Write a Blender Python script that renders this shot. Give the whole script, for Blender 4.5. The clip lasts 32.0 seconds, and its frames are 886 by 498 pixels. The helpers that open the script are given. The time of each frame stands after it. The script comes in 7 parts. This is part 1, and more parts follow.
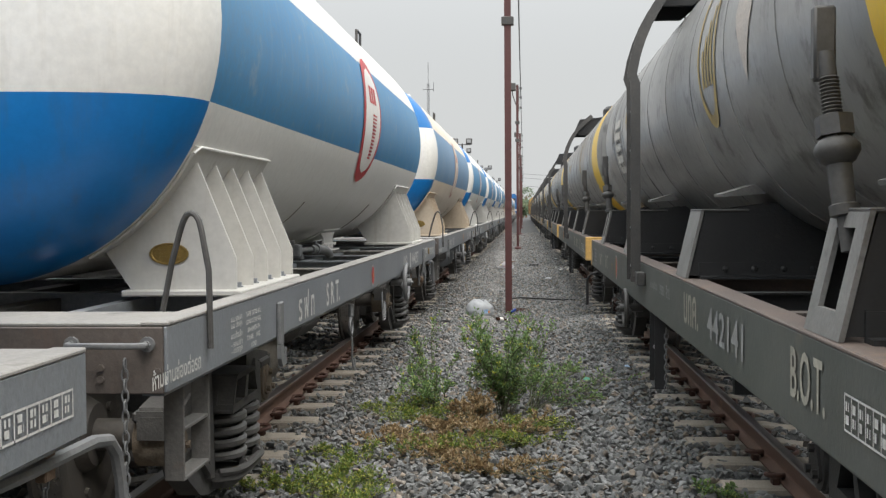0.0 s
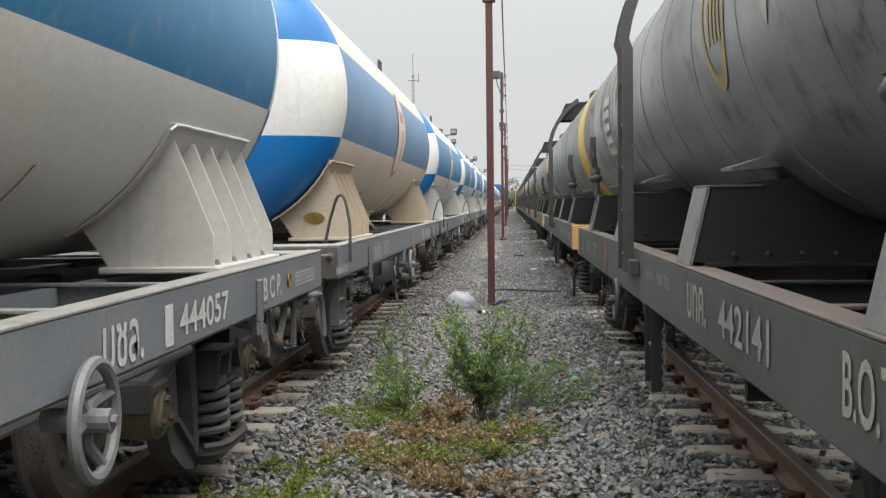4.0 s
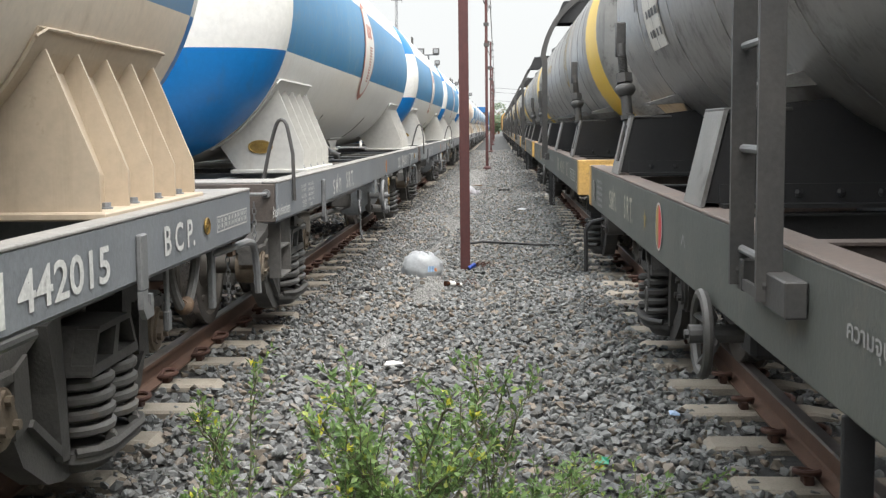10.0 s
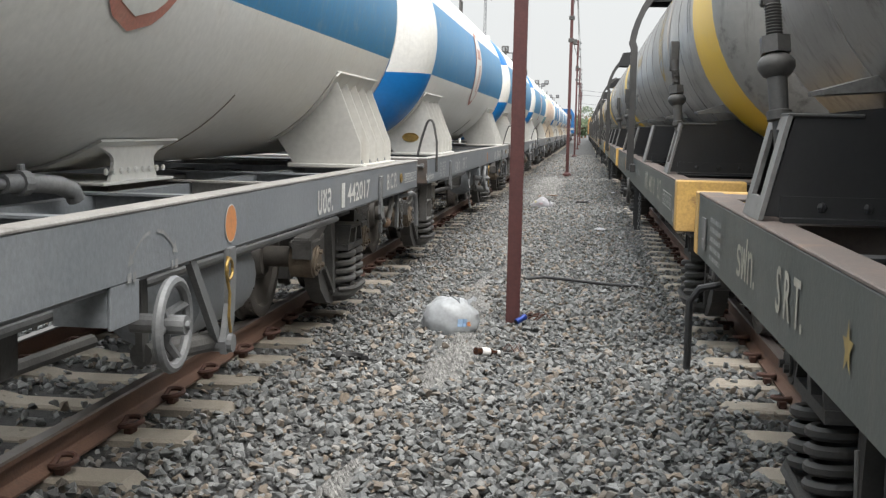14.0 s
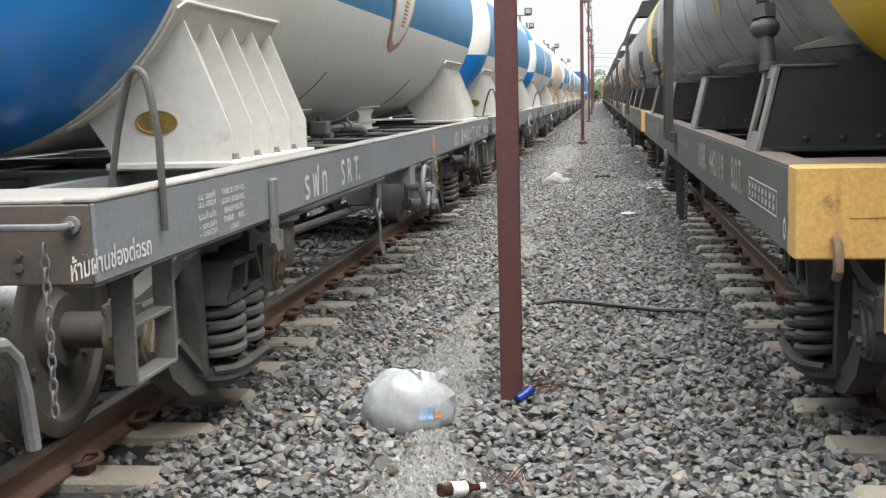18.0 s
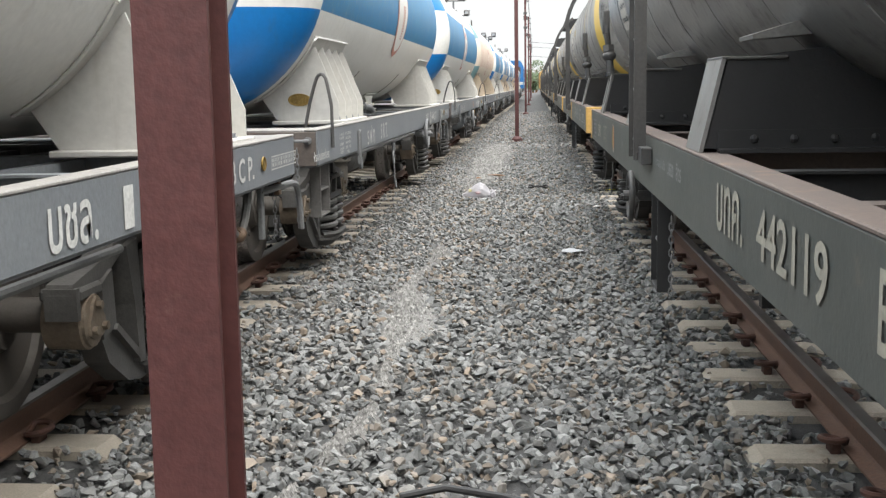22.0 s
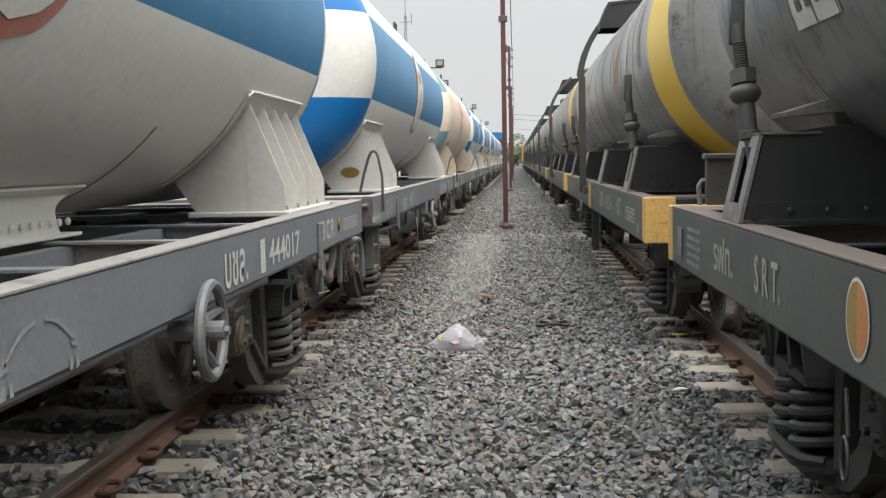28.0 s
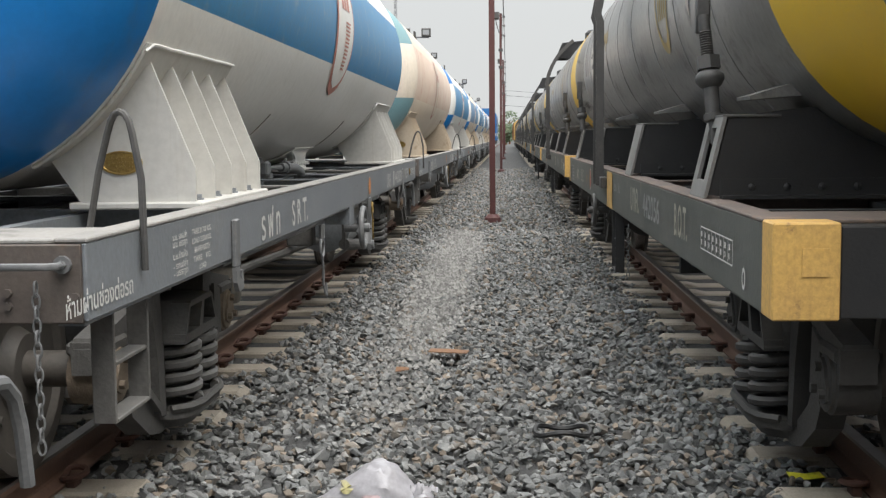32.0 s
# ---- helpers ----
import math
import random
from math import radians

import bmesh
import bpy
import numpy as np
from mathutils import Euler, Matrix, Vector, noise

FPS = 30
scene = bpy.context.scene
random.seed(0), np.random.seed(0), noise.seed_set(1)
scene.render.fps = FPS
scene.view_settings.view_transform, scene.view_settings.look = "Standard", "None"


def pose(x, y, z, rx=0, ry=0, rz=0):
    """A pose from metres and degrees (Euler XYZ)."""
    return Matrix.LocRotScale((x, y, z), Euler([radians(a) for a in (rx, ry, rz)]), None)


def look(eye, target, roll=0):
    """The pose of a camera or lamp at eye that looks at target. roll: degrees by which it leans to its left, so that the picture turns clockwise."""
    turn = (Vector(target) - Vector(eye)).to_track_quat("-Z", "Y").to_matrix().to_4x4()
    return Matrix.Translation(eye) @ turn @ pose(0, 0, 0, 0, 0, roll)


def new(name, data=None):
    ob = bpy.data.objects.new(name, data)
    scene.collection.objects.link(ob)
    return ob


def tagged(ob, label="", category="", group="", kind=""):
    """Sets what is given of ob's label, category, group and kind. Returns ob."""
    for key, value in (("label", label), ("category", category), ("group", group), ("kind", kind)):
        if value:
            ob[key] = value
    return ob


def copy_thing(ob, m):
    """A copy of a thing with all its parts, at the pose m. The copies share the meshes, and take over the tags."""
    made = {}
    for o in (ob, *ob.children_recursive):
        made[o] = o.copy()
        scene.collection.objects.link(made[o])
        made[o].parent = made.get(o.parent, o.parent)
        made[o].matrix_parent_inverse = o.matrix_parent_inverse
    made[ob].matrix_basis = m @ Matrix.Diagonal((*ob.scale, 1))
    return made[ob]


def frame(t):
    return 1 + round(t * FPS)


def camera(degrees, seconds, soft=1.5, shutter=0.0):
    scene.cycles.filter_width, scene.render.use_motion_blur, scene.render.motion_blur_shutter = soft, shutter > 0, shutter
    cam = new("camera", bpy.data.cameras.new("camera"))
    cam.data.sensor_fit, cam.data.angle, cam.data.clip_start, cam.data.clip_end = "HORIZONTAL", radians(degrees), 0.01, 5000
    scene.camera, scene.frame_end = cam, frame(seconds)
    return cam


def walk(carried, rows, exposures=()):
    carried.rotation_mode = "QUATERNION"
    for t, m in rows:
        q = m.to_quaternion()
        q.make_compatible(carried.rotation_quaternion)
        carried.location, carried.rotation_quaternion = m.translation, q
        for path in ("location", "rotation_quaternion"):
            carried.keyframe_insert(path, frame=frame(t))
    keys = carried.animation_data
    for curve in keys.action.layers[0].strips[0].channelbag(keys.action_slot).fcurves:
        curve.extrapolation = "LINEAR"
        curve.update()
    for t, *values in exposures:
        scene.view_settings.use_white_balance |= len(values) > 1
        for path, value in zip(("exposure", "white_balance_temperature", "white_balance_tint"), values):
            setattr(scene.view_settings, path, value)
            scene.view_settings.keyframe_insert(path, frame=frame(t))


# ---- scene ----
cam = camera(41.5, 32.0, soft=1.3)
PATH = [
    (0.0, pose(0.097, 0.433, 1.462, 88.17, 0.37, 4.00)),
    (0.5, pose(0.100, 0.403, 1.458, 88.38, 0.22, 3.86)),
    (1.0, pose(0.126, 0.394, 1.460, 88.23, 0.12, 3.84)),
    (1.5, pose(0.108, 0.411, 1.454, 88.08, 0.31, 3.93)),
    (2.0, pose(0.091, 0.458, 1.444, 87.89, 0.55, 3.82)),
    (2.5, pose(0.106, 0.570, 1.430, 87.77, 0.67, 3.65)),
    (3.0, pose(0.166, 0.797, 1.423, 88.10, 0.41, 3.50)),
    (3.5, pose(0.145, 1.013, 1.394, 87.96, 0.66, 3.38)),
    (5.5, pose(0.127, 2.468, 1.400, 87.26, 0.33, 3.01)),
    (6.0, pose(0.116, 2.793, 1.391, 87.04, 0.77, 2.79)),
    (6.5, pose(0.185, 3.130, 1.396, 86.81, 1.02, 2.65)),
    (7.0, pose(0.218, 3.434, 1.385, 86.22, 1.03, 2.51)),
    (7.5, pose(0.183, 3.845, 1.383, 85.62, 0.61, 2.46)),
    (8.0, pose(0.180, 4.226, 1.360, 84.89, 0.72, 2.35)),
    (8.5, pose(0.193, 4.632, 1.387, 84.62, 0.41, 2.36)),
    (9.0, pose(0.155, 5.051, 1.379, 84.44, 0.65, 2.39)),
    (9.5, pose(0.153, 5.419, 1.392, 84.27, 0.74, 2.31)),
    (10.0, pose(0.194, 5.775, 1.403, 84.10, 0.64, 2.66)),
    (10.5, pose(0.184, 6.141, 1.401, 83.88, 0.23, 3.27)),
    (11.0, pose(0.169, 6.496, 1.411, 84.09, 0.47, 3.20)),
    (11.5, pose(0.217, 6.897, 1.400, 84.12, 0.88, 3.37)),
    (12.0, pose(0.265, 7.294, 1.399, 84.37, 0.44, 4.29)),
    (12.5, pose(0.278, 7.755, 1.399, 84.65, 0.05, 4.65)),
    (13.0, pose(0.340, 8.191, 1.377, 84.47, 0.46, 4.64)),
    (13.5, pose(0.375, 8.600, 1.377, 84.18, -0.60, 5.88)),
    (14.0, pose(0.346, 9.050, 1.389, 84.11, -1.25, 6.89)),
    (14.5, pose(0.332, 9.452, 1.370, 83.88, -0.32, 7.76)),
    (16.5, pose(0.232, 11.152, 1.368, 83.30, 2.08, 8.18)),
    (17.0, pose(0.212, 11.469, 1.359, 83.10, 1.59, 8.19)),
    (17.5, pose(0.224, 11.874, 1.351, 82.91, 1.62, 7.76)),
    (18.0, pose(0.265, 12.358, 1.355, 82.69, 1.37, 7.48)),
    (18.5, pose(0.248, 12.784, 1.347, 82.55, 1.12, 7.94)),
    (19.0, pose(0.211, 13.250, 1.352, 82.48, 1.57, 8.12)),
    (19.5, pose(0.198, 13.768, 1.356, 82.22, 1.49, 9.10)),
    (20.0, pose(0.143, 14.277, 1.352, 82.15, 1.10, 9.85)),
    (20.5, pose(0.150, 14.773, 1.354, 82.06, 1.93, 8.07)),
    (21.0, pose(0.212, 15.283, 1.363, 82.14, 1.34, 7.08)),
    (21.5, pose(0.264, 15.743, 1.360, 81.93, 0.64, 6.22)),
    (22.0, pose(0.314, 16.208, 1.366, 82.13, 0.90, 4.50)),
    (22.5, pose(0.304, 16.711, 1.380, 82.39, 0.75, 4.21)),
    (23.0, pose(0.271, 17.223, 1.391, 82.74, 0.02, 4.17)),
    (23.5, pose(0.245, 17.710, 1.402, 83.28, 0.19, 3.88)),
    (24.0, pose(0.222, 18.209, 1.415, 84.58, 0.33, 3.76)),
    (24.5, pose(0.185, 18.699, 1.415, 85.05, 0.10, 3.94)),
    (25.0, pose(0.150, 19.151, 1.406, 85.14, 0.42, 3.84)),
    (25.5, pose(0.143, 19.649, 1.408, 86.44, 1.07, 4.21)),
    (27.5, pose(0.003, 21.970, 1.401, 85.84, 0.94, 3.75)),
    (28.0, pose(0.047, 22.503, 1.377, 85.69, 1.07, 3.56)),
    (28.5, pose(0.092, 23.006, 1.379, 85.57, 0.93, 3.43)),
    (29.0, pose(0.086, 23.557, 1.378, 85.65, 0.59, 3.43)),
    (29.5, pose(0.106, 24.102, 1.350, 85.43, 1.20, 3.24)),
    (30.0, pose(0.112, 24.625, 1.351, 85.05, 1.15, 3.18)),
    (30.5, pose(0.102, 25.198, 1.379, 85.04, 1.01, 3.11)),
    (31.0, pose(0.126, 25.776, 1.383, 84.82, 1.36, 3.01)),
    (31.5, pose(0.130, 26.329, 1.379, 84.54, 1.34, 3.26)),
    (32.0, pose(0.087, 26.847, 1.376, 84.58, 0.54, 3.17)),
]
walk(cam, PATH, exposures=[(0, 0.39), (3, 0.44), (6, 0.64), (8, 0.94), (9, 1.02), (11, 0.79), (13, 0.74), (16.5, 0.76), (18, 0.96), (20, 0.99), (22, 1.02), (23, 0.89), (24, 0.66), (25, 0.69), (28, 0.52), (32, 0.52)])

# ---- light: a bright, even overcast ----
world = bpy.data.worlds.new("overcast")
scene.world = world
world.use_nodes = True
wn, wl = world.node_tree.nodes, world.node_tree.links
sky = wn.new("ShaderNodeTexSky")
sky.sky_type = "NISHITA"
sky.sun_disc = False
sky.sun_elevation, sky.sun_rotation = radians(64), radians(148)
sky.air_density, sky.dust_density, sky.ozone_density = 1.0, 8.0, 1.0
spot = wn.new("ShaderNodeTexCoord")
axes = wn.new("ShaderNodeSeparateXYZ")
wl.new(spot.outputs["Generated"], axes.inputs[0])
rise = wn.new("ShaderNodeMapRange")          # an overcast sky is far brighter overhead than at the horizon
rise.inputs[1].default_value, rise.inputs[2].default_value, rise.inputs[3].default_value, rise.inputs[4].default_value = 0.10, 0.9, 0.86, 3.4
rise.interpolation_type = "SMOOTHSTEP"
wl.new(axes.outputs["Z"], rise.inputs[0])
cloud_col = wn.new("ShaderNodeVectorMath")
cloud_col.operation = "SCALE"
cloud_col.inputs[0].default_value = (6.6, 6.75, 6.75)
wl.new(rise.outputs[0], cloud_col.inputs["Scale"])
veil = wn.new("ShaderNodeMix")
veil.data_type = "RGBA"
veil.inputs["Factor"].default_value = 0.86
wl.new(sky.outputs[0], veil.inputs[6])
wl.new(cloud_col.outputs[0], veil.inputs[7])
wl.new(veil.outputs[2], wn["Background"].inputs["Color"])
wn["Background"].inputs["Strength"].default_value = 0.1
sun_data = bpy.data.lights.new("sun", "SUN")
sun_data.energy, sun_data.angle, sun_data.color = 1.9, radians(40), (1.0, 0.97, 0.93)
sun = new("sun", sun_data)
sun.matrix_world = look((0, 0, 30), (-8, 12, 0))

# ---- plan ----
LEFT, RIGHT = -2.275, 2.04       # the middles of the two tracks
TRAIN_X = -2.208                 # the middle of the rolling wagons
RAIL_TOP = 0.145
SLEEPER = 0.6
L_PITCH, L_LEN, L_HALF = 11.54, 10.83, 1.20
R_PITCH, R_LEN, R_HALF = 13.55, 12.3, 1.115
L_FIRST, R_FIRST = 4.01, 2.85    # the near ends of the first whole wagons at the start
L_DECK, R_DECK = 1.113, 1.088   # the tops of the two kinds of frame
L_TANK_Z, L_TANK_R = 2.25, 1.09
R_TANK_Z, R_TANK_R = 2.25, 0.98
ROLL = [0.00, 1.76, 3.47, 4.98, 6.50, 8.00, 9.46, 10.92, 12.31, 13.67, 14.99, 16.28, 17.53, 18.73, 19.87, 20.94, 21.93, 22.94, 23.95, 24.92, 25.84, 26.67, 27.42, 28.14, 28.85, 29.54, 30.14, 30.65, 31.07, 31.44, 31.78, 32.09, 32.40]


# ---- meshes ----
class Form:
    """Vertices and faces gathered for one mesh."""

    def __init__(self):
        self.v, self.f, self.m = [], [], []

    def add(self, verts, faces, mat=0):
        n = len(self.v)
        self.v.extend(tuple(p) for p in verts)
        self.f.extend(tuple(i + n for i in f) for f in faces)
        self.m.extend([mat] * len(faces))
        return self

    def box(self, x0, x1, y0, y1, z0, z1, c=0.0, mat=0):
        if c <= 0:
            v = [(x, y, z) for x in (x0, x1) for y in (y0, y1) for z in (z0, z1)]
            return self.add(v, [(0, 1, 3, 2), (4, 6, 7, 5), (0, 4, 5, 1), (2, 3, 7, 6), (0, 2, 6, 4), (1, 5, 7, 3)], mat)
        c = min(c, (x1 - x0) / 2.2, (y1 - y0) / 2.2, (z1 - z0) / 2.2)
        v, ids = [], {}
        for sx in (0, 1):
            for sy in (0, 1):
                for sz in (0, 1):
                    for ax in range(3):
                        p = [(x0, x1)[sx], (y0, y1)[sy], (z0, z1)[sz]]
                        for b, s in enumerate((sx, sy, sz)):
                            if b != ax:
                                p[b] += c if s == 0 else -c
                        ids[sx, sy, sz, ax] = len(v)
                        v.append(p)
        f = []
        for ax in range(3):
            o = [b for b in range(3) if b != ax]
            for s in (0, 1):
                quad = []
                for a, b in ((0, 0), (1, 0), (1, 1), (0, 1)):
                    k = [0, 0, 0]
                    k[ax], k[o[0]], k[o[1]] = s, a, b
                    quad.append(ids[(*k, ax)])
                f.append(quad)
            for a in (0, 1):
                for b in (0, 1):
                    k0, k1 = [0, 0, 0], [0, 0, 0]
                    k0[o[0]] = k1[o[0]] = a
                    k0[o[1]] = k1[o[1]] = b
                    k1[ax] = 1
                    f.append((ids[(*k0, o[0])], ids[(*k1, o[0])], ids[(*k1, o[1])], ids[(*k0, o[1])]))
        for sx in (0, 1):
            for sy in (0, 1):
                for sz in (0, 1):
                    f.append(tuple(ids[sx, sy, sz, a] for a in range(3)))
        return self.add(v, f, mat)

    def prism(self, poly, axis, a, b, mat=0):
        """A polygon of the two other axes, pushed out along an axis from a to b."""
        n, v = len(poly), []
        for d in (a, b):
            for p in poly:
                q = list(p)
                q.insert("xyz".index(axis), d)
                v.append(q)
        f = [tuple(range(n)), tuple(range(2 * n - 1, n - 1, -1))]
        f += [(i, (i + 1) % n, n + (i + 1) % n, n + i) for i in range(n)]
        return self.add(v, f, mat)

    def tube(self, path, r, n=8, closed=False, mat=0, flat=1.0):
        """A round bar along a path."""
        pts = [Vector(p) for p in path]
        m, v = len(pts), []
        up = None
        for i, p in enumerate(pts):
            a = pts[(i - 1) % m] if closed or i else p
            b = pts[(i + 1) % m] if closed or i < m - 1 else p
            d = (b - a).normalized()
            if up is None:
                up = Vector((0, 0, 1)) if abs(d.z) < 0.9 else Vector((1, 0, 0))
            side = d.cross(up).normalized()
            up = side.cross(d).normalized()
            for j in range(n):
                t = 2 * math.pi * j / n
                v.append(p + side * (r * math.cos(t)) + up * (r * flat * math.sin(t)))
        f = []
        for i in range(m if closed else m - 1):
            k = (i + 1) % m
            f += [(i * n + j, i * n + (j + 1) % n, k * n + (j + 1) % n, k * n + j) for j in range(n)]
        if not closed:
            f += [tuple(range(n - 1, -1, -1)), tuple(range((m - 1) * n, m * n))]
        return self.add(v, f, mat)

    def cyl(self, p, q, r, n=16, mat=0):
        return self.tube([p, q], r, n, mat=mat)

    def lathe(self, profile, axis, at, n=24, a0=0.0, a1=360.0, mat=0):
        """Rings (place along the axis, radius), turned about an axis through the point at."""
        full = abs(a1 - a0) >= 359.9
        k = n if full else n + 1
        v = []
        for s, r in profile:
            for j in range(k):
                t = radians(a0 + (a1 - a0) * j / n)
                c, d = r * math.cos(t), r * math.sin(t)
                o = {"y": (c, s, d), "x": (s, c, d), "z": (c, d, s)}[axis]
                v.append((at[0] + o[0], at[1] + o[1], at[2] + o[2]))
        f = []
        for i in range(len(profile) - 1):
            for j in range(n):
                b = (j + 1) % k
                f.append((i * k + j, i * k + b, (i + 1) * k + b, (i + 1) * k + j))
        return self.add(v, f, mat)

    def sphere(self, at, rx, ry, rz, n=10, m=6, mat=0):
        prof = [(-math.cos(math.pi * i / m), max(1e-4, math.sin(math.pi * i / m))) for i in range(m + 1)]
        g = Form().lathe(prof, "z", (0, 0, 0), n)
        return self.add([(at[0] + x * rx, at[1] + y * ry, at[2] + z * rz) for x, y, z in g.v], g.f, mat)

    def mirrored(self):
        g = Form()
        g.v = [(-x, y, z) for x, y, z in self.v]
        g.f = [tuple(reversed(f)) for f in self.f]
        g.m = list(self.m)
        return g

    def mesh(self, name, mats, smooth=False):
        me = bpy.data.meshes.new(name)
        me.from_pydata(self.v, [], self.f)
        for m in mats:
            me.materials.append(m)
        if len(mats) > 1:
            me.polygons.foreach_set("material_index", self.m)
        bm = bmesh.new()
        bm.from_mesh(me)
        bmesh.ops.recalc_face_normals(bm, faces=bm.faces)
        bm.to_mesh(me)
        bm.free()
        if smooth:
            me.shade_smooth()
            me.set_sharp_from_angle(angle=radians(38))
        return me


def merged(form):
    """Joins corners that lie on one another."""
    seen, ids, out = {}, [], Form()
    for p in form.v:
        k = tuple(round(c, 5) for c in p)
        if k not in seen:
            seen[k] = len(out.v)
            out.v.append(p)
        ids.append(seen[k])
    for f, m in zip(form.f, form.m):
        q = []
        for i in f:
            if ids[i] not in q:
                q.append(ids[i])
        if len(q) > 2:
            out.f.append(tuple(q))
            out.m.append(m)
    return out


def part(name, form, mats, parent, label="", smooth=False, m=None):
    """One mesh as a part of a thing or of a part."""
    mats = mats if isinstance(mats, (list, tuple)) else [mats]
    ob = new(name, form.mesh(name, mats, smooth) if isinstance(form, Form) else form)
    ob.parent = parent
    if m is not None:
        ob.matrix_basis = m
    if label:
        ob["label"] = label
    return ob


def thing(name, label, category, group="", m=None, form=None, mats=None, smooth=False, kind=""):
    """A top-level thing: an Empty at its base, or one mesh."""
    data = None
    if form is not None:
        data = form.mesh(name, mats if isinstance(mats, (list, tuple)) else [mats], smooth)
    ob = new(name, data)
    if m is not None:
        ob.matrix_basis = m
    return tagged(ob, label, category, group, kind)


# ---- materials ----
def surface(name, base, second, size=1.5, rough=0.6, metal=0.0, bump=0.15, fine=60.0, mix=0.5, grime=None, grime_at=0.55,
            streak=0.0, per_piece=0.0, grime_size=4.0, odd=None, grit=0.18):
    """A worn surface: two tones in large clouds, fine grain, grime or rust in patches and runs, and a slight relief."""
    mat = bpy.data.materials.new(name)
    mat.use_nodes = True
    nt = mat.node_tree
    N, L = nt.nodes, nt.links
    bsdf = N["Principled BSDF"]
    co = N.new("ShaderNodeTexCoord")
    info = N.new("ShaderNodeObjectInfo")
    shift = N.new("ShaderNodeVectorMath")
    shift.operation = "SCALE"
    shift.inputs[0].default_value = (13.7, 7.1, 3.3)
    L.new(info.outputs["Random"], shift.inputs["Scale"])
    place = N.new("ShaderNodeVectorMath")
    L.new(co.outputs["Object"], place.inputs[0])
    L.new(shift.outputs[0], place.inputs[1])

    def cloud(scale, detail=4.0, stretch=None, rough_=0.6):
        t = N.new("ShaderNodeTexNoise")
        t.inputs["Scale"].default_value, t.inputs["Detail"].default_value, t.inputs["Roughness"].default_value = scale, detail, rough_
        src = place.outputs[0]
        if stretch:
            mp = N.new("ShaderNodeMapping")
            mp.inputs["Scale"].default_value = stretch
            L.new(src, mp.inputs["Vector"])
            src = mp.outputs[0]
        L.new(src, t.inputs["Vector"])
        return t.outputs["Fac"]

    def ramp(src, lo, hi):
        r = N.new("ShaderNodeMapRange")
        r.inputs[1].default_value, r.inputs[2].default_value = lo, hi
        L.new(src, r.inputs[0])
        return r.outputs[0]

    def blend(fac, a, b, how="MIX"):
        x = N.new("ShaderNodeMix")
        x.data_type, x.blend_type = "RGBA", how
        for sock, val in ((x.inputs[0], fac), (x.inputs[6], a), (x.inputs[7], b)):
            if isinstance(val, (int, float)):
                sock.default_value = val
            elif isinstance(val, tuple):
                sock.default_value = (*val, 1)
            else:
                L.new(val, sock)
        return x.outputs[2]

    col = blend(ramp(cloud(size), 0.5 - mix / 2, 0.5 + mix / 2), base, second)
    grain = cloud(fine, 3.0)
    g = N.new("ShaderNodeMapRange")
    g.inputs[1].default_value, g.inputs[2].default_value, g.inputs[3].default_value, g.inputs[4].default_value = 0.3, 0.7, 1 - grit, 1 + grit * 0.66
    L.new(grain, g.inputs[0])
    gray = N.new("ShaderNodeCombineColor")
    for i in range(3):
        L.new(g.outputs[0], gray.inputs[i])
    col = blend(1.0, col, gray.outputs[0], "MULTIPLY")
    if grime:
        patch = ramp(cloud(grime_size, 8.0, None, 0.7), grime_at, grime_at + 0.14)
        col = blend(patch, col, grime)
        if streak:
            run = ramp(cloud(2.2, 5.0, (5.0, 5.0, 0.35), 0.65), 0.56, 0.78)
            s = N.new("ShaderNodeMath")
            s.operation = "MULTIPLY"
            s.inputs[1].default_value = streak
            L.new(run, s.inputs[0])
            col = blend(s.outputs[0], col, grime)
    if per_piece:
        pr = N.new("ShaderNodeMapRange")
        pr.inputs[3].default_value, pr.inputs[4].default_value = 1 - per_piece, 1 + per_piece
        geo = N.new("ShaderNodeNewGeometry")
        a = N.new("ShaderNodeMath")
        L.new(info.outputs["Random"], a.inputs[0])
        L.new(geo.outputs["Random Per Island"], a.inputs[1])
        fr = N.new("ShaderNodeMath")
        fr.operation = "FRACT"
        L.new(a.outputs[0], fr.inputs[0])
        L.new(fr.outputs[0], pr.inputs[0])
        if odd:
            tint = N.new("ShaderNodeMath")
            tint.operation = "MULTIPLY"
            tint.inputs[1].default_value = 7.0
            L.new(fr.outputs[0], tint.inputs[0])
            part_ = N.new("ShaderNodeMath")
            part_.operation = "FRACT"
            L.new(tint.outputs[0], part_.inputs[0])
            col = blend(ramp(part_.outputs[0], 0.72, 0.95), col, odd)
        pc = N.new("ShaderNodeCombineColor")
        for i in range(3):
            L.new(pr.outputs[0], pc.inputs[i])
        col = blend(1.0, col, pc.outputs[0], "MULTIPLY")
    L.new(col, bsdf.inputs["Base Color"])
    rr = N.new("ShaderNodeMapRange")
    rr.inputs[3].default_value, rr.inputs[4].default_value = max(0.05, rough - 0.12), min(1.0, rough + 0.12)
    L.new(grain, rr.inputs[0])
    L.new(rr.outputs[0], bsdf.inputs["Roughness"])
    bsdf.inputs["Metallic"].default_value = metal
    if bump:
        bp = N.new("ShaderNodeBump")
        bp.inputs["Strength"].default_value, bp.inputs["Distance"].default_value = bump, 0.01
        L.new(grain, bp.inputs["Height"])
        L.new(bp.outputs[0], bsdf.inputs["Normal"])
    return mat


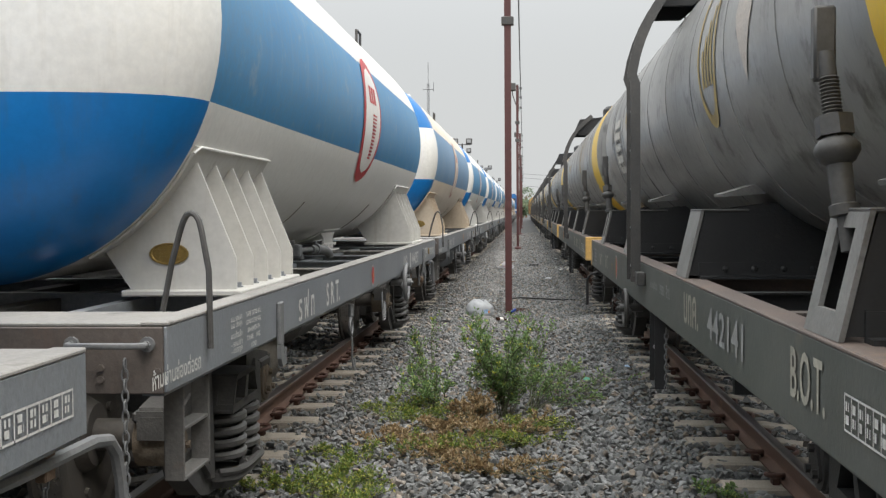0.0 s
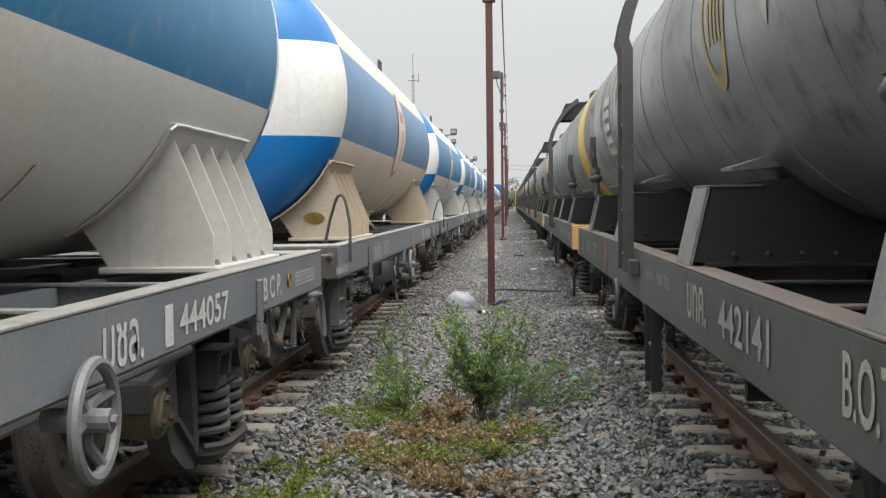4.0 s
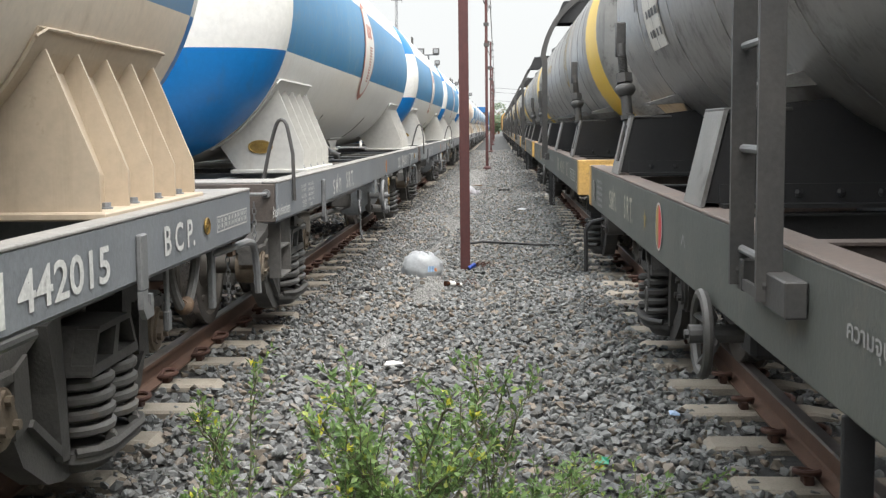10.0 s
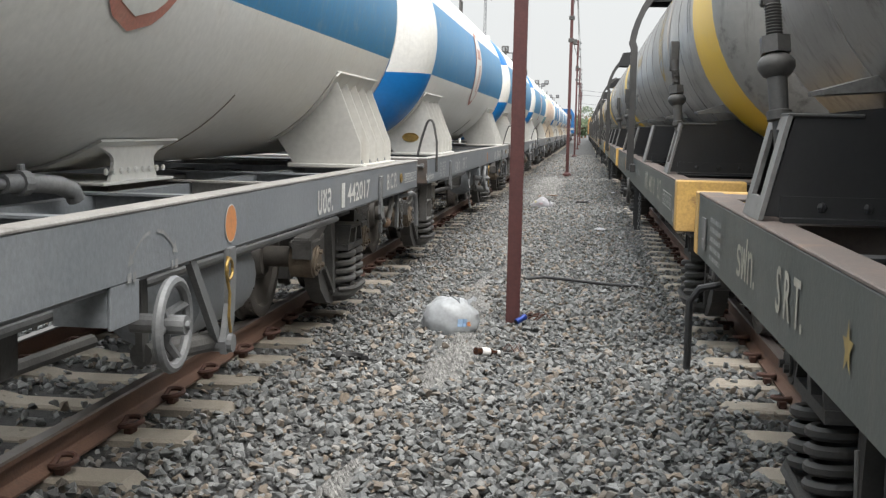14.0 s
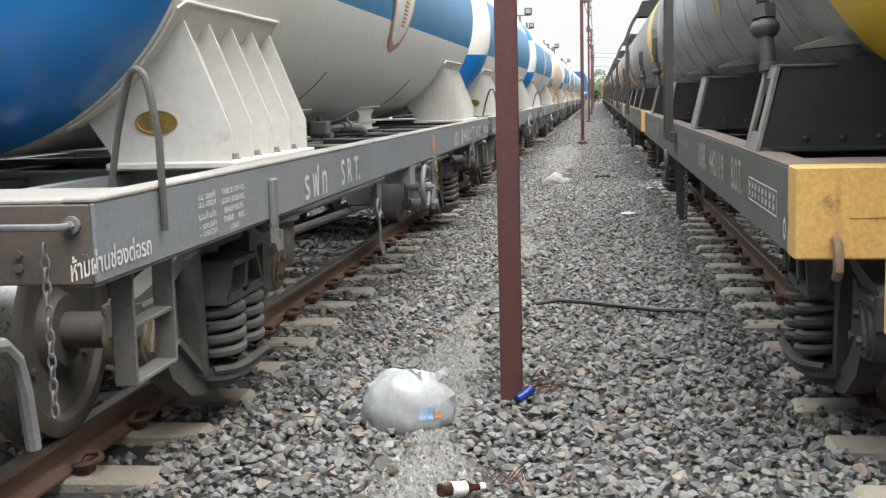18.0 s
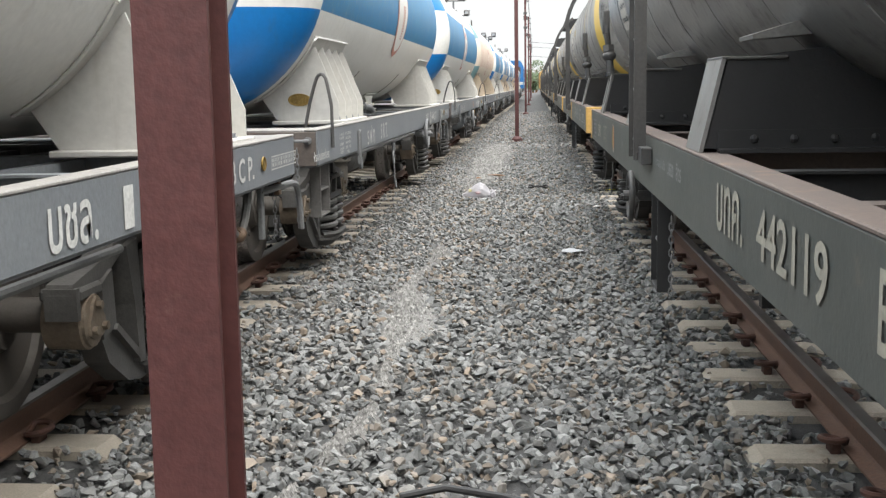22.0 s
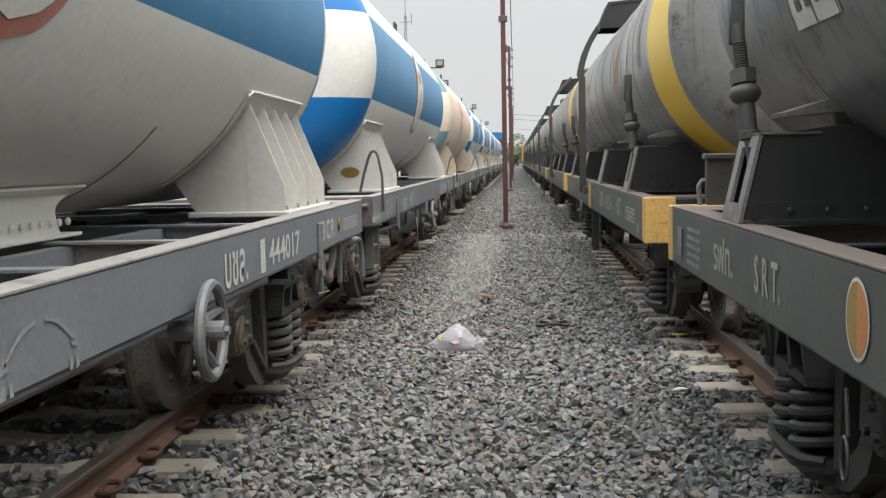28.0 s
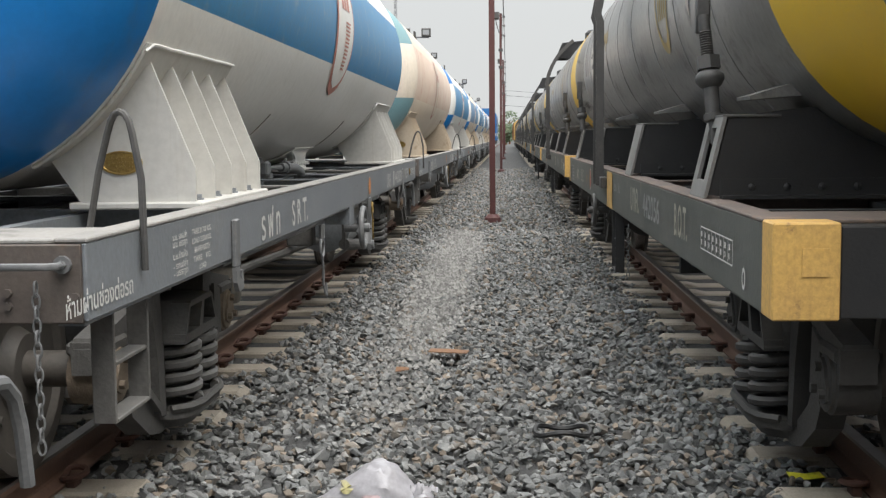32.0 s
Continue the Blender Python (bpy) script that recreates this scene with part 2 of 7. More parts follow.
WHITE = surface("white_paint", (0.76, 0.75, 0.72), (0.69, 0.675, 0.635), 0.9, 0.38, grime=(0.36, 0.31, 0.24), grime_at=0.68, streak=0.22, bump=0.05, fine=25, grit=0.07)
CREAM = surface("stained_cream_paint", (0.73, 0.645, 0.54), (0.65, 0.55, 0.44), 0.9, 0.45, grime=(0.33, 0.24, 0.15), grime_at=0.66, streak=0.3, bump=0.05, fine=25, grit=0.07)
BLUE = surface("blue_paint", (0.006, 0.17, 0.48), (0.008, 0.14, 0.40), 1.1, 0.35, grime=(0.09, 0.10, 0.10), grime_at=0.72, streak=0.35, bump=0.05, fine=25, grit=0.07)
PALE_BLUE = surface("chalked_blue_paint", (0.10, 0.22, 0.38), (0.16, 0.27, 0.40), 1.1, 0.5, grime=(0.30, 0.30, 0.28), grime_at=0.6, streak=0.4, bump=0.05, fine=25, grit=0.07)
FRAME = surface("grey_frame_paint", (0.17, 0.184, 0.20), (0.225, 0.238, 0.252), 1.6, 0.42, grime=(0.17, 0.16, 0.15), grime_at=0.64, streak=0.3, bump=0.12, fine=45)
END_BEAM = surface("rust_stained_end_paint", (0.125, 0.103, 0.09), (0.092, 0.078, 0.07), 2.5, 0.6, grime=(0.15, 0.10, 0.075), grime_at=0.58, streak=0.4, bump=0.15)
STEP = surface("dark_step_steel", (0.10, 0.097, 0.092), (0.16, 0.152, 0.142), 5.0, 0.6, grime=(0.16, 0.11, 0.08), grime_at=0.62, bump=0.2)
FRAME_TOP = surface("worn_flange_paint", (0.32, 0.305, 0.285), (0.22, 0.213, 0.20), 2.5, 0.7, grime=(0.12, 0.11, 0.10), grime_at=0.58, bump=0.1)
R_FRAME = surface("olive_grey_frame_paint", (0.07, 0.078, 0.072), (0.115, 0.12, 0.11), 1.7, 0.5, grime=(0.15, 0.135, 0.11), grime_at=0.60, streak=0.35, bump=0.12, fine=45)
R_TOP = surface("rusty_flange_paint", (0.17, 0.13, 0.11), (0.12, 0.10, 0.09), 2.5, 0.75, grime=(0.22, 0.15, 0.11), grime_at=0.55, bump=0.2)
R_BOGIE = surface("oily_black_steel", (0.028, 0.0275, 0.027), (0.052, 0.05, 0.047), 5.0, 0.6, grime=(0.08, 0.065, 0.05), grime_at=0.62, bump=0.25, fine=70)
BOGIE = surface("dusty_grey_steel", (0.066, 0.064, 0.062), (0.11, 0.106, 0.10), 5.0, 0.7, grime=(0.03, 0.028, 0.026), grime_at=0.60, bump=0.25, fine=70)
SPRING = surface("grey_spring_steel", (0.135, 0.131, 0.125), (0.09, 0.088, 0.083), 8.0, 0.5, metal=0.0, grime=(0.16, 0.13, 0.10), grime_at=0.6, bump=0.1)
WHEEL = surface("wheel_steel", (0.10, 0.088, 0.075), (0.06, 0.055, 0.05), 6.0, 0.6, metal=0.0, bump=0.1)
TREAD = surface("polished_tread", (0.42, 0.41, 0.40), (0.33, 0.32, 0.31), 9.0, 0.3, metal=0.9, bump=0.03)
RUSTY = surface("rusty_cap_steel", (0.20, 0.13, 0.08), (0.12, 0.075, 0.05), 9.0, 0.7, grime=(0.32, 0.25, 0.17), grime_at=0.6, bump=0.3)
CAP = surface("dusty_cap_paint", (0.21, 0.17, 0.125), (0.12, 0.09, 0.065), 9.0, 0.75, grime=(0.30, 0.265, 0.21), grime_at=0.6, bump=0.3)
HANDLE = surface("grey_handrail_paint", (0.13, 0.135, 0.14), (0.19, 0.19, 0.19), 6.0, 0.5, bump=0.1)
HOSE = surface("grey_rubber_hose", (0.14, 0.14, 0.14), (0.20, 0.19, 0.18), 7.0, 0.7, bump=0.1)
BRASS = surface("brass_plate", (0.40, 0.27, 0.08), (0.28, 0.18, 0.06), 20.0, 0.4, metal=0.7, bump=0.3, fine=90)
LETTER = surface("stencil_white", (0.66, 0.66, 0.64), (0.52, 0.52, 0.50), 9.0, 0.6, grime=(0.16, 0.17, 0.17), grime_at=0.67, grime_size=14, bump=0.0)
CYL = surface("dusty_cylinder_paint", (0.20, 0.18, 0.15), (0.14, 0.13, 0.115), 6.0, 0.7, grime=(0.08, 0.07, 0.06), grime_at=0.6, bump=0.15)
SEAM = surface("dark_weld_line", (0.34, 0.31, 0.27), (0.20, 0.18, 0.16), 9.0, 0.7, bump=0.1)
PEEL = surface("peeling_pinkish_paint", (0.62, 0.46, 0.37), (0.70, 0.60, 0.50), 1.6, 0.55, grime=(0.52, 0.26, 0.20), grime_at=0.56, streak=0.3, bump=0.05, grit=0.07)
TEAL = surface("faded_teal_paint", (0.16, 0.30, 0.33), (0.22, 0.33, 0.34), 1.2, 0.5, grime=(0.35, 0.28, 0.20), grime_at=0.62, bump=0.05, grit=0.07)
SADDLE = surface("dull_white_paint", (0.54, 0.53, 0.50), (0.46, 0.45, 0.42), 1.4, 0.5, grime=(0.30, 0.25, 0.19), grime_at=0.64, streak=0.4, bump=0.06, fine=25, grit=0.08)
DULL_CREAM = surface("dull_cream_paint", (0.50, 0.42, 0.32), (0.43, 0.35, 0.26), 1.4, 0.55, grime=(0.26, 0.18, 0.11), grime_at=0.62, streak=0.4, bump=0.06, fine=25, grit=0.08)
DULL_LETTER = surface("worn_cream_stencil", (0.44, 0.42, 0.35), (0.31, 0.295, 0.25), 9.0, 0.65, grime=(0.14, 0.14, 0.13), grime_at=0.62, grime_size=14, bump=0.0)
FAINT = surface("faded_stencil", (0.36, 0.36, 0.35), (0.24, 0.24, 0.24), 9.0, 0.7, bump=0.0)
RED = surface("red_paint", (0.52, 0.035, 0.04), (0.42, 0.03, 0.035), 6.0, 0.45, bump=0.03)
PALE_RED = surface("faded_red_paint", (0.50, 0.18, 0.14), (0.50, 0.26, 0.20), 6.0, 0.5, bump=0.03)
ORANGE = surface("orange_disc_paint", (0.60, 0.25, 0.09), (0.48, 0.20, 0.08), 8.0, 0.6, bump=0.03)
YELLOW = surface("yellow_paint", (0.68, 0.45, 0.02), (0.60, 0.38, 0.03), 1.2, 0.45, grime=(0.22, 0.15, 0.06), grime_at=0.74, bump=0.06, grit=0.07)
YELLOW_END = surface("yellow_end_paint", (0.60, 0.37, 0.10), (0.50, 0.31, 0.11), 3.0, 0.6, grime=(0.15, 0.085, 0.05), grime_at=0.60, streak=0.5, bump=0.15, grime_size=9.0)
FADED_YELLOW = surface("faded_yellow_paint", (0.58, 0.43, 0.22), (0.52, 0.36, 0.18), 8.0, 0.6, bump=0.03)
R_TANK = surface("sooty_grey_tank", (0.12, 0.119, 0.114), (0.26, 0.255, 0.243), 0.8, 0.36, grime=(0.04, 0.037, 0.034), grime_at=0.53, streak=0.8, bump=0.06, fine=22, grit=0.07)
R_DARK = surface("black_tar_paint", (0.014, 0.0145, 0.016), (0.026, 0.0255, 0.026), 3.0, 0.6, grime=(0.06, 0.05, 0.042), grime_at=0.64, bump=0.2)
R_POST = surface("grey_saddle_flange", (0.22, 0.215, 0.205), (0.13, 0.126, 0.12), 4.0, 0.6, grime=(0.07, 0.062, 0.055), grime_at=0.56, bump=0.12)
R_STRAP = surface("dark_strap_steel", (0.05, 0.05, 0.05), (0.08, 0.075, 0.07), 5.0, 0.55, bump=0.12)
GOLD = surface("faded_gold_paint", (0.38, 0.26, 0.06), (0.22, 0.18, 0.10), 7.0, 0.6, bump=0.03)
NOTICE = surface("peeling_notice", (0.56, 0.54, 0.49), (0.46, 0.44, 0.40), 5.0, 0.6, grime=(0.20, 0.19, 0.18), grime_at=0.64, bump=0.05, grime_size=9.0)
PALE = surface("faded_pale_decal", (0.44, 0.38, 0.33), (0.36, 0.33, 0.30), 7.0, 0.6, bump=0.03)
RAIL = surface("rusty_rail", (0.15, 0.083, 0.056), (0.105, 0.062, 0.046), 4.0, 0.75, grime=(0.19, 0.105, 0.065), grime_at=0.6, bump=0.2)
RAIL_HEAD = surface("worn_rail_head", (0.22, 0.20, 0.19), (0.14, 0.115, 0.10), 5.0, 0.35, metal=0.7, bump=0.03)
CLIP = surface("rusty_clip", (0.11, 0.05, 0.035), (0.065, 0.035, 0.028), 20.0, 0.8, bump=0.3)
CONCRETE = surface("sleeper_concrete", (0.34, 0.30, 0.245), (0.27, 0.24, 0.20), 5.0, 0.85, grime=(0.17, 0.12, 0.085), grime_at=0.6, bump=0.4, fine=120, per_piece=0.15)
STONE = surface("ballast_stone", (0.225, 0.228, 0.222), (0.135, 0.141, 0.142), 14.0, 0.85, bump=0.35, fine=160, mix=0.3, per_piece=0.40, odd=(0.20, 0.165, 0.13))
FINE = surface("pale_fine_gravel", (0.38, 0.375, 0.36), (0.27, 0.265, 0.255), 55.0, 0.9, bump=0.6, fine=150, mix=0.3, per_piece=0.5)
DUST = surface("fine_gravel_bed", (0.26, 0.255, 0.245), (0.17, 0.167, 0.16), 70.0, 0.95, bump=1.0, fine=170, mix=0.25)
# near-black base colour paints in the shade of the gaps between ballast stones
SHADED_GRAVEL = surface("fine_gravel", (0.07, 0.07, 0.07), (0.045, 0.045, 0.045), 30.0, 0.9, bump=0.8, fine=140, mix=0.3)
POLE = surface("maroon_pole_paint", (0.095, 0.032, 0.030), (0.075, 0.028, 0.027), 3.0, 0.55, grime=(0.13, 0.075, 0.06), grime_at=0.66, bump=0.15, fine=50)


# ---- lettering ----
LETTERS = {}


def lettering(text, height, width=None, thick=0.0):
    """A word as a flat form in (u, v), its lower left corner at the origin, with stencil gaps."""
    key = (text, height, width)
    if key not in LETTERS:
        cu = bpy.data.curves.new("word", "FONT")
        cu.body, cu.size, cu.resolution_u, cu.offset = text, 1.0, 3, 0.016
        ob = new("word", cu)
        bpy.context.view_layer.update()
        me = bpy.data.meshes.new_from_object(ob.evaluated_get(bpy.context.evaluated_depsgraph_get()))
        pts = [tuple(v.co) for v in me.vertices]
        fs = [tuple(p.vertices) for p in me.polygons]
        bpy.data.objects.remove(ob)
        bpy.data.curves.remove(cu)
        bpy.data.meshes.remove(me)
        u0, u1 = min(p[0] for p in pts), max(p[0] for p in pts)
        v0, v1 = min(p[1] for p in pts), max(p[1] for p in pts)
        w = width or height * (u1 - u0) / (v1 - v0) * 0.6
        LETTERS[key] = ([((p[0] - u0) / (u1 - u0) * w, (p[1] - v0) / (v1 - v0) * height) for p in pts], fs, w)
    return LETTERS[key]


def stencil(form, text, y, z, height, x, side, width=None):
    """Adds a word to a form on a side wall: side 1 reads towards +y, side -1 towards -y. y is its middle."""
    pts, fs, w = lettering(text, height, width)
    form.add([(x, y + side * (u - w / 2), z + v) for u, v in pts], fs)
    return form


def bars(form, y, z, rows, x, side, rng):
    """Rows of small marks for writing too small to read: (length, height, step)."""
    for length, height, step in rows:
        a = 0.0
        while a < length:
            b = min(length, a + rng.uniform(0.4, 1.6) * height)
            form.add([(x, y + side * a, z), (x, y + side * b, z), (x, y + side * b, z + height), (x, y + side * a, z + height)], [(0, 1, 2, 3)])
            a = b + height * rng.uniform(0.25, 0.7)
        z -= step
    return form


def disc(form, x, y, z, ry, rz, n=28, a0=0, a1=360, mat=0, hole=0.0):
    """A flat disc, half disc or ring on a side wall."""
    k = [radians(a0 + (a1 - a0) * i / n) for i in range(n + 1)]
    v = [(x, y + ry * math.cos(a), z + rz * math.sin(a)) for a in k] + [(x, y + hole * ry * math.cos(a), z + hole * rz * math.sin(a)) for a in k]
    return form.add(v, [(i, i + 1, n + 2 + i, n + 1 + i) for i in range(n)], mat)


# ---- bogies, shared by both trains ----
def coil(x, y, z0, z1, r, wire, turns, n=56):
    path = [(x + r * math.cos(2 * math.pi * turns * i / n), y + r * math.sin(2 * math.pi * turns * i / n), z0 + (z1 - z0) * i / n) for i in range(n + 1)]
    return Form().tube(path, wire, 7)


def side_frame_form(x, y):
    """A cast bogie frame: an arched top chord, a deep belly, columns beside the springs and legs round the axle boxes."""
    g = Form()
    a, b = x - 0.05, x + 0.05
    top = [(-0.97, 0.635), (-0.96, 0.675), (-0.62, 0.73), (-0.42, 0.81), (0.42, 0.81), (0.62, 0.73), (0.96, 0.675), (0.97, 0.635), (0.62, 0.66), (0.38, 0.745), (-0.38, 0.745), (-0.62, 0.66)]
    low = [(-0.72, 0.44), (-0.64, 0.31), (-0.44, 0.19), (-0.30, 0.16), (0.30, 0.16), (0.44, 0.19), (0.64, 0.31), (0.72, 0.44), (0.60, 0.47), (0.52, 0.37),
           (0.36, 0.27), (0.30, 0.25), (-0.30, 0.25), (-0.36, 0.27), (-0.52, 0.37), (-0.60, 0.47)]
    for poly in (top, low):
        g.prism([(y + u, v) for u, v in poly], "x", a, b)
    for s in (-1, 1):
        g.prism([(y + s * u, v) for u, v in ((0.30, 0.24), (0.37, 0.25), (0.40, 0.50), (0.47, 0.75), (0.34, 0.77), (0.31, 0.50))], "x", a - 0.02, b + 0.03)
        g.prism([(y + s * u, v) for u, v in ((0.58, 0.45), (0.72, 0.42), (0.71, 0.64), (0.60, 0.68))], "x", a - 0.01, b + 0.015)
        g.prism([(y + s * u, v) for u, v in ((0.935, 0.54), (0.965, 0.54), (0.97, 0.66), (0.935, 0.66))], "x", a - 0.01, b + 0.015)
        g.prism([(y + s * u, v) for u, v in ((0.36, 0.26), (0.62, 0.44), (0.60, 0.46), (0.36, 0.30))], "x", b, b + 0.03)
    return g


def spring_seat_form(x, y, s):
    """The rounded, lipped tray that carries the springs."""
    plan = [(-0.10, -0.31), (0.10, -0.30), (0.165, -0.25), (0.19, -0.16), (0.19, 0.16), (0.165, 0.25), (0.10, 0.30), (-0.10, 0.31)]
    g = Form().prism([(x + s * u, y + v) for u, v in plan], "z", 0.218, 0.255)
    g.prism([(x + s * u * 0.72, y + v * 0.8) for u, v in plan], "z", 0.17, 0.218)
    return g.tube([(x + s * u, y + v, 0.262) for u, v in plan[1:-1]], 0.019, 6)


def bolster_end_form(x, y, s):
    """The end of the bolster over the springs, with two three-cornered pockets."""
    g = Form().prism([(y - 0.27, 0.53), (y + 0.27, 0.53), (y + 0.25, 0.60), (y + 0.17, 0.70), (y - 0.17, 0.70), (y - 0.25, 0.60)], "x", *sorted((x - s * 0.13, x + s * 0.08)))
    for poly in ([(-0.27, 0.53), (0.27, 0.53), (0.26, 0.57), (-0.26, 0.57)], [(-0.19, 0.675), (0.19, 0.675), (0.165, 0.70), (-0.165, 0.70)],
                 [(-0.27, 0.54), (-0.235, 0.56), (-0.165, 0.69), (-0.19, 0.69)], [(0.27, 0.54), (0.235, 0.56), (0.165, 0.69), (0.19, 0.69)],
                 [(-0.05, 0.55), (0.01, 0.55), (0.06, 0.69), (0.02, 0.69)]):
        g.prism([(y + u, v) for u, v in poly], "x", *sorted((x + s * 0.08, x + s * 0.16)))
    return g


def wheel_form(s):
    """One dished wheel with its flange, about the x axis."""
    g = Form()
    at = (0, 0, 0)
    g.lathe([(s * u, r) for u, r in ((0.487, 0.403), (0.575, 0.396))], "x", at, 40, mat=1)
    g.lathe([(s * u, r) for u, r in ((0.455, 0.36), (0.455, 0.428), (0.475, 0.432), (0.487, 0.403))], "x", at, 40)
    g.lathe([(s * u, r) for u, r in ((0.575, 0.396), (0.58, 0.385), (0.58, 0.335), (0.555, 0.315), (0.535, 0.16), (0.585, 0.13), (0.585, 0.066))], "x", at, 40)
    g.lathe([(s * u, r) for u, r in ((0.455, 0.36), (0.475, 0.33), (0.50, 0.16), (0.44, 0.12), (0.44, 0.066))], "x", at, 40)
    for a in (20, 140, 260):
        g.cyl((s * 0.545, 0.24 * math.cos(radians(a)), 0.24 * math.sin(radians(a))), (s * 0.562, 0.24 * math.cos(radians(a)), 0.24 * math.sin(radians(a))), 0.02, 8)
    return merged(g)


WHEEL_R = 0.40
WHEEL_MESHES = [wheel_form(s).mesh("wheel", [WHEEL, TREAD], True) for s in (1, -1)]
AXLE_MESH = Form().cyl((-0.80, 0, 0), (0.80, 0, 0), 0.068, 16).mesh("wheelset", [WHEEL], True)
AXLE_Z = RAIL_TOP + WHEEL_R - 0.005


def bogie(parent, y, sides=(1, -1), steel=None, shift=0.0, dark=False):
    """Side frames, springs, bolster, axle boxes and wheelsets under a wagon. Returns the wheelsets."""
    wheels = []
    steel = steel or BOGIE
    spring, lid = (R_BOGIE, R_BOGIE) if dark else (SPRING, CAP)
    for s in sides:
        fr = part("side_frame", side_frame_form(s * 0.79, y), steel, parent)
        part("spring_seat", spring_seat_form(s * 0.79, y, s), steel, fr, "", True)
        for du in (-0.135, 0.135):
            part("coil_spring", coil(s * 0.87, y + du, 0.275, 0.52, 0.092, 0.022, 4.3), spring, fr, "oily coil spring" if dark else "grey coil spring", True)
        part("coil_spring", coil(s * 0.72, y, 0.275, 0.52, 0.092, 0.022, 4.3), spring, fr, "oily coil spring" if dark else "grey coil spring", True)
        part("bolster_end", bolster_end_form(s * 0.79, y, s), steel, fr)
        for dy in (-0.83, 0.83):
            z = AXLE_Z - 0.02
            cap = Form().lathe([(s * 0.70, 0.11), (s * 0.845, 0.112), (s * 0.85, 0.102), (s * 0.862, 0.10), (s * 0.866, 0.085), (s * 0.866, 0.001)], "x", (0, y + dy, z), 22)
            tri = []
            for k in range(12):
                a = radians(90 + 30 * k)
                r = 0.092 if k % 4 == 0 else 0.076 if k % 4 in (1, 3) else 0.060
                tri.append((y + dy + r * math.cos(a), z + r * math.sin(a)))
            cap.prism(tri, "x", *sorted((s * 0.866, s * 0.878)))
            for a in (90, 210, 330):
                cy, cz = y + dy + 0.058 * math.cos(radians(a)), z + 0.058 * math.sin(radians(a))
                cap.cyl((s * 0.878, cy, cz), (s * 0.898, cy, cz), 0.018, 6)
            part("axle_box", cap, lid, fr, "oily bearing cap" if dark else "dusty brown bearing cap", True)
            part("adapter", Form().box(min(s * 0.70, s * 0.86), max(s * 0.70, s * 0.86), y + dy - 0.115, y + dy + 0.115, z + 0.085, z + 0.135, 0.012), steel, fr)
    part("bolster", Form().box(-0.75, 0.75, y - 0.16, y + 0.16, 0.50, 0.74, 0.02), steel, parent)
    for dy in (-0.83, 0.83):
        w = part("wheelset", AXLE_MESH, WHEEL, parent, "", True, pose(shift, y + dy, AXLE_Z))
        for me in WHEEL_MESHES:
            part("wheel", me, WHEEL, w, "dark wheel with bright worn tread")
        wheels.append((w, y + dy))
        part("brake_beam", Form().box(-0.62, 0.62, y + dy * 0.42 - 0.04, y + dy * 0.42 + 0.04, 0.36, 0.44, 0.01)
             .prism([(y + dy * 0.46, 0.30), (y + dy * 0.52, 0.34), (y + dy * 0.50, 0.56), (y + dy * 0.44, 0.52)], "x", 0.49, 0.57)
             .prism([(y + dy * 0.46, 0.30), (y + dy * 0.52, 0.34), (y + dy * 0.50, 0.56), (y + dy * 0.44, 0.52)], "x", -0.57, -0.49), steel, parent)
    return wheels


def handwheel(parent, x, y, z, r, side, steel=None):
    steel = steel or HANDLE
    g = Form().tube([(x, y + r * math.cos(2 * math.pi * i / 32), z + r * math.sin(2 * math.pi * i / 32)) for i in range(32)], 0.019, 8, closed=True)
    for i in range(4):
        a = 2 * math.pi * i / 4 + 0.4
        g.tube([(x - side * 0.02, y, z), (x - side * 0.035, y + r * 0.5 * math.cos(a), z + r * 0.5 * math.sin(a)), (x, y + r * 0.98 * math.cos(a), z + r * 0.98 * math.sin(a))], 0.016, 6)
    w = part("handwheel", g, steel, parent, "spoked brake handwheel", True)
    part("hub", Form().cyl((x - side * 0.14, y, z), (x + side * 0.045, y, z), 0.033, 12).cyl((x + side * 0.045, y, z), (x + side * 0.06, y, z), 0.016, 6), steel, w)
    return w


def chain(x, y, z0, z1, r=0.014):
    g, n = Form(), max(2, int((z0 - z1) / 0.030))
    for i in range(n):
        z = z0 - (i + 0.5) * (z0 - z1) / n
        ring = []
        for j in range(10):
            a = 2 * math.pi * j / 10
            u, v = r * 0.72 * math.cos(a), 0.021 * math.sin(a)
            ring.append((x + (u if i % 2 else 0), y + (0 if i % 2 else u), z + v))
        g.tube(ring, 0.0034, 5, closed=True)
    return g


def air_hose(x, y, z, side, drop=0.42, out=0.2):
    path = []
    for i in range(15):
        t = i / 14
        path.append((x, y + side * out * math.sin(math.pi * 0.5 * t) * (1.0 if t < 0.7 else 1.0), z - drop * math.sin(math.pi * 0.55 * min(1, t * 1.05)) + 0.05 * t))
    return Form().tube(path, 0.024, 8)


# ---- left train: white and blue tank wagons, rolling ----
SEAM_LOW, SEAM_HIGH = -18.0, 20.0     # where the paint changes, degrees round the tank


def painted_barrel(y0, y1, mats_of):
    """The barrel: mats_of gives a slot for an angle; a plain tube of plates with weld seams."""
    g = Form()
    R, n = L_TANK_R, 12
    steps = [y0 + (y1 - y0) * i / 8 for i in range(9)]
    arcs = ((SEAM_LOW, SEAM_HIGH), (SEAM_HIGH, 180 - SEAM_HIGH), (180 - SEAM_HIGH, 180 - SEAM_LOW), (180 - SEAM_LOW, 360 + SEAM_LOW))
    for a0, a1 in arcs:
        k = max(6, int((a1 - a0) / 5))
        prof = [(y, R) for y in steps]
        g.lathe(prof, "y", (0, 0, L_TANK_Z), k, a0, a1, mats_of((a0 + a1) / 2))
    return g


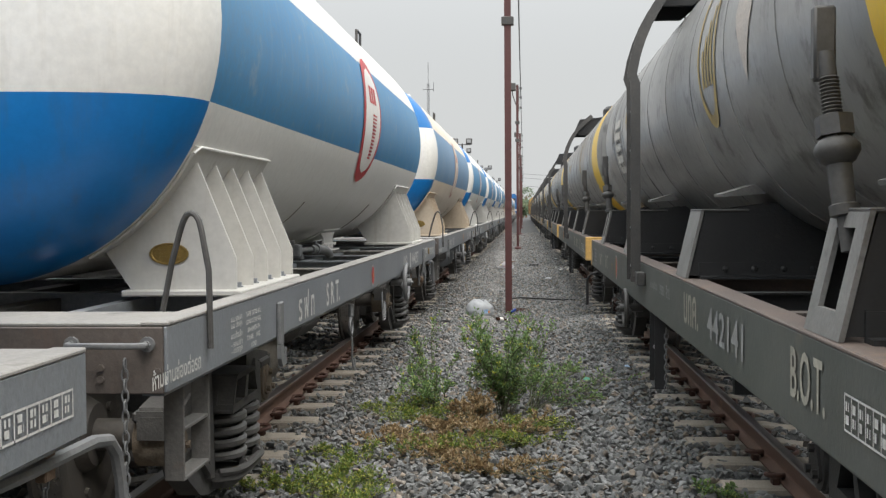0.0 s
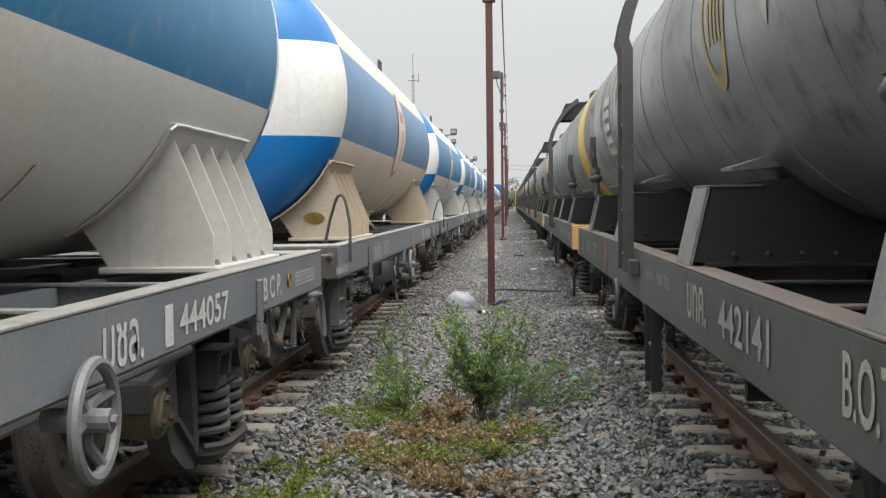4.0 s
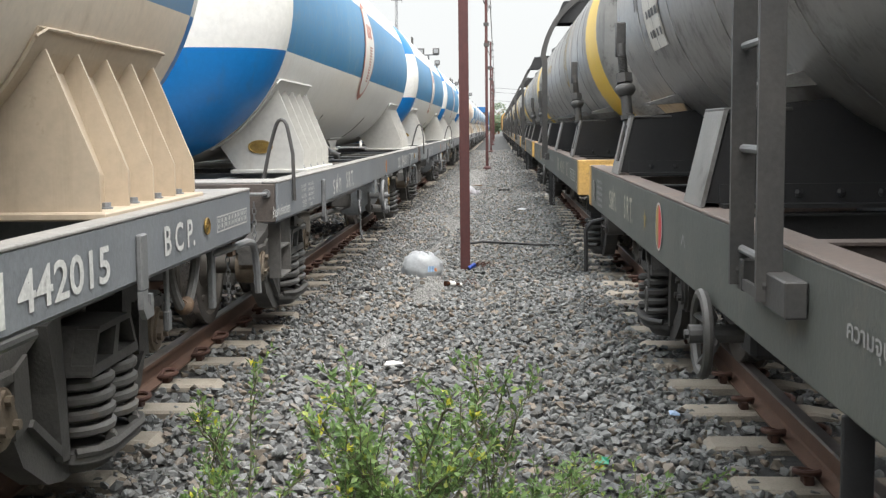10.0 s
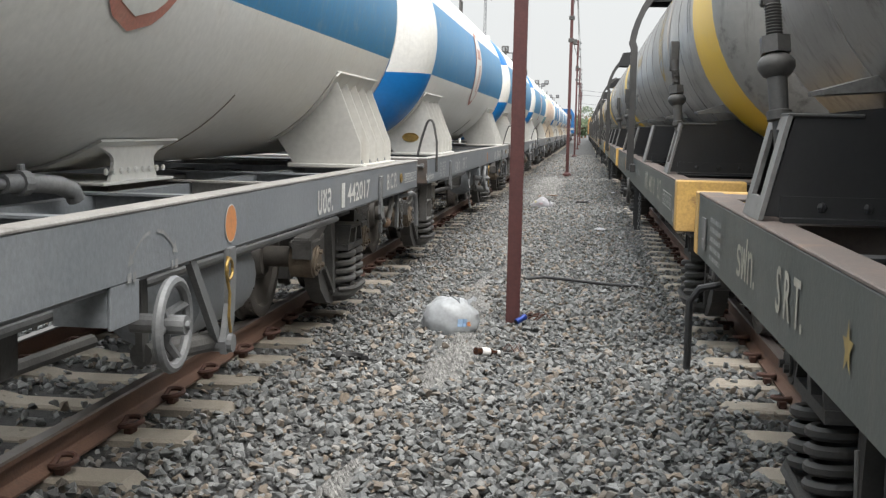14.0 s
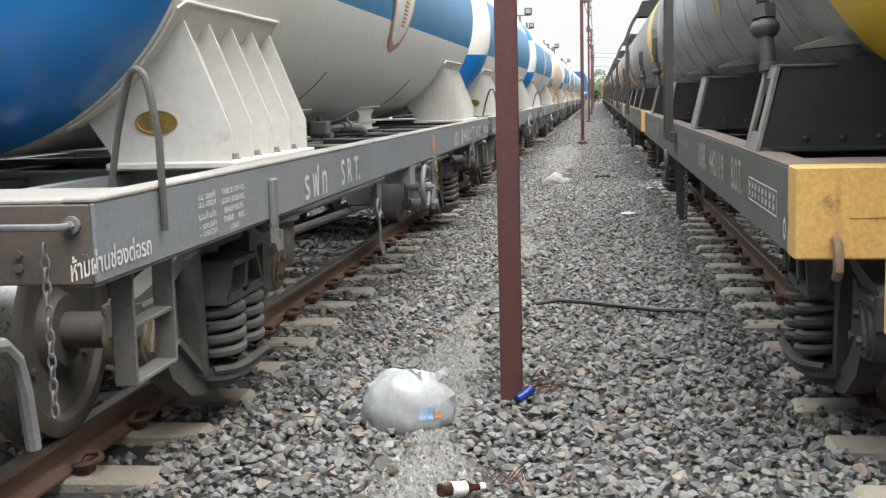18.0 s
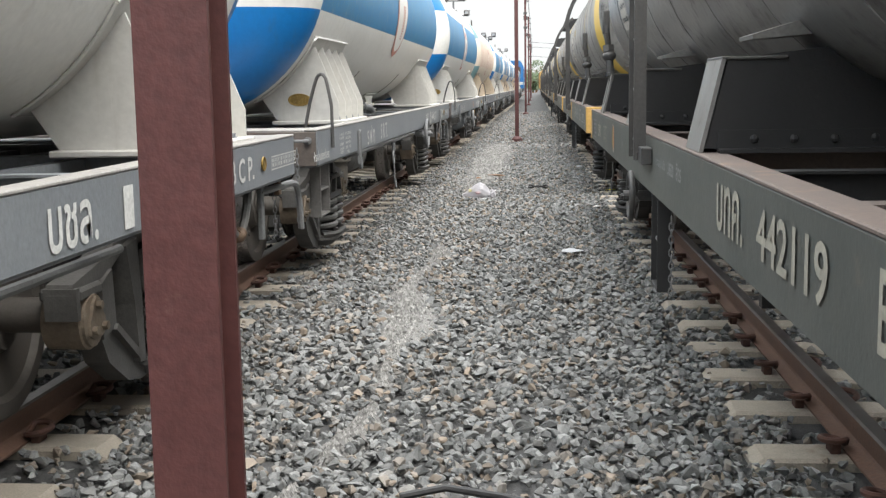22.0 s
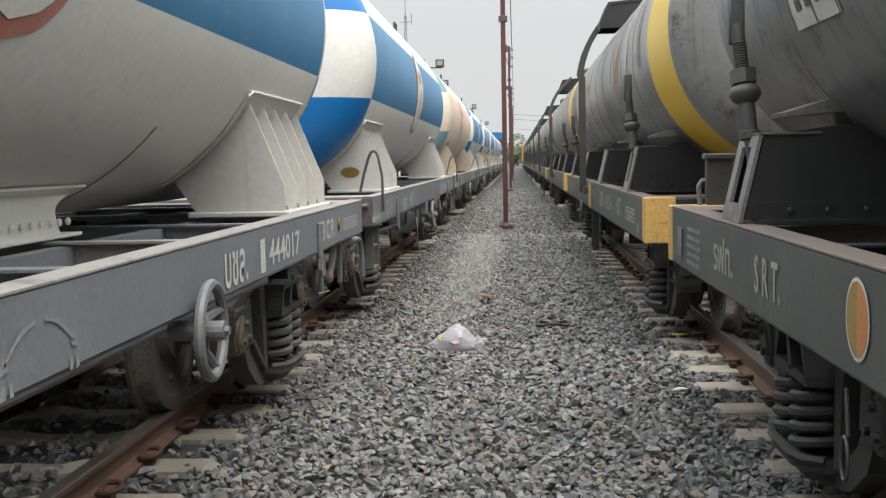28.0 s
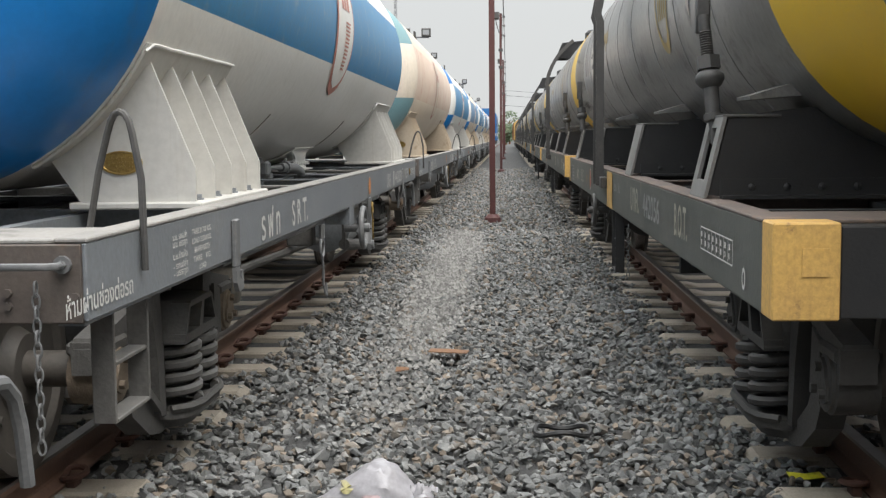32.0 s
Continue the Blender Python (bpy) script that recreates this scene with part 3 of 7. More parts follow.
def painted_cap(y, s, mats_of):
    """An end: a dished head on a short skirt, painted the other way round from the barrel."""
    g, R, depth = Form(), L_TANK_R, 0.50
    prof = [(y, R)]
    for i in range(1, 13):
        a = math.pi / 2 * i / 12
        prof.append((y + s * depth * math.sin(a) ** 0.9, max(0.002, R * math.cos(a) ** 0.62)))
    lathe = Form().lathe(prof, "y", (0, 0, L_TANK_Z), 72)
    lo, hi = L_TANK_Z + R * math.sin(radians(SEAM_LOW)), L_TANK_Z + R * math.sin(radians(SEAM_HIGH))
    bm = bmesh.new()
    vs = [bm.verts.new(p) for p in lathe.v]
    for f in lathe.f:
        bm.faces.new([vs[i] for i in f])
    for z in (lo, hi):
        bmesh.ops.bisect_plane(bm, geom=bm.verts[:] + bm.edges[:] + bm.faces[:], plane_co=(0, 0, z), plane_no=(0, 0, 1))
    bm.verts.index_update()
    for f in bm.faces:
        z = f.calc_center_median().z
        g.add([v.co for v in f.verts], [tuple(range(len(f.verts)))], mats_of(z < lo or z > hi))
    bm.free()
    return merged(g)


def saddle_plate(y, t, s):
    """One upright plate of a saddle, from the side of the frame up to the tank."""
    R, zc = L_TANK_R + 0.004, L_TANK_Z
    poly = [(1.105, L_DECK + 0.03), (1.105, 1.272), (0.945, 1.672)]
    for i in range(9):
        a = radians(-33 - 27 * i / 8)
        poly.append((R * math.cos(a), zc + R * math.sin(a)))
    poly.append((0.655, L_DECK + 0.03))
    return Form().prism([(s * x, z) for x, z in poly], "y", y, y + t)


def saddle(parent, y0, y1, paint, near):
    n = 5
    for s in (1, -1):
        sd = part("saddle", Form().box(min(s * 0.62, s * 1.135), max(s * 0.62, s * 1.135), y0 - 0.03, y1 + 0.03, L_DECK + 0.002, L_DECK + 0.03, 0.006), paint, parent)
        for i in range(n):
            y = y0 + (y1 - y0 - 0.014) * i / (n - 1)
            part("gusset", saddle_plate(y, 0.014, s), paint, sd)
        web = Form().prism([(s * x, z) for x, z in ((1.02, L_DECK + 0.03), (1.02, L_DECK + 0.14), (0.885, 1.62), (0.870, 1.62), (1.005, L_DECK + 0.14), (1.005, L_DECK + 0.03))], "y", y0 + 0.004, y1 - 0.004)
        part("web_plate", web, paint, sd)
        R = L_TANK_R
        sheet = Form()
        for i in range(8):
            v = []
            for a in (-62 + 34 * i / 8, -62 + 34 * (i + 1) / 8):
                for rr in (R - 0.002, R + 0.009):
                    for yy in (y0 - 0.10, y1 + 0.06):
                        v.append((s * rr * math.cos(radians(a)), yy, L_TANK_Z + rr * math.sin(radians(a))))
            sheet.add(v, [(2, 3, 7, 6), (0, 1, 3, 2), (4, 5, 7, 6), (0, 4, 6, 2), (1, 5, 7, 3)])
        wp = part("wear_plate", merged(sheet), paint, sd, "", True)
        bead, rw = [], random.Random(int(y0 * 100))
        for i in range(25):
            a = radians(-28.0 - (1.6 if i in (0,) else 0) + rw.uniform(-0.10, 0.10))
            bead.append((s * (R + 0.012) * math.cos(a), y0 - 0.10 + (y1 - y0 + 0.16) * i / 24, L_TANK_Z + (R + 0.012) * math.sin(a)))
        part("weld_bead", Form().tube(bead, 0.007, 6), WHITE if paint is SADDLE else paint, wp, "", True)
        for yy in (y0 - 0.10,):
            arc = [(s * (R + 0.008) * math.cos(radians(a)), yy, L_TANK_Z + (R + 0.008) * math.sin(radians(a))) for a in range(-62, -27, 4)]
            part("weld_seam", Form().tube(arc, 0.008, 5), paint, sd)
        for i in range(4):
            y = y0 + (y1 - y0) * (i + 0.5) / 4
            for x in (1.075,):
                part("bolt", Form().cyl((s * x, y, L_DECK + 0.03), (s * x, y, L_DECK + 0.036), 0.022, 12).cyl((s * x, y, L_DECK + 0.036), (s * x, y, L_DECK + 0.052), 0.015, 6), FRAME, sd)
        if not near or s < 0:
            continue
        ov = Form()
        prof = [(0.0, 0.001), (0.0, 0.088), (0.006, 0.088), (0.006, 0.078), (0.003, 0.074), (0.003, 0.001)]
        g = Form().lathe([(-u, r) for u, r in prof], "y", (0, 0, 0), 30)
        ov.add([(0.82 + x * 0.95, y0 - 0.001 + y, L_DECK + 0.18 + z * 0.52) for x, y, z in g.v], g.f)
        for i in range(3):
            ov.box(0.775, 0.865, y0 - 0.009, y0 - 0.004, L_DECK + 0.162 + 0.016 * i, L_DECK + 0.168 + 0.016 * i)
        part("maker_plate", ov, BRASS, sd, "oval brass maker plate")


def left_wagon(dirty, number, brake_mid, disc_kind, seed, ext=0.0):
    """A white and blue pressure tank on a grey bogie frame; x points to the gangway between the trains."""
    rng = random.Random(seed)
    paint = CREAM if dirty else WHITE
    old = dirty == 2
    band = PEEL if old else PALE_BLUE if dirty else BLUE_BAND
    red = RED if seed == 20 else PALE_RED
    what = "cream-stained" if dirty else "white and blue"
    wg = thing("tank_wagon", "%s pressure tank wagon with grey frame rolling on rails" % what, "tank wagon", "tank wagons of the rolling train")
    L, H = L_LEN + ext, L_HALF
    SADDLES = [(1.26, 2.42) if seed == 21 else (1.44, 2.61), (8.97 + ext * 0.8, 10.17 + ext * 0.8)] if brake_mid else [(1.26 if seed == 20 else 1.36, 2.45 if seed == 20 else 2.56), (8.66, 9.87)]
    B0, B1 = (1.30, 10.45 + ext * 0.8) if brake_mid else (1.13, 10.15)
    # tank
    tank = part("tank", merged(painted_barrel(B0, B1, lambda a: 1 if SEAM_LOW < a < SEAM_HIGH or 180 - SEAM_HIGH < a < 180 - SEAM_LOW else 0)), [paint, band], wg, "barrel with a blue band between white", True)
    for y, s in ((B0, -1), (B1, 1)):
        part("tank_end", painted_cap(y, s, lambda out: 1 if out else 0), [CREAM, TEAL] if old else [WHITE, BLUE], tank, "dished blue and white tank end", True)
    logo = Form()
    ly, wide = 5.82, 0.52 if seed == 20 else 0.44
    for ry, ra, lift, mi in ((wide, 27.0, 0.005, 0), (wide * (0.83 if seed == 20 else 0.88), 22.5 if seed == 20 else 23.8, 0.008, 1)):
        rows = []
        for j in range(25):
            q = -1 + 2 * j / 24
            w = math.sqrt(max(0.0, 1 - q * q))
            for sg in (-1, 1):
                a = radians(ra * q - 3)
                rows.append(((L_TANK_R + lift) * math.cos(a), ly + sg * ry * w, L_TANK_Z + (L_TANK_R + lift) * math.sin(a)))
        logo.add(rows, [(2 * j, 2 * j + 1, 2 * j + 3, 2 * j + 2) for j in range(24)], mi)
    for j in range(13):
        a0, a1 = -19 + 1.5 * j, -19 + 1.5 * j + 0.75
        w = 0.11 + 0.006 * j
        v = [((L_TANK_R + 0.011) * math.cos(radians(a)), ly + u, L_TANK_Z + (L_TANK_R + 0.011) * math.sin(radians(a))) for a in (a0, a1) for u in (0.02 - w * 0.3, 0.02 + w)]
        logo.add(v, [(0, 1, 3, 2)], 0)
    for j, (u0, u1) in enumerate(((-0.2, -0.1), (-0.07, 0.03), (0.06, 0.18))):
        v = [((L_TANK_R + 0.011) * math.cos(radians(a)), ly + u, L_TANK_Z + (L_TANK_R + 0.011) * math.sin(radians(a))) for a in (4, 11) for u in (u0, u1)]
        logo.add(v, [(0, 1, 3, 2)], 0)
    part("company_mark", logo, [red, paint], tank, "red oval mark with a striped white field", True)
    # top rail and valves over the tank
    tz = L_TANK_Z + L_TANK_R
    for x in (0.35, -0.35):
        part("top_rail", Form().tube([(x, 10.1, tz - 0.1), (x, 10.1, tz + 0.25), (x, 10.4, tz + 0.25), (x, 10.4, tz - 0.2)], 0.018, 6), R_STRAP, tank)
    part("manway", Form().lathe([(-0.04, 0.32), (0.16, 0.32), (0.18, 0.30), (0.18, 0.001)], "z", (0, L / 2, tz), 20), WHITE, tank)
    lad = Form()
    for x in (-0.18, 0.18):
        lad.box(x - 0.02, x + 0.02, 0.60, 0.63, L_DECK, tz - 0.45, 0.006)
    for i in range(6):
        z = L_DECK + 0.2 + 0.28 * i
        lad.cyl((-0.18, 0.615, z), (0.18, 0.615, z), 0.012, 6)
    part("end_ladder", lad, WHITE, wg, "white ladder at the tank end")
    # frame
    for s in (1, -1):
        g = Form().box(s * H - 0.012 if s > 0 else s * H, s * H if s > 0 else s * H + 0.012, 0, L, L_DECK - 0.206, L_DECK - 0.001, 0.003)
        sill = part("side_sill", g, FRAME, wg, "grey side sill with stencilled marks")
        part("top_flange", Form().box(min(s * H, s * (H - 0.085)) - (0.003 if s < 0 else 0), max(s * H, s * (H - 0.085)) + (0.003 if s > 0 else 0), 0.002, L - 0.002, L_DECK, L_DECK + 0.014, 0.004), FRAME_TOP, sill, "flange worn to bare metal")
        part("bottom_flange", Form().box(min(s * (H - 0.015), s * (H - 0.085)), max(s * (H - 0.015), s * (H - 0.085)), 0.012, L - 0.012, L_DECK - 0.219, L_DECK - 0.208), FRAME, sill)
    for y, s in ((0.0, 1), (L, -1)):
        a, b = (y, y + 0.02) if s > 0 else (y - 0.02, y)
        eb = part("end_beam", Form().box(-H + 0.013, H - 0.013, a, b, L_DECK - 0.212, L_DECK - 0.002, 0.004), END_BEAM, wg)
        part("end_deck", Form().box(-H + 0.09, H - 0.09, min(y + s * 0.004, y + s * 0.42), max(y + s * 0.004, y + s * 0.42), L_DECK - 0.002, L_DECK + 0.010, 0.003), FRAME_TOP, wg, "pale worn end plate")
        out = y - s * 0.05
        gz = L_DECK - 0.055
        gb = part("grab_bar", Form().tube([(0.90, y, gz), (0.90, out, gz), (0.92, out - s * 0.015, gz), (1.12, out - s * 0.015, gz), (1.14, out, gz), (1.14, y, gz)], 0.010, 8), HANDLE, eb, "steel grab bar", True)
        for x in (0.90, 1.14):
            part("bar_bolt", Form().cyl((x, y - s * 0.002, gz), (x, y - s * 0.016, gz), 0.024, 10).cyl((x, y - s * 0.016, gz), (x, y - s * 0.028, gz), 0.013, 6), HANDLE, gb)
        part("uncoupling_chain", chain(1.075, y - s * 0.03, L_DECK - 0.10, L_DECK - 0.55), HANDLE, eb)
        for k, (x, z) in enumerate(((0.99, -0.13), (0.99, -0.165), (1.17, -0.14))):
            part("bolt", Form().cyl((x, y - s * 0.001, L_DECK + z), (x, y - s * 0.012, L_DECK + z), 0.012, 6), END_BEAM, eb)
        cp = Form().box(-0.13, 0.13, min(y, y - s * 0.24), max(y, y - s * 0.24), 0.60, 0.86, 0.03)
        cp.prism([(-0.17, y - s * 0.18), (0.14, y - s * 0.18), (0.20, y - s * 0.30), (0.14, y - s * 0.38), (-0.02, y - s * 0.36), (-0.17, y - s * 0.30)], "z", 0.58, 0.88)
        part("coupler", cp, CAP, wg, "rusty knuckle coupler")
        part("air_hose", air_hose(0.34, y - s * 0.02, 0.80, -s), HOSE, wg, "grey hanging air hose", True)
    part("centre_sill", Form().box(-0.22, -0.12, 0.02, L - 0.02, L_DECK - 0.36, L_DECK - 0.03).box(0.12, 0.22, 0.02, L - 0.02, L_DECK - 0.36, L_DECK - 0.03), BOGIE, wg)
    for i in range(10):
        y = 0.5 + (L - 1.0) * i / 9
        cm = Form().box(-H + 0.09, H - 0.09, y - 0.004, y + 0.004, L_DECK - 0.20, L_DECK - 0.012).box(-H + 0.09, H - 0.09, y - 0.045, y + 0.045, L_DECK - 0.012, L_DECK - 0.003)
        part("cross_member", cm, [FRAME_TOP if i % 3 == 0 else FRAME], wg)
    for s in (1, -1):
        part("inner_stringer", Form().box(s * 0.62 - 0.03, s * 0.62 + 0.03, 0.45, L - 0.45, L_DECK - 0.14, L_DECK - 0.018), FRAME, wg)
    # saddles and cradles
    for near_end, (s0, s1) in ((True, SADDLES[0]), (False, SADDLES[1])):
        saddle(wg, s0, s1, DULL_CREAM if dirty else SADDLE, near_end)
    for y in (4.45, 6.95):
        prof = []
        for i in range(9):
            t = i / 8
            prof.append((y + (0.30 - 0.15 * math.sin(math.pi * t)) , t))
        cr = Form()
        R = L_TANK_R + 0.004
        zt, zb = L_TANK_Z - R * math.cos(radians(22)), L_DECK + 0.015
        pts = []
        for i in range(9):
            t = i / 8
            pts.append((0.22 + 0.06 * (1 - t) ** 2 + 0.25 * max(0.0, (t - 0.5) / 0.5) ** 2, zb + (zt + 0.06 - zb) * t))
        poly = [(y + w, z) for w, z in pts] + [(y - w, z) for w, z in reversed(pts)]
        for s in (1, -1):
            cr.prism(poly, "x", s * 0.52 - 0.008, s * 0.52 + 0.008)
        cr.box(-0.56, 0.56, y - 0.42, y + 0.42, L_DECK + 0.002, L_DECK + 0.016, 0.003)
        c = part("cradle", cr, paint, wg, "flared riveted cradle under the tank")
        pl = Form()
        for i in range(8):
            a0, a1 = -90 - 31 + 62 * i / 8, -90 - 31 + 62 * (i + 1) / 8
            v = []
            for a in (a0, a1):
                for rr in (R, R + 0.012):
                    for yy in (y - 0.46, y + 0.46):
                        v.append((rr * math.cos(radians(a)), yy, L_TANK_Z + rr * math.sin(radians(a))))
            pl.add(v, [(2, 3, 7, 6), (0, 1, 3, 2), (4, 5, 7, 6), (0, 4, 6, 2), (1, 5, 7, 3)])
        part("wear_plate", merged(pl), paint, c)
        riv = Form()
        for i in range(9):
            riv.sphere((0.535, y - 0.34 + 0.085 * i, L_DECK + 0.06), 0.012, 0.016, 0.016, 6, 4)
        part("rivet_row", riv, paint, c)["kind"] = "stuff"
    # discharge pipe between the cradles
    part("outlet_valve", Form().box(0.50, 0.63, 5.06, 5.20, L_DECK + 0.015, L_DECK + 0.11, 0.012).cyl((0.565, 5.13, L_DECK + 0.11), (0.565, 5.13, L_DECK + 0.14), 0.02, 8).box(0.53, 0.60, 5.30, 5.42, L_DECK - 0.02, L_DECK + 0.03, 0.01), HANDLE, wg, "grey outlet valve block")
    pipe = part("discharge_pipe", Form().tube([(0.57, 5.19, L_DECK + 0.06), (0.64, 5.55, L_DECK + 0.06)], 0.019, 10).tube([(0.635, 5.52, L_DECK + 0.06), (0.67, 5.66, L_DECK + 0.058), (0.70, 5.80, L_DECK + 0.045), (0.715, 5.88, L_DECK + 0.02), (0.72, 5.90, L_DECK - 0.01)], 0.034, 10), HANDLE, wg, "grey outlet pipe with a bent end", True)
    part("pipe_clamp", Form().cyl((0.652, 5.59, L_DECK + 0.06), (0.662, 5.63, L_DECK + 0.059), 0.045, 12).box(0.645, 0.665, 5.595, 5.625, L_DECK + 0.09, L_DECK + 0.125, 0.004), HANDLE, pipe)
    # rails, steps and fittings on the side towards the gangway, and again on the far side
    part("handrail", Form().tube([(1.02, 0.53, L_DECK), (1.06, 0.51, L_DECK + 0.17), (1.098, 0.49, L_DECK + 0.285), (1.113, 0.481, L_DECK + 0.322), (1.128, 0.472, L_DECK + 0.343), (1.146, 0.465, L_DECK + 0.350), (1.163, 0.458, L_DECK + 0.343), (1.177, 0.454, L_DECK + 0.322), (1.187, 0.450, L_DECK + 0.285), (1.213, 0.44, L_DECK + 0.15), (1.216, 0.44, L_DECK - 0.12)], 0.011, 8), R_STRAP, wg, "bent dark corner handrail", True)
    st = part("step", Form().box(1.075, 1.145, 0.362, 0.668, 0.548, 0.562, 0.003), STEP, wg, "two-rung corner step")
    part("tread", Form().box(1.08, 1.14, 0.362, 0.668, 0.715, 0.729, 0.003), STEP, st)
    for y in (0.348, 0.669):
        part("step_post", Form().box(1.075, 1.145, y, y + 0.013, 0.548, L_DECK - 0.212, 0.003), STEP, st)
    bar = part("end_handrail", Form().tube([(1.10, L - 0.42, 0.845), (1.12, L - 0.20, 0.845), (1.13, L + 0.22, 0.842), (1.135, L + 0.33, 0.825), (1.135, L + 0.385, 0.78), (1.138, L + 0.41, 0.70), (1.14, L + 0.43, 0.555)], 0.019, 8), HANDLE, wg, "low bent end handrail", True)
    part("rail_hanger", Form().box(1.10, 1.13, L - 0.09, L - 0.03, 0.80, L_DECK - 0.212, 0.004), RUSTY, bar)
    part("rail_hanger", Form().box(1.09, 1.115, L - 0.44, L - 0.38, 0.60, L_DECK - 0.212, 0.004), HANDLE, bar)
    hose = []
    for i in range(17):
        t = i / 16
        hose.append((1.06 + 0.05 * t, L - 0.95 + 0.25 * t, 0.885 - 0.215 * math.sin(math.pi * t) ** 0.7))
    hs = part("brake_hose", Form().tube(hose, 0.021, 8), HOSE, wg, "grey rubber brake hose hanging in a loop", True)
    part("hose_joint", Form().cyl(hose[7], hose[10], 0.033, 10).sphere(hose[8], 0.04, 0.04, 0.036, 10, 6), RUSTY, hs, "rust-pink hose coupling", True)
    part("release_lever", Form().box(1.09, 1.103, L - 1.13, L - 1.09, 0.64, L_DECK - 0.212, 0.003).box(1.085, 1.108, L - 1.135, L - 1.085, 0.62, 0.70, 0.005), HANDLE, wg)
    for y in (1.62, L - 1.78):
        hk = Form().box(1.201, 1.222, y - 0.035, y + 0.035, L_DECK - 0.24, L_DECK - 0.05, 0.005)
        hk.prism([(y - 0.035, L_DECK - 0.24), (y + 0.02, L_DECK - 0.24), (y + 0.015, L_DECK - 0.28), (y + 0.05, L_DECK - 0.30), (y + 0.05, L_DECK - 0.26), (y + 0.08, L_DECK - 0.26), (y + 0.08, L_DECK - 0.335), (y + 0.0, L_DECK - 0.34), (y - 0.035, L_DECK - 0.30)], "x", 1.203, 1.222)
        part("tie_hook", hk, HANDLE, wg, "cast tie-down hook")
    # brake gear
    if brake_mid:
        gy = -0.60 if disc_kind == "halves" else -0.20
        handwheel(wg, 1.245, 5.66 + gy, 0.735, 0.142, 1)
        part("gear_bracket", Form().box(1.186, 1.198, 5.27 + gy, 5.49 + gy, 0.775, L_DECK - 0.207, 0.003).box(1.02, 1.186, 5.27 + gy, 5.282 + gy, 0.785, L_DECK - 0.22), FRAME, wg, "grey plate under the sill")
        part("gear_box", Form().box(0.80, 0.98, 5.02 + gy, 5.14 + gy, 0.66, L_DECK - 0.22, 0.01), BOGIE, wg)
        part("brake_hanger", Form().prism([(5.98 + gy, L_DECK - 0.2), (6.04 + gy, L_DECK - 0.2), (6.37 + gy, 0.56), (6.32 + gy, 0.54)], "x", 1.165, 1.19), HANDLE, wg)
        lv = merged(Form().prism([(6.36 + gy, L_DECK - 0.2), (6.44 + gy, L_DECK - 0.2), (6.43 + gy, 0.70), (6.39 + gy, 0.56), (6.36 + gy, 0.51), (6.31 + gy, 0.51), (6.30 + gy, 0.56), (6.36 + gy, 0.70)], "x", 1.195, 1.22)).cyl((1.12, 6.34 + gy, 0.55), (1.24, 6.34 + gy, 0.55), 0.036, 12)
        part("brake_lever", lv, HANDLE, wg)
        part("crank_shaft", Form().cyl((1.08, 5.80 + gy, 0.60), (1.14, 6.33 + gy, 0.555), 0.042, 12).prism([(5.78 + gy, 0.58), (5.84 + gy, 0.58), (5.82 + gy, L_DECK - 0.2), (5.76 + gy, L_DECK - 0.2)], "x", 1.07, 1.095), BOGIE, wg)
        part("release_chain", Form().tube([(1.235, 6.28 + gy, L_DECK - 0.22), (1.235, 6.27 + gy, L_DECK - 0.30), (1.24, 6.29 + gy, L_DECK - 0.36), (1.24, 6.28 + gy, L_DECK - 0.45), (1.24, 6.30 + gy, 0.60)], 0.006, 6)
             .tube([(1.238, 6.29 + gy + 0.04 * math.cos(a), L_DECK - 0.27 + 0.04 * math.sin(a)) for a in [2 * math.pi * i / 16 for i in range(16)]], 0.006, 6, closed=True), BRASS, wg, "yellowed pull rod with ring")
        part("brake_reservoir", Form().lathe([(6.55 + gy, 0.001), (6.56 + gy, 0.16), (6.61 + gy, 0.22), (7.42 + gy, 0.22), (7.47 + gy, 0.16), (7.48 + gy, 0.001)], "y", (0.80, 0, 0.68), 24), FRAME, wg, "grey brake reservoir", True)
        part("brake_rod", Form().cyl((0.70, 3.4, 0.62), (0.86, 5.9 + gy, 0.62), 0.026, 8).cyl((0.45, 3.2, 0.70), (0.52, 7.4, 0.66), 0.022, 8), BOGIE, wg)
    else:
        handwheel(wg, 1.25, 6.84 if disc_kind else 6.66, 0.835, 0.152, 1)
        part("brake_reservoir", Form().lathe([(5.05, 0.001), (5.06, 0.14), (5.12, 0.19), (5.9, 0.19), (5.96, 0.14), (5.97, 0.001)], "y", (0.45, 0, 0.66), 20), BOGIE, wg, "black brake reservoir", True)
        if disc_kind:
            part("pull_handle", Form().tube([(1.19, 5.5, 0.84), (1.2, 5.5, 0.62), (1.2, 5.62, 0.62), (1.2, 5.66, 0.74), (1.2, 5.58, 0.76), (1.2, 5.54, 0.64)], 0.008, 6), HANDLE, wg)
    part("lashing_ring", Form().tube([(1.17, 4.02 + 0.055 * math.cos(a), 0.72 + 0.055 * math.sin(a)) for a in [2 * math.pi * i / 16 for i in range(16)]], 0.010, 6, closed=True)
         .tube([(1.17, 4.02, L_DECK - 0.25), (1.17, 4.02, 0.78)], 0.02, 6)
         .tube([(1.17, 4.02, 0.67), (1.175, 4.03, 0.60), (1.17, 4.05, 0.50), (1.18, 4.06, 0.44), (1.18, 4.11, 0.42), (1.175, 4.12, 0.50)], 0.008, 6), HANDLE, wg, "hanging lashing ring and hook", True)
    part("brake_cylinder", Form().lathe([(0.50, 0.001), (0.50, 0.115), (0.515, 0.125), (0.60, 0.13), (0.72, 0.13), (0.735, 0.16), (0.765, 0.16), (0.78, 0.10), (0.90, 0.10)], "z", (0.72, 3.25, 0), 20), CYL, wg, "dusty grey brake cylinder", True)
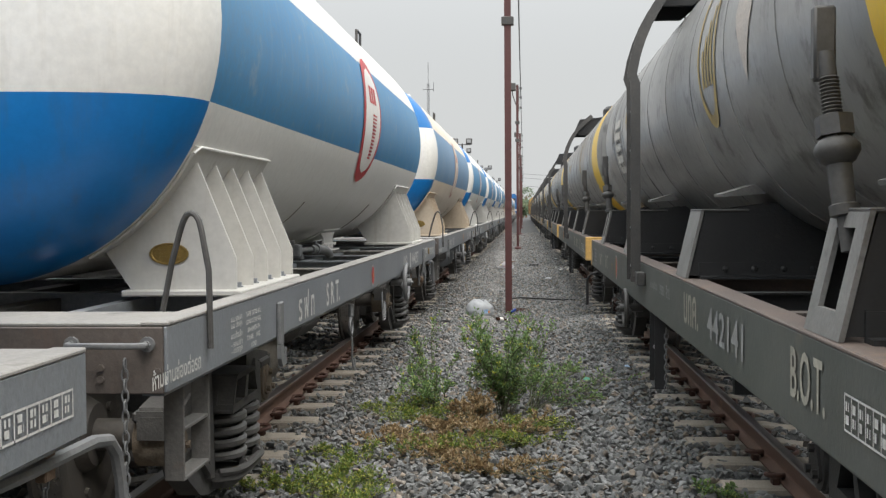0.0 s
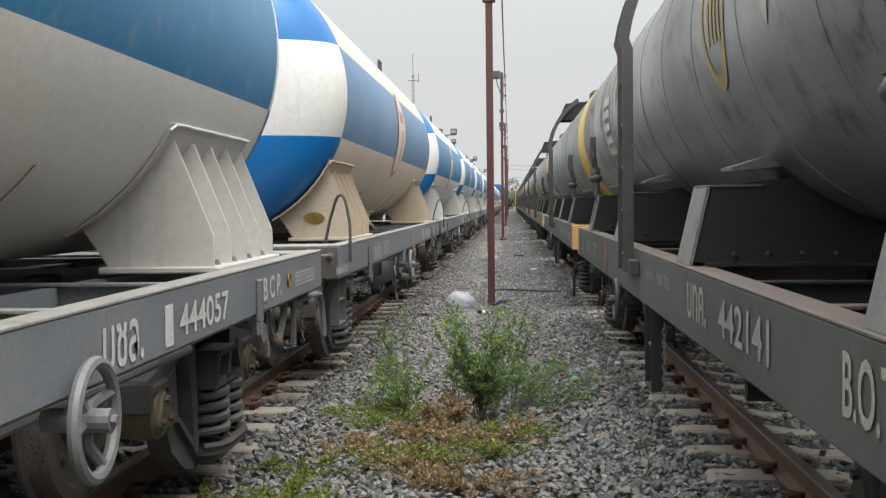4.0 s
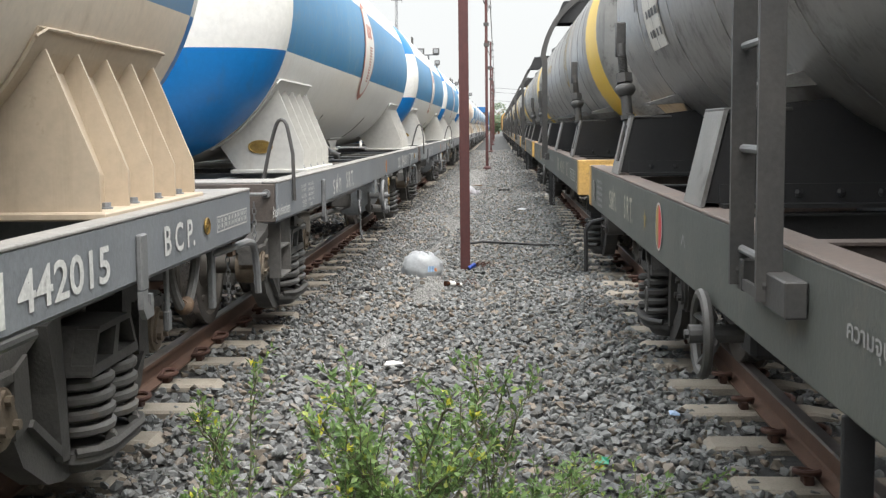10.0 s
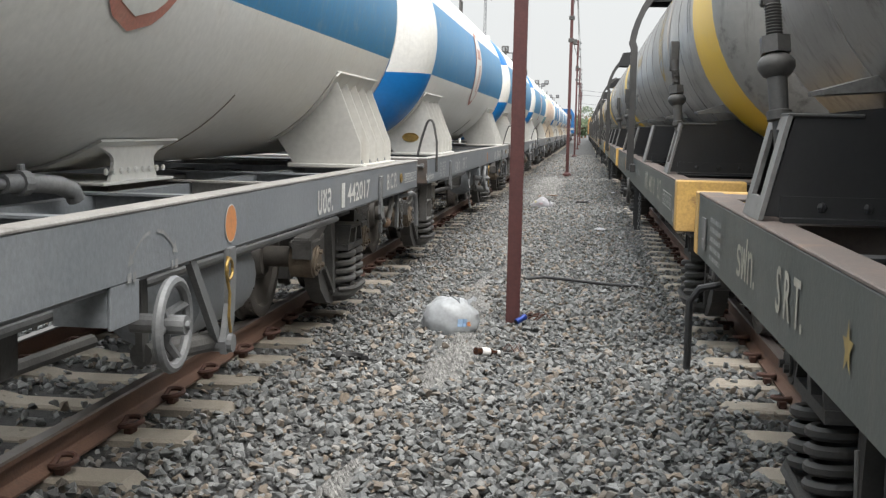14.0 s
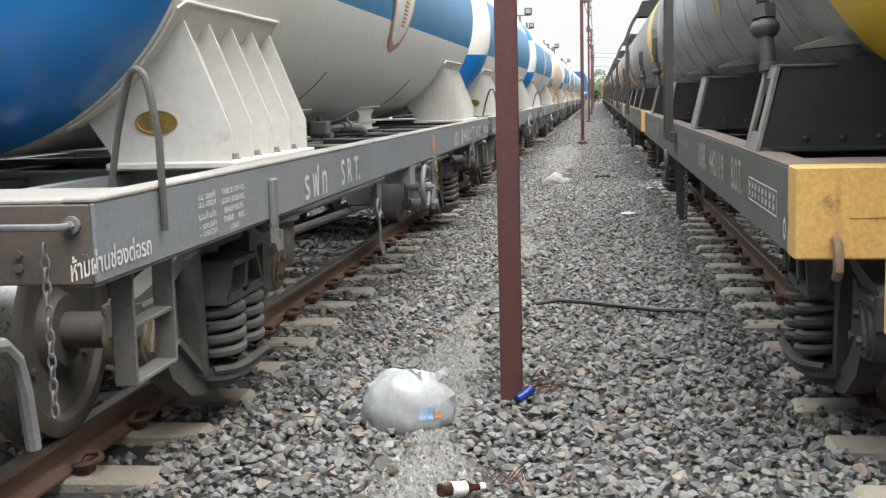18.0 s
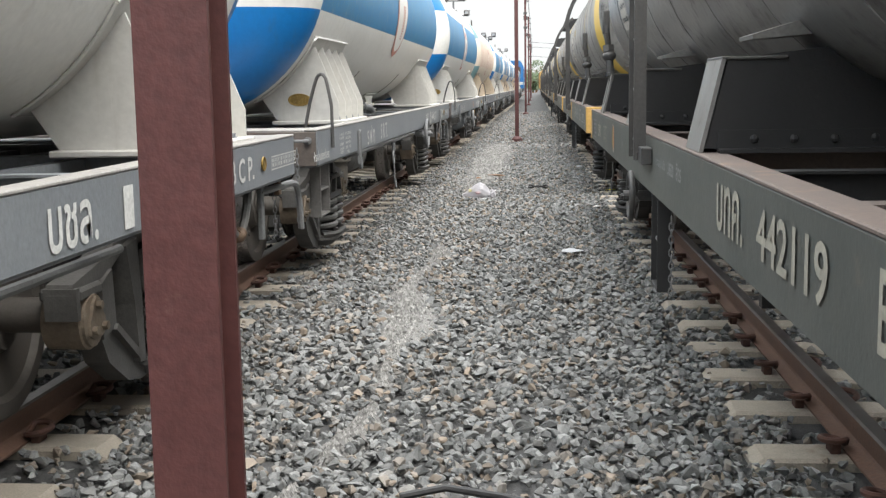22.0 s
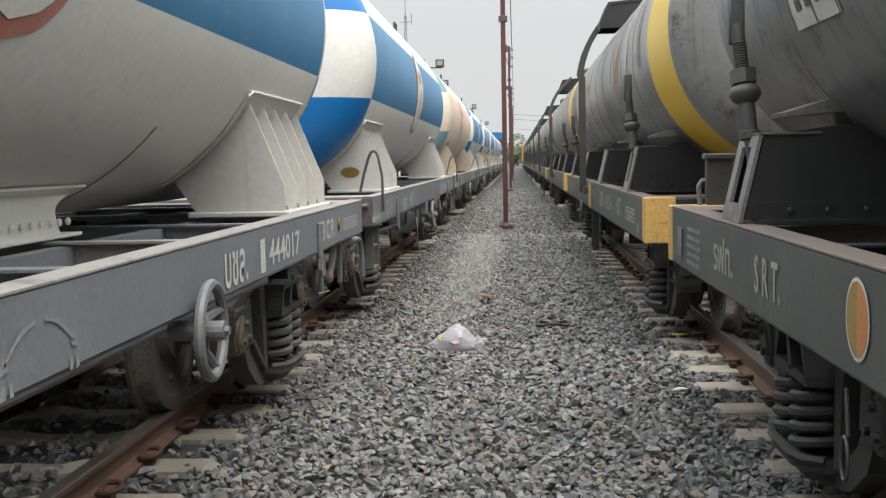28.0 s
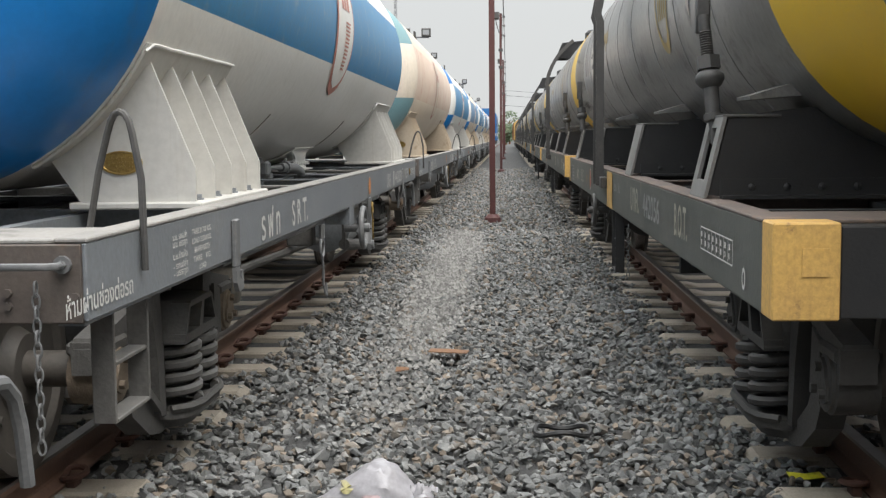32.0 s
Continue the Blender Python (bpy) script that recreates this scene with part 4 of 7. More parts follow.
    for ys in (4.25, 7.5):
        arc = [(L_TANK_R * 1.0025 * math.cos(radians(a)), ys + 0.0008 * (a + 60), L_TANK_Z + L_TANK_R * 1.0025 * math.sin(radians(a))) for a in range(-85, -38, 4)]
        part("weld_seam", Form().tube(arc, 0.003, 4), SEAM, tank)
    part("truss_rod", Form().cyl((1.0, 2.2, 0.82), (1.0, L - 2.2, 0.80), 0.018, 8), HANDLE, wg)
    wheels = bogie(wg, 2.05, shift=LEFT - TRAIN_X) + bogie(wg, L - 1.30, shift=LEFT - TRAIN_X)
    # markings
    X = H + 0.004
    FAR = ext + (0.12 if number == "442012" else 0.0) if brake_mid else -0.18
    TXT = 8.17 if not brake_mid else 8.42 if disc_kind == "halves" else 8.85 if ext else 8.68
    for text, y, hh, w in (("ร ฟ ท", (2.23 if disc_kind == "halves" else 2.36) if brake_mid else 2.30, 0.145, 0.42), ("S R T.", 2.97 if disc_kind == "halves" else 3.12, 0.13, 0.46), ("บชล.", TXT - 0.95, 0.13, 0.36)):
        g = Form()
        stencil(g, text, y, L_DECK - (0.175 if text == "S R T." else 0.185), hh, X, 1, w)
        part("operator_lettering", g, LETTER, wg, "white stencilled letters")
    part("running_number", stencil(Form(), number, TXT - 0.02, L_DECK - 0.17, 0.115, X, 1, 0.70), LETTER, wg, "white stencilled wagon number")
    part("class_block", Form().box(X - 0.001, X, TXT - 0.54, TXT - 0.45, L_DECK - 0.185, L_DECK - 0.045), LETTER, wg, "small white painted block")
    part("owner_lettering", stencil(Form(), "B C P.", 9.56 + FAR, L_DECK - 0.16, 0.11, X, 1, 0.42), LETTER, wg, "white stencilled letters")
    part("emblem", disc(Form(), X + 0.003, 9.96 + FAR, L_DECK - 0.10, 0.042, 0.034).tube([(X + 0.003, 9.96 + FAR + 0.041 * math.cos(a), L_DECK - 0.10 + 0.033 * math.sin(a)) for a in [2 * math.pi * i / 24 for i in range(24)]], 0.0035, 5, closed=True).box(X + 0.003, X + 0.006, 9.935 + FAR, 9.985 + FAR, L_DECK - 0.106, L_DECK - 0.094), BRASS, wg, "small round brass emblem")
    g = Form()
    y0, y1, z0, z1 = 10.14 + FAR, 10.73 + FAR, L_DECK - 0.145, L_DECK - 0.075
    for a, b, c, d in ((y0, y1, z0, z0 + 0.006), (y0, y1, z1 - 0.006, z1), *[(y0 + (y1 - y0) * i / 9 - 0.003, y0 + (y1 - y0) * i / 9 + 0.003, z0, z1) for i in range(10)]):
        g.add([(X, a, c), (X, b, c), (X, b, d), (X, a, d)], [(0, 1, 2, 3)])
    for i in range(9):
        bars(g, y0 + (y1 - y0) * (i + 0.25) / 9, z0 + 0.016, [(0.03, 0.018, 0.0)], X, 1, rng)
        bars(g, y0 + (y1 - y0) * (i + 0.25) / 9, z0 + 0.040, [(0.03, 0.018, 0.0)], X, 1, rng)
    part("inspection_table", g, LETTER, wg, "white inspection date table")["kind"] = "stuff"
    g = Form()
    for k, (thai, latin) in enumerate((("น.น. รถเปล่า", "TARE 21700 KG."), ("น.น. บรรทุก", "LOAD 33300 KG."), ("น.น.ห้ามล้อ", "BRAKEWEIGTH"), ("- รถเปล่า", "TARE    KG."), ("- บรรทุก", "LOAD"))):
        stencil(g, thai, 0.86, L_DECK - 0.063 - 0.032 * k, 0.026, X, 1, 0.17)
        stencil(g, latin, 1.14, L_DECK - 0.063 - 0.032 * k, 0.020, X, 1, (0.26, 0.26, 0.21, 0.24, 0.09)[k])
    part("load_table", g, FAINT if dirty else LETTER, wg, "small white load table")["kind"] = "stuff"
    part("coupling_notice", stencil(Form(), "ห้ามผ่านช่องต่อรถ", 0.10, L_DECK - 0.178, 0.062, X, 1, 0.52), LETTER, wg, "white stencilled warning line")
    dy_ = {"red": 4.88, "": 0.0, "halves": 5.86}.get(disc_kind, 6.22)
    if disc_kind:
        g = disc(Form(), X, dy_, L_DECK - 0.108, 0.075, 0.075, mat=0)
        if disc_kind == "halves":
            disc(g, X + 0.001, dy_, L_DECK - 0.108, 0.068, 0.068, 14, 90, 270, 1)
            disc(g, X + 0.001, dy_, L_DECK - 0.108, 0.068, 0.068, 14, -90, 90, 2)
        elif disc_kind == "red":
            disc(g, X + 0.001, dy_, L_DECK - 0.108, 0.066, 0.066, mat=1)
            disc(g, X + 0.002, dy_, L_DECK - 0.108, 0.022, 0.026, mat=3)
        else:
            disc(g, X + 0.001, dy_, L_DECK - 0.108, 0.070, 0.070, mat=3)
        part("route_disc", g, [LETTER, ORANGE if disc_kind == "halves" else RED, FADED_YELLOW, ORANGE], wg, "painted round route disc")
    g = Form()
    for s, u in ((-1, 5.24), (1, 5.56)):
        pts = [(5.40 + s * (0.03 + 0.16 * i / 6), L_DECK - 0.07 - 0.07 * (i / 6) ** 1.8) for i in range(7)]
        for (a, b), (c, d) in zip(pts, pts[1:]):
            g.add([(X, a, b - 0.006), (X, c, d - 0.006), (X, c, d + 0.006), (X, a, b + 0.006)], [(0, 1, 2, 3)])
        a, b = pts[-1]
        g.add([(X, a + s * 0.03, b - 0.02), (X, a - s * 0.02, b - 0.012), (X, a + s * 0.005, b + 0.025)], [(0, 1, 2)])
        bars(g, a - 0.03, b - 0.07, [(0.07, 0.03, 0)], X, 1, rng)
    part("brake_arrow", g, FAINT, wg, "faded curved brake arrow")
    return wg, wheels


BLUE_BAND = surface("weathered_blue_band", (0.025, 0.19, 0.40), (0.06, 0.23, 0.41), 1.0, 0.42, grime=(0.20, 0.27, 0.35), grime_at=0.58, streak=0.45, bump=0.05, fine=25)


# ---- right train: sooty grey tank wagons, standing ----
def on_right_tank(y, a, lift=0.0):
    return (-(R_TANK_R + lift) * math.cos(radians(a)), y, R_TANK_Z + (R_TANK_R + lift) * math.sin(radians(a)))


def tank_patch(form, y0, y1, a0, a1, lift, mat=0, n=8):
    v = []
    for i in range(n + 1):
        a = a0 + (a1 - a0) * i / n
        v += [on_right_tank(y0, a, lift), on_right_tank(y1, a, lift)]
    return form.add(v, [(2 * i, 2 * i + 1, 2 * i + 3, 2 * i + 2) for i in range(n)], mat)


def tank_oval(form, y, a, ry, ra, lift, mat=0, hole=0.0, n=32):
    v = []
    for i in range(n + 1):
        t = 2 * math.pi * i / n
        v += [on_right_tank(y + ry * math.cos(t), a + ra * math.sin(t), lift), on_right_tank(y + hole * ry * math.cos(t), a + hole * ra * math.sin(t), lift)]
    return form.add(v, [(2 * i, 2 * i + 1, 2 * i + 3, 2 * i + 2) for i in range(n)], mat)


def right_saddle(parent, y, double):
    """A black box under the tank: two upright plates with riveted feet and sloping worn grey sides; double ones are two narrow bars."""
    R, zc, H = R_TANK_R + 0.004, R_TANK_Z, R_HALF
    top = 1.452
    ys = (y - 0.18, y + 0.18)
    for s in (1, -1):
        for k, yy in enumerate(ys):
            poly = [(H - 0.03, R_DECK + 0.03), (H - 0.115, top)]
            a_in = math.degrees(math.acos(min(1.0, (H - 0.20) / R)))
            for i in range(9):
                a = radians(-max(a_in, 50) - (88 - max(a_in, 50)) * i / 8)
                poly.append((R * math.cos(a), zc + R * math.sin(a)))
            poly.append((0.02, R_DECK + 0.03))
            g = Form().prism([(s * x, z) for x, z in poly], "y", yy - 0.006, yy + 0.006)
            p = part("saddle", g, R_DARK, parent, "black saddle plate with riveted foot")
            if k == 0:
                def slope(u, z):
                    """A point on the sloping side: u inwards from its face, at the height z."""
                    return s * (H - 0.005 - u - 0.085 * (z - R_DECK) / (top - R_DECK))

                z0, z1, fl = R_DECK + 0.016, top + 0.008, Form()
                for a, b, c, d in ([(-0.195, -0.095, z0, z1), (0.095, 0.195, z0, z1), (-0.095, 0.095, z0, z0 + 0.075), (-0.095, 0.095, z1 - 0.05, z1)] if double else [(-0.195, 0.195, z0, z1)]):
                    fl.prism([(slope(0, c), c), (slope(0, d), d), (slope(0.016, d), d), (slope(0.016, c), c)], "y", y + a, y + b)
                part("flange", fl, R_POST, p, "worn grey sloping flange with a slot" if double else "worn grey sloping flange")
                part("top_flange", Form().box(min(s * (H - 0.09), s * (H - 0.34)), max(s * (H - 0.09), s * (H - 0.34)), y - 0.195, y + 0.195, top, top + 0.014, 0.004), R_STRAP, p)
            if k == 0:
                part("foot_angle", Form().prism([(yy - 0.09, R_DECK + 0.015), (yy - 0.09, R_DECK + 0.03), (yy - 0.018, R_DECK + 0.03), (yy - 0.018, R_DECK + 0.10), (yy - 0.0065, R_DECK + 0.10), (yy - 0.0065, R_DECK + 0.015)], "x",
                     min(s * 0.1, s * (H - 0.08)), max(s * 0.1, s * (H - 0.08))), R_DARK, p)
                for i in range(6):
                    x = s * (0.15 + 0.15 * i)
                    part("rivet", Form().sphere((x, yy - 0.022, R_DECK + 0.065), 0.018, 0.012, 0.018, 7, 4), R_DARK, p)
        lug = Form().prism([(s * 0.68, 1.545), (s * 0.90, 1.53), (s * 0.905, 1.546), (s * 0.72, 1.60)], "y", y - 0.15, y + 0.15)
        part("anti_roll_lug", lug, R_POST, parent, "small steel lug on the tank")


def strap(parent, y):
    """A hold-down band over the tank with a threaded turnbuckle on each side."""
    R = R_TANK_R + 0.012
    arc = [(R * math.cos(radians(a)), y, R_TANK_Z + R * math.sin(radians(a))) for a in range(-12, 193, 5)]
    g = Form()
    for (x0, _, z0), (x1, _, z1) in zip(arc, arc[1:]):
        g.add([(x0, y - 0.04, z0), (x0, y + 0.04, z0), (x1, y + 0.04, z1), (x1, y - 0.04, z1)], [(0, 1, 2, 3)])
    st = part("tank_strap", g, R_STRAP, parent, "dark steel hold-down strap")
    for s in (1, -1):
        p0 = Vector((s * 1.07, y + 0.10, 2.05))
        p1 = Vector((s * 1.015, y - 0.02, 1.36))
        d = p1 - p0
        tb = Form().box(min(s * 1.03, s * 1.095), max(s * 1.03, s * 1.095), y + 0.065, y + 0.115, 1.84, 2.06, 0.008)
        turn_ = d.to_track_quat("Z", "Y").to_matrix()
        rod = [(0.13, 0.001), (0.13, 0.026), (0.20, 0.026)]
        for i in range(11):
            rod += [(0.205 + 0.011 * i, 0.025), (0.210 + 0.011 * i, 0.031)]
        rod += [(0.335, 0.026), (0.345, 0.001)]
        rod = Form().lathe(rod, "z", (0, 0, 0), 10)
        tb.add([p0 + turn_ @ Vector(v) for v in rod.v], rod.f)
        buckle = part("turnbuckle", tb, R_STRAP, st, "threaded steel turnbuckle", True)
        part("nut", Form().cyl(p0 + d * 0.46, p0 + d * 0.545, 0.056, 6), R_STRAP, buckle)
        ball = Form().lathe([(0, 0.034), (0.012, 0.052), (0.03, 0.066), (0.05, 0.066), (0.075, 0.05), (0.085, 0.036), (0.20, 0.034), (0.205, 0.045), (0.235, 0.043), (0.24, 0.026), (0.34, 0.024), (0.345, 0.001)], "z", (0, 0, 0), 16)
        part("socket", Form().add([p0 + d * 0.545 + turn_ @ Vector(v) for v in ball.v], ball.f), R_STRAP, buckle, "", True)


def right_wagon(number, seed, decals, e=0.0):
    """A sooty grey tank held by straps on a dark olive frame with yellow end corners; the gangway lies on its -x side."""
    rng = random.Random(seed)
    wg = thing("tank_wagon", "sooty grey tank wagon with yellow band, dark olive frame, standing", "tank wagon", "tank wagons of the standing train")
    L, H = R_LEN, R_HALF
    y0, y1, R = -0.18 - e, 11.55, R_TANK_R
    yb = 1.05 - e
    g = Form()
    prof = [(y0, R), (yb, R)]
    for i in range(1, 9):
        y = yb + (y1 - yb) * i / 9
        prof += [(y - 0.035, R), (y - 0.031, R + 0.004), (y + 0.031, R + 0.004), (y + 0.035, R)]
    prof.append((y1, R))
    g.lathe(prof[:2], "y", (0, 0, R_TANK_Z), 64, mat=1)
    g.lathe(prof[1:], "y", (0, 0, R_TANK_Z), 64, mat=0)
    tank = part("tank", merged(g), [R_TANK, YELLOW], wg, "sooty grey barrel with a yellow band at its end", True)
    for y, s, m in ((y0, -1, R_TANK), (y1, 1, R_TANK)):
        c = [(y, R)] + [(y + s * 0.28 * math.sin(math.pi / 2 * i / 10) ** 0.9, max(0.002, R * math.cos(math.pi / 2 * i / 10) ** 0.6)) for i in range(1, 11)]
        part("tank_end", Form().lathe(c, "y", (0, 0, R_TANK_Z), 64), m, tank, "", True)
    # dome, platform and fill pipes
    tz = R_TANK_Z + R
    part("dome", Form().lathe([(-0.1, 0.42), (0.30, 0.42), (0.36, 0.36), (0.38, 0.001)], "z", (0, 6.35, tz - 0.12), 24), R_DARK, tank, "black manhole dome", True)
    for s in (1, -1):
        part("platform", Form().prism([(s * 0.98, tz - 0.33), (s * 0.99, tz - 0.28), (s * 0.88, tz - 0.02), (s * 0.45, tz + 0.02), (s * 0.45, tz - 0.01), (s * 0.84, tz - 0.05), (s * 0.95, tz - 0.31)], "y", 6.0, 6.7)
             .prism([(s * 0.96, tz - 0.32), (s * 0.85, tz - 0.04), (s * 0.45, tz - 0.01), (s * 0.55, tz - 0.15), (s * 0.75, tz - 0.32)], "y", 6.65, 6.69)
             .prism([(s * 0.96, tz - 0.32), (s * 0.85, tz - 0.04), (s * 0.45, tz - 0.01), (s * 0.55, tz - 0.15), (s * 0.75, tz - 0.32)], "y", 6.01, 6.05), R_DARK, tank, "black boxed walkway beside the dome")
    for y in (7.3, 7.6, 7.9):
        part("bracket", Form().tube([on_right_tank(y, 58, 0), on_right_tank(y, 58, 0.10), on_right_tank(y, 63, 0.14)], 0.012, 6), R_STRAP, tank)
    # frame
    cw = 0.21 if seed == 3 else 0.42
    for s in (1, -1):
        sill = part("side_sill", Form().box(s * H - (0.014 if s > 0 else 0), s * H + (0 if s > 0 else 0.014), 0.16 - e, L - 0.16, R_DECK - 0.298, R_DECK - 0.001, 0.003), R_FRAME, wg, "dark olive-grey side sill")
        part("top_flange", Form().box(min(s * (H + 0.003), s * (H - 0.11)), max(s * (H + 0.003), s * (H - 0.11)), 0.16 - e, L - 0.16, R_DECK, R_DECK + 0.014, 0.004), R_TOP, sill, "rusty top flange")
        part("bottom_flange", Form().box(min(s * (H - 0.016), s * (H - 0.11)), max(s * (H - 0.016), s * (H - 0.11)), 0.16 - e, L - 0.16, R_DECK - 0.311, R_DECK - 0.300), R_FRAME, sill)
        for y, far_side in ((-e, 0), (L - 0.16, 1)):
            co = part("end_corner", Form().box(min(s * (H + 0.004), s * (H - cw)), max(s * (H + 0.004), s * (H - cw)), y, y + 0.158, R_DECK - 0.303, R_DECK + 0.012, 0.006), YELLOW_END, wg, "chipped yellow corner block")
            f = y - 0.004 if far_side == 0 else y + 0.162
            part("lamp_socket", Form().box(min(s * (H - cw * 0.42), s * (H - cw * 0.82)), max(s * (H - cw * 0.42), s * (H - cw * 0.82)), min(f, f + (0.003 if far_side == 0 else -0.003)), max(f, f + (0.003 if far_side == 0 else -0.003)), R_DECK - 0.16, R_DECK - 0.07), YELLOW_END, co)
            d = -0.05 if far_side == 0 else 0.05
            if seed == 2:
                part("tow_hook", Form().tube([(s * (H - 0.13), f, R_DECK - 0.235), (s * (H - 0.13), f + d * 0.6, R_DECK - 0.245), (s * (H - 0.13), f + d, R_DECK - 0.28), (s * (H - 0.13), f + d, R_DECK - 0.33), (s * (H - 0.13), f + d * 0.4, R_DECK - 0.36)], 0.018, 8), RUSTY, co, "rusty hanging hook", True)
    for y in (0.02 - e, L - 0.14):
        part("end_beam", Form().box(-H + cw + 0.005, H - cw - 0.005, y, y + 0.12, R_DECK - 0.298, R_DECK - 0.002, 0.004), R_DARK, wg)
        part("end_deck", Form().box(-H + 0.12, H - 0.12, (0.17 - e if y < 1 else L - 0.62), (0.62 - e if y < 1 else L - 0.17), R_DECK - 0.004, R_DECK + 0.008, 0.003), R_TOP, wg)
    for y, s in ((-e, 1), (L, -1)):
        cp = Form().box(-0.13, 0.13, min(y, y - s * 0.5), max(y, y - s * 0.5), 0.60, 0.86, 0.03)
        cp.prism([(-0.17, y - s * 0.45), (0.14, y - s * 0.45), (0.20, y - s * 0.58), (0.14, y - s * 0.68), (-0.02, y - s * 0.66), (-0.17, y - s * 0.58)], "z", 0.58, 0.88)
        part("coupler", cp, CAP, wg, "rusty knuckle coupler")
        part("air_hose", air_hose(-0.36, y - s * 0.02, 0.78, -s, 0.40, 0.25), HOSE, wg, "grey hanging air hose", True)
    part("centre_sill", Form().box(-0.24, -0.14, 0.15 - e, L - 0.15, R_DECK - 0.40, R_DECK - 0.03).box(0.14, 0.24, 0.15 - e, L - 0.15, R_DECK - 0.40, R_DECK - 0.03), R_DARK, wg)
    for i in range(11):
        y = 0.9 + (L - 1.8) * i / 10
        part("cross_member", Form().box(-H + 0.12, H - 0.12, y - 0.005, y + 0.005, R_DECK - 0.22, R_DECK - 0.012).box(-H + 0.12, H - 0.12, y - 0.05, y + 0.05, R_DECK - 0.012, R_DECK - 0.003), R_TOP if i % 2 else R_DARK, wg)
    near, far_, gear, lad_y, first, last = ((3.97, 7.44, 6.93, 5.89, 0.97, 10.42), (3.92, 7.18, 6.40, 5.62, 0.66, 10.42), (4.66, 7.86, 7.30, 6.42, 1.60, 10.90))[seed - 1]
    off = 0.92 if seed == 3 else 0.0         # the third wagon's markings stand further along its sill
    for y, d in ((first, True), (near, False), (far_, False), (last, True)):
        right_saddle(wg, y, d)
    strap(wg, first + 0.06)
    strap(wg, last)
    # side ladder that bends over the tank to the platform
    lad = part("side_ladder", Form(), R_STRAP, wg, "dark flat-bar ladder curving over the tank")
    path = [(-(H + 0.05), R_DECK - 0.13), (-(H + 0.05), 1.9), (-(H + 0.05), 2.35)]
    for a in range(8, 62, 6):
        path.append((-(R + 0.22) * math.cos(radians(a)), R_TANK_Z + (R + 0.22) * math.sin(radians(a))))
    for y in (lad_y, lad_y + 0.335):
        g = Form()
        v = []
        for k, (px, pz) in enumerate(path):
            (xa, za), (xb, zb) = path[max(0, k - 1)], path[min(len(path) - 1, k + 1)]
            d = Vector((xb - xa, 0, zb - za)).normalized()
            for sgn in (-1, 1):
                for w in (-0.010, 0.010):
                    v.append((px - sgn * d.z * 0.033, y + w, pz + sgn * d.x * 0.033))
        n = len(path)
        g.add(v, [(0, 1, 3, 2), (4 * n - 4, 4 * n - 3, 4 * n - 1, 4 * n - 2)] + [(4 * k + a, 4 * k + b, 4 * k + 4 + b, 4 * k + 4 + a) for k in range(n - 1) for a, b in ((0, 1), (1, 3), (3, 2), (2, 0))])
        part("stringer", merged(g), R_STRAP, lad)
        part("bracket", Form().box(-(H + 0.058), -(H + 0.002), y - 0.20 if y == lad_y else y - 0.05, y + 0.02, R_DECK - 0.145, R_DECK - 0.055, 0.004).sphere((-(H + 0.062), y, R_DECK - 0.09), 0.01, 0.016, 0.016, 6, 4), R_STRAP, lad)
    for i in range(7):
        z = R_DECK - 0.03 + 0.28 * i
        if z < 2.4:
            part("rung", Form().cyl((-(H + 0.05), lad_y, z), (-(H + 0.05), lad_y + 0.335, z), 0.012, 8), HANDLE, lad, "bright worn rung")
    for a in (24, 44):
        p = (-(R + 0.22) * math.cos(radians(a)), R_TANK_Z + (R + 0.22) * math.sin(radians(a)))
        part("rung", Form().cyl((p[0], lad_y, p[1]), (p[0], lad_y + 0.335, p[1]), 0.012, 8), HANDLE, lad)
    lad.data = Form().box(-(H + 0.056), -(H + 0.044), lad_y - 0.012, lad_y + 0.347, R_DECK - 0.14, R_DECK - 0.11).mesh("side_ladder", [R_STRAP])
    # steps, brake wheel and loops under the sill
    so = 0.32 if seed == 3 else 0.0
    ir = part("step", Form().box(-H - 0.005, -H + 0.06, 5.10 + so, 5.385 + so, 0.322, 0.336, 0.003), R_DARK, wg, "hanging black step irons")
    part("tread", Form().cyl((-H + 0.028, 5.10 + so, 0.56), (-H + 0.028, 5.385 + so, 0.56), 0.014, 8), HANDLE, ir, "bright worn rung")
    for y in (5.086 + so, 5.386 + so):
        part("step_post", Form().box(-H - 0.005, -H + 0.065, y, y + 0.014, 0.32, R_DECK - 0.30, 0.003), R_DARK, ir)
    part("safety_chain", chain(-H + 0.03, 4.78, R_DECK - 0.35, 0.36, 0.016), HANDLE, wg)
    handwheel(wg, -(H + 0.035), gear, 0.69, 0.138, -1, R_STRAP)
    part("brake_reservoir", Form().lathe([(7.6, 0.001), (7.61, 0.14), (7.68, 0.19), (8.5, 0.19), (8.56, 0.14), (8.57, 0.001)], "y", (-0.62, 0, 0.60), 20), R_DARK, wg, "black brake reservoir", True)
    if seed == 1:
        part("end_handrail", Form().tube([(-H + 0.03, L - 0.95, 0.74), (-H - 0.06, L - 0.95, 0.72), (-H - 0.10, L - 0.94, 0.66), (-H - 0.10, L - 0.94, 0.36)], 0.016, 8), R_DARK, wg, "bent black hand iron", True)
    part("pull_ring", Form().tube([(-H - 0.01, 8.62 + 0.035 * math.cos(a), 0.56 + 0.06 * math.sin(a)) for a in [2 * math.pi * i / 16 for i in range(16)]], 0.005, 6, closed=True).cyl((-H + 0.0, 8.62, 0.62), (-H + 0.0, 8.64, R_DECK - 0.34), 0.006, 6), R_STRAP, wg)
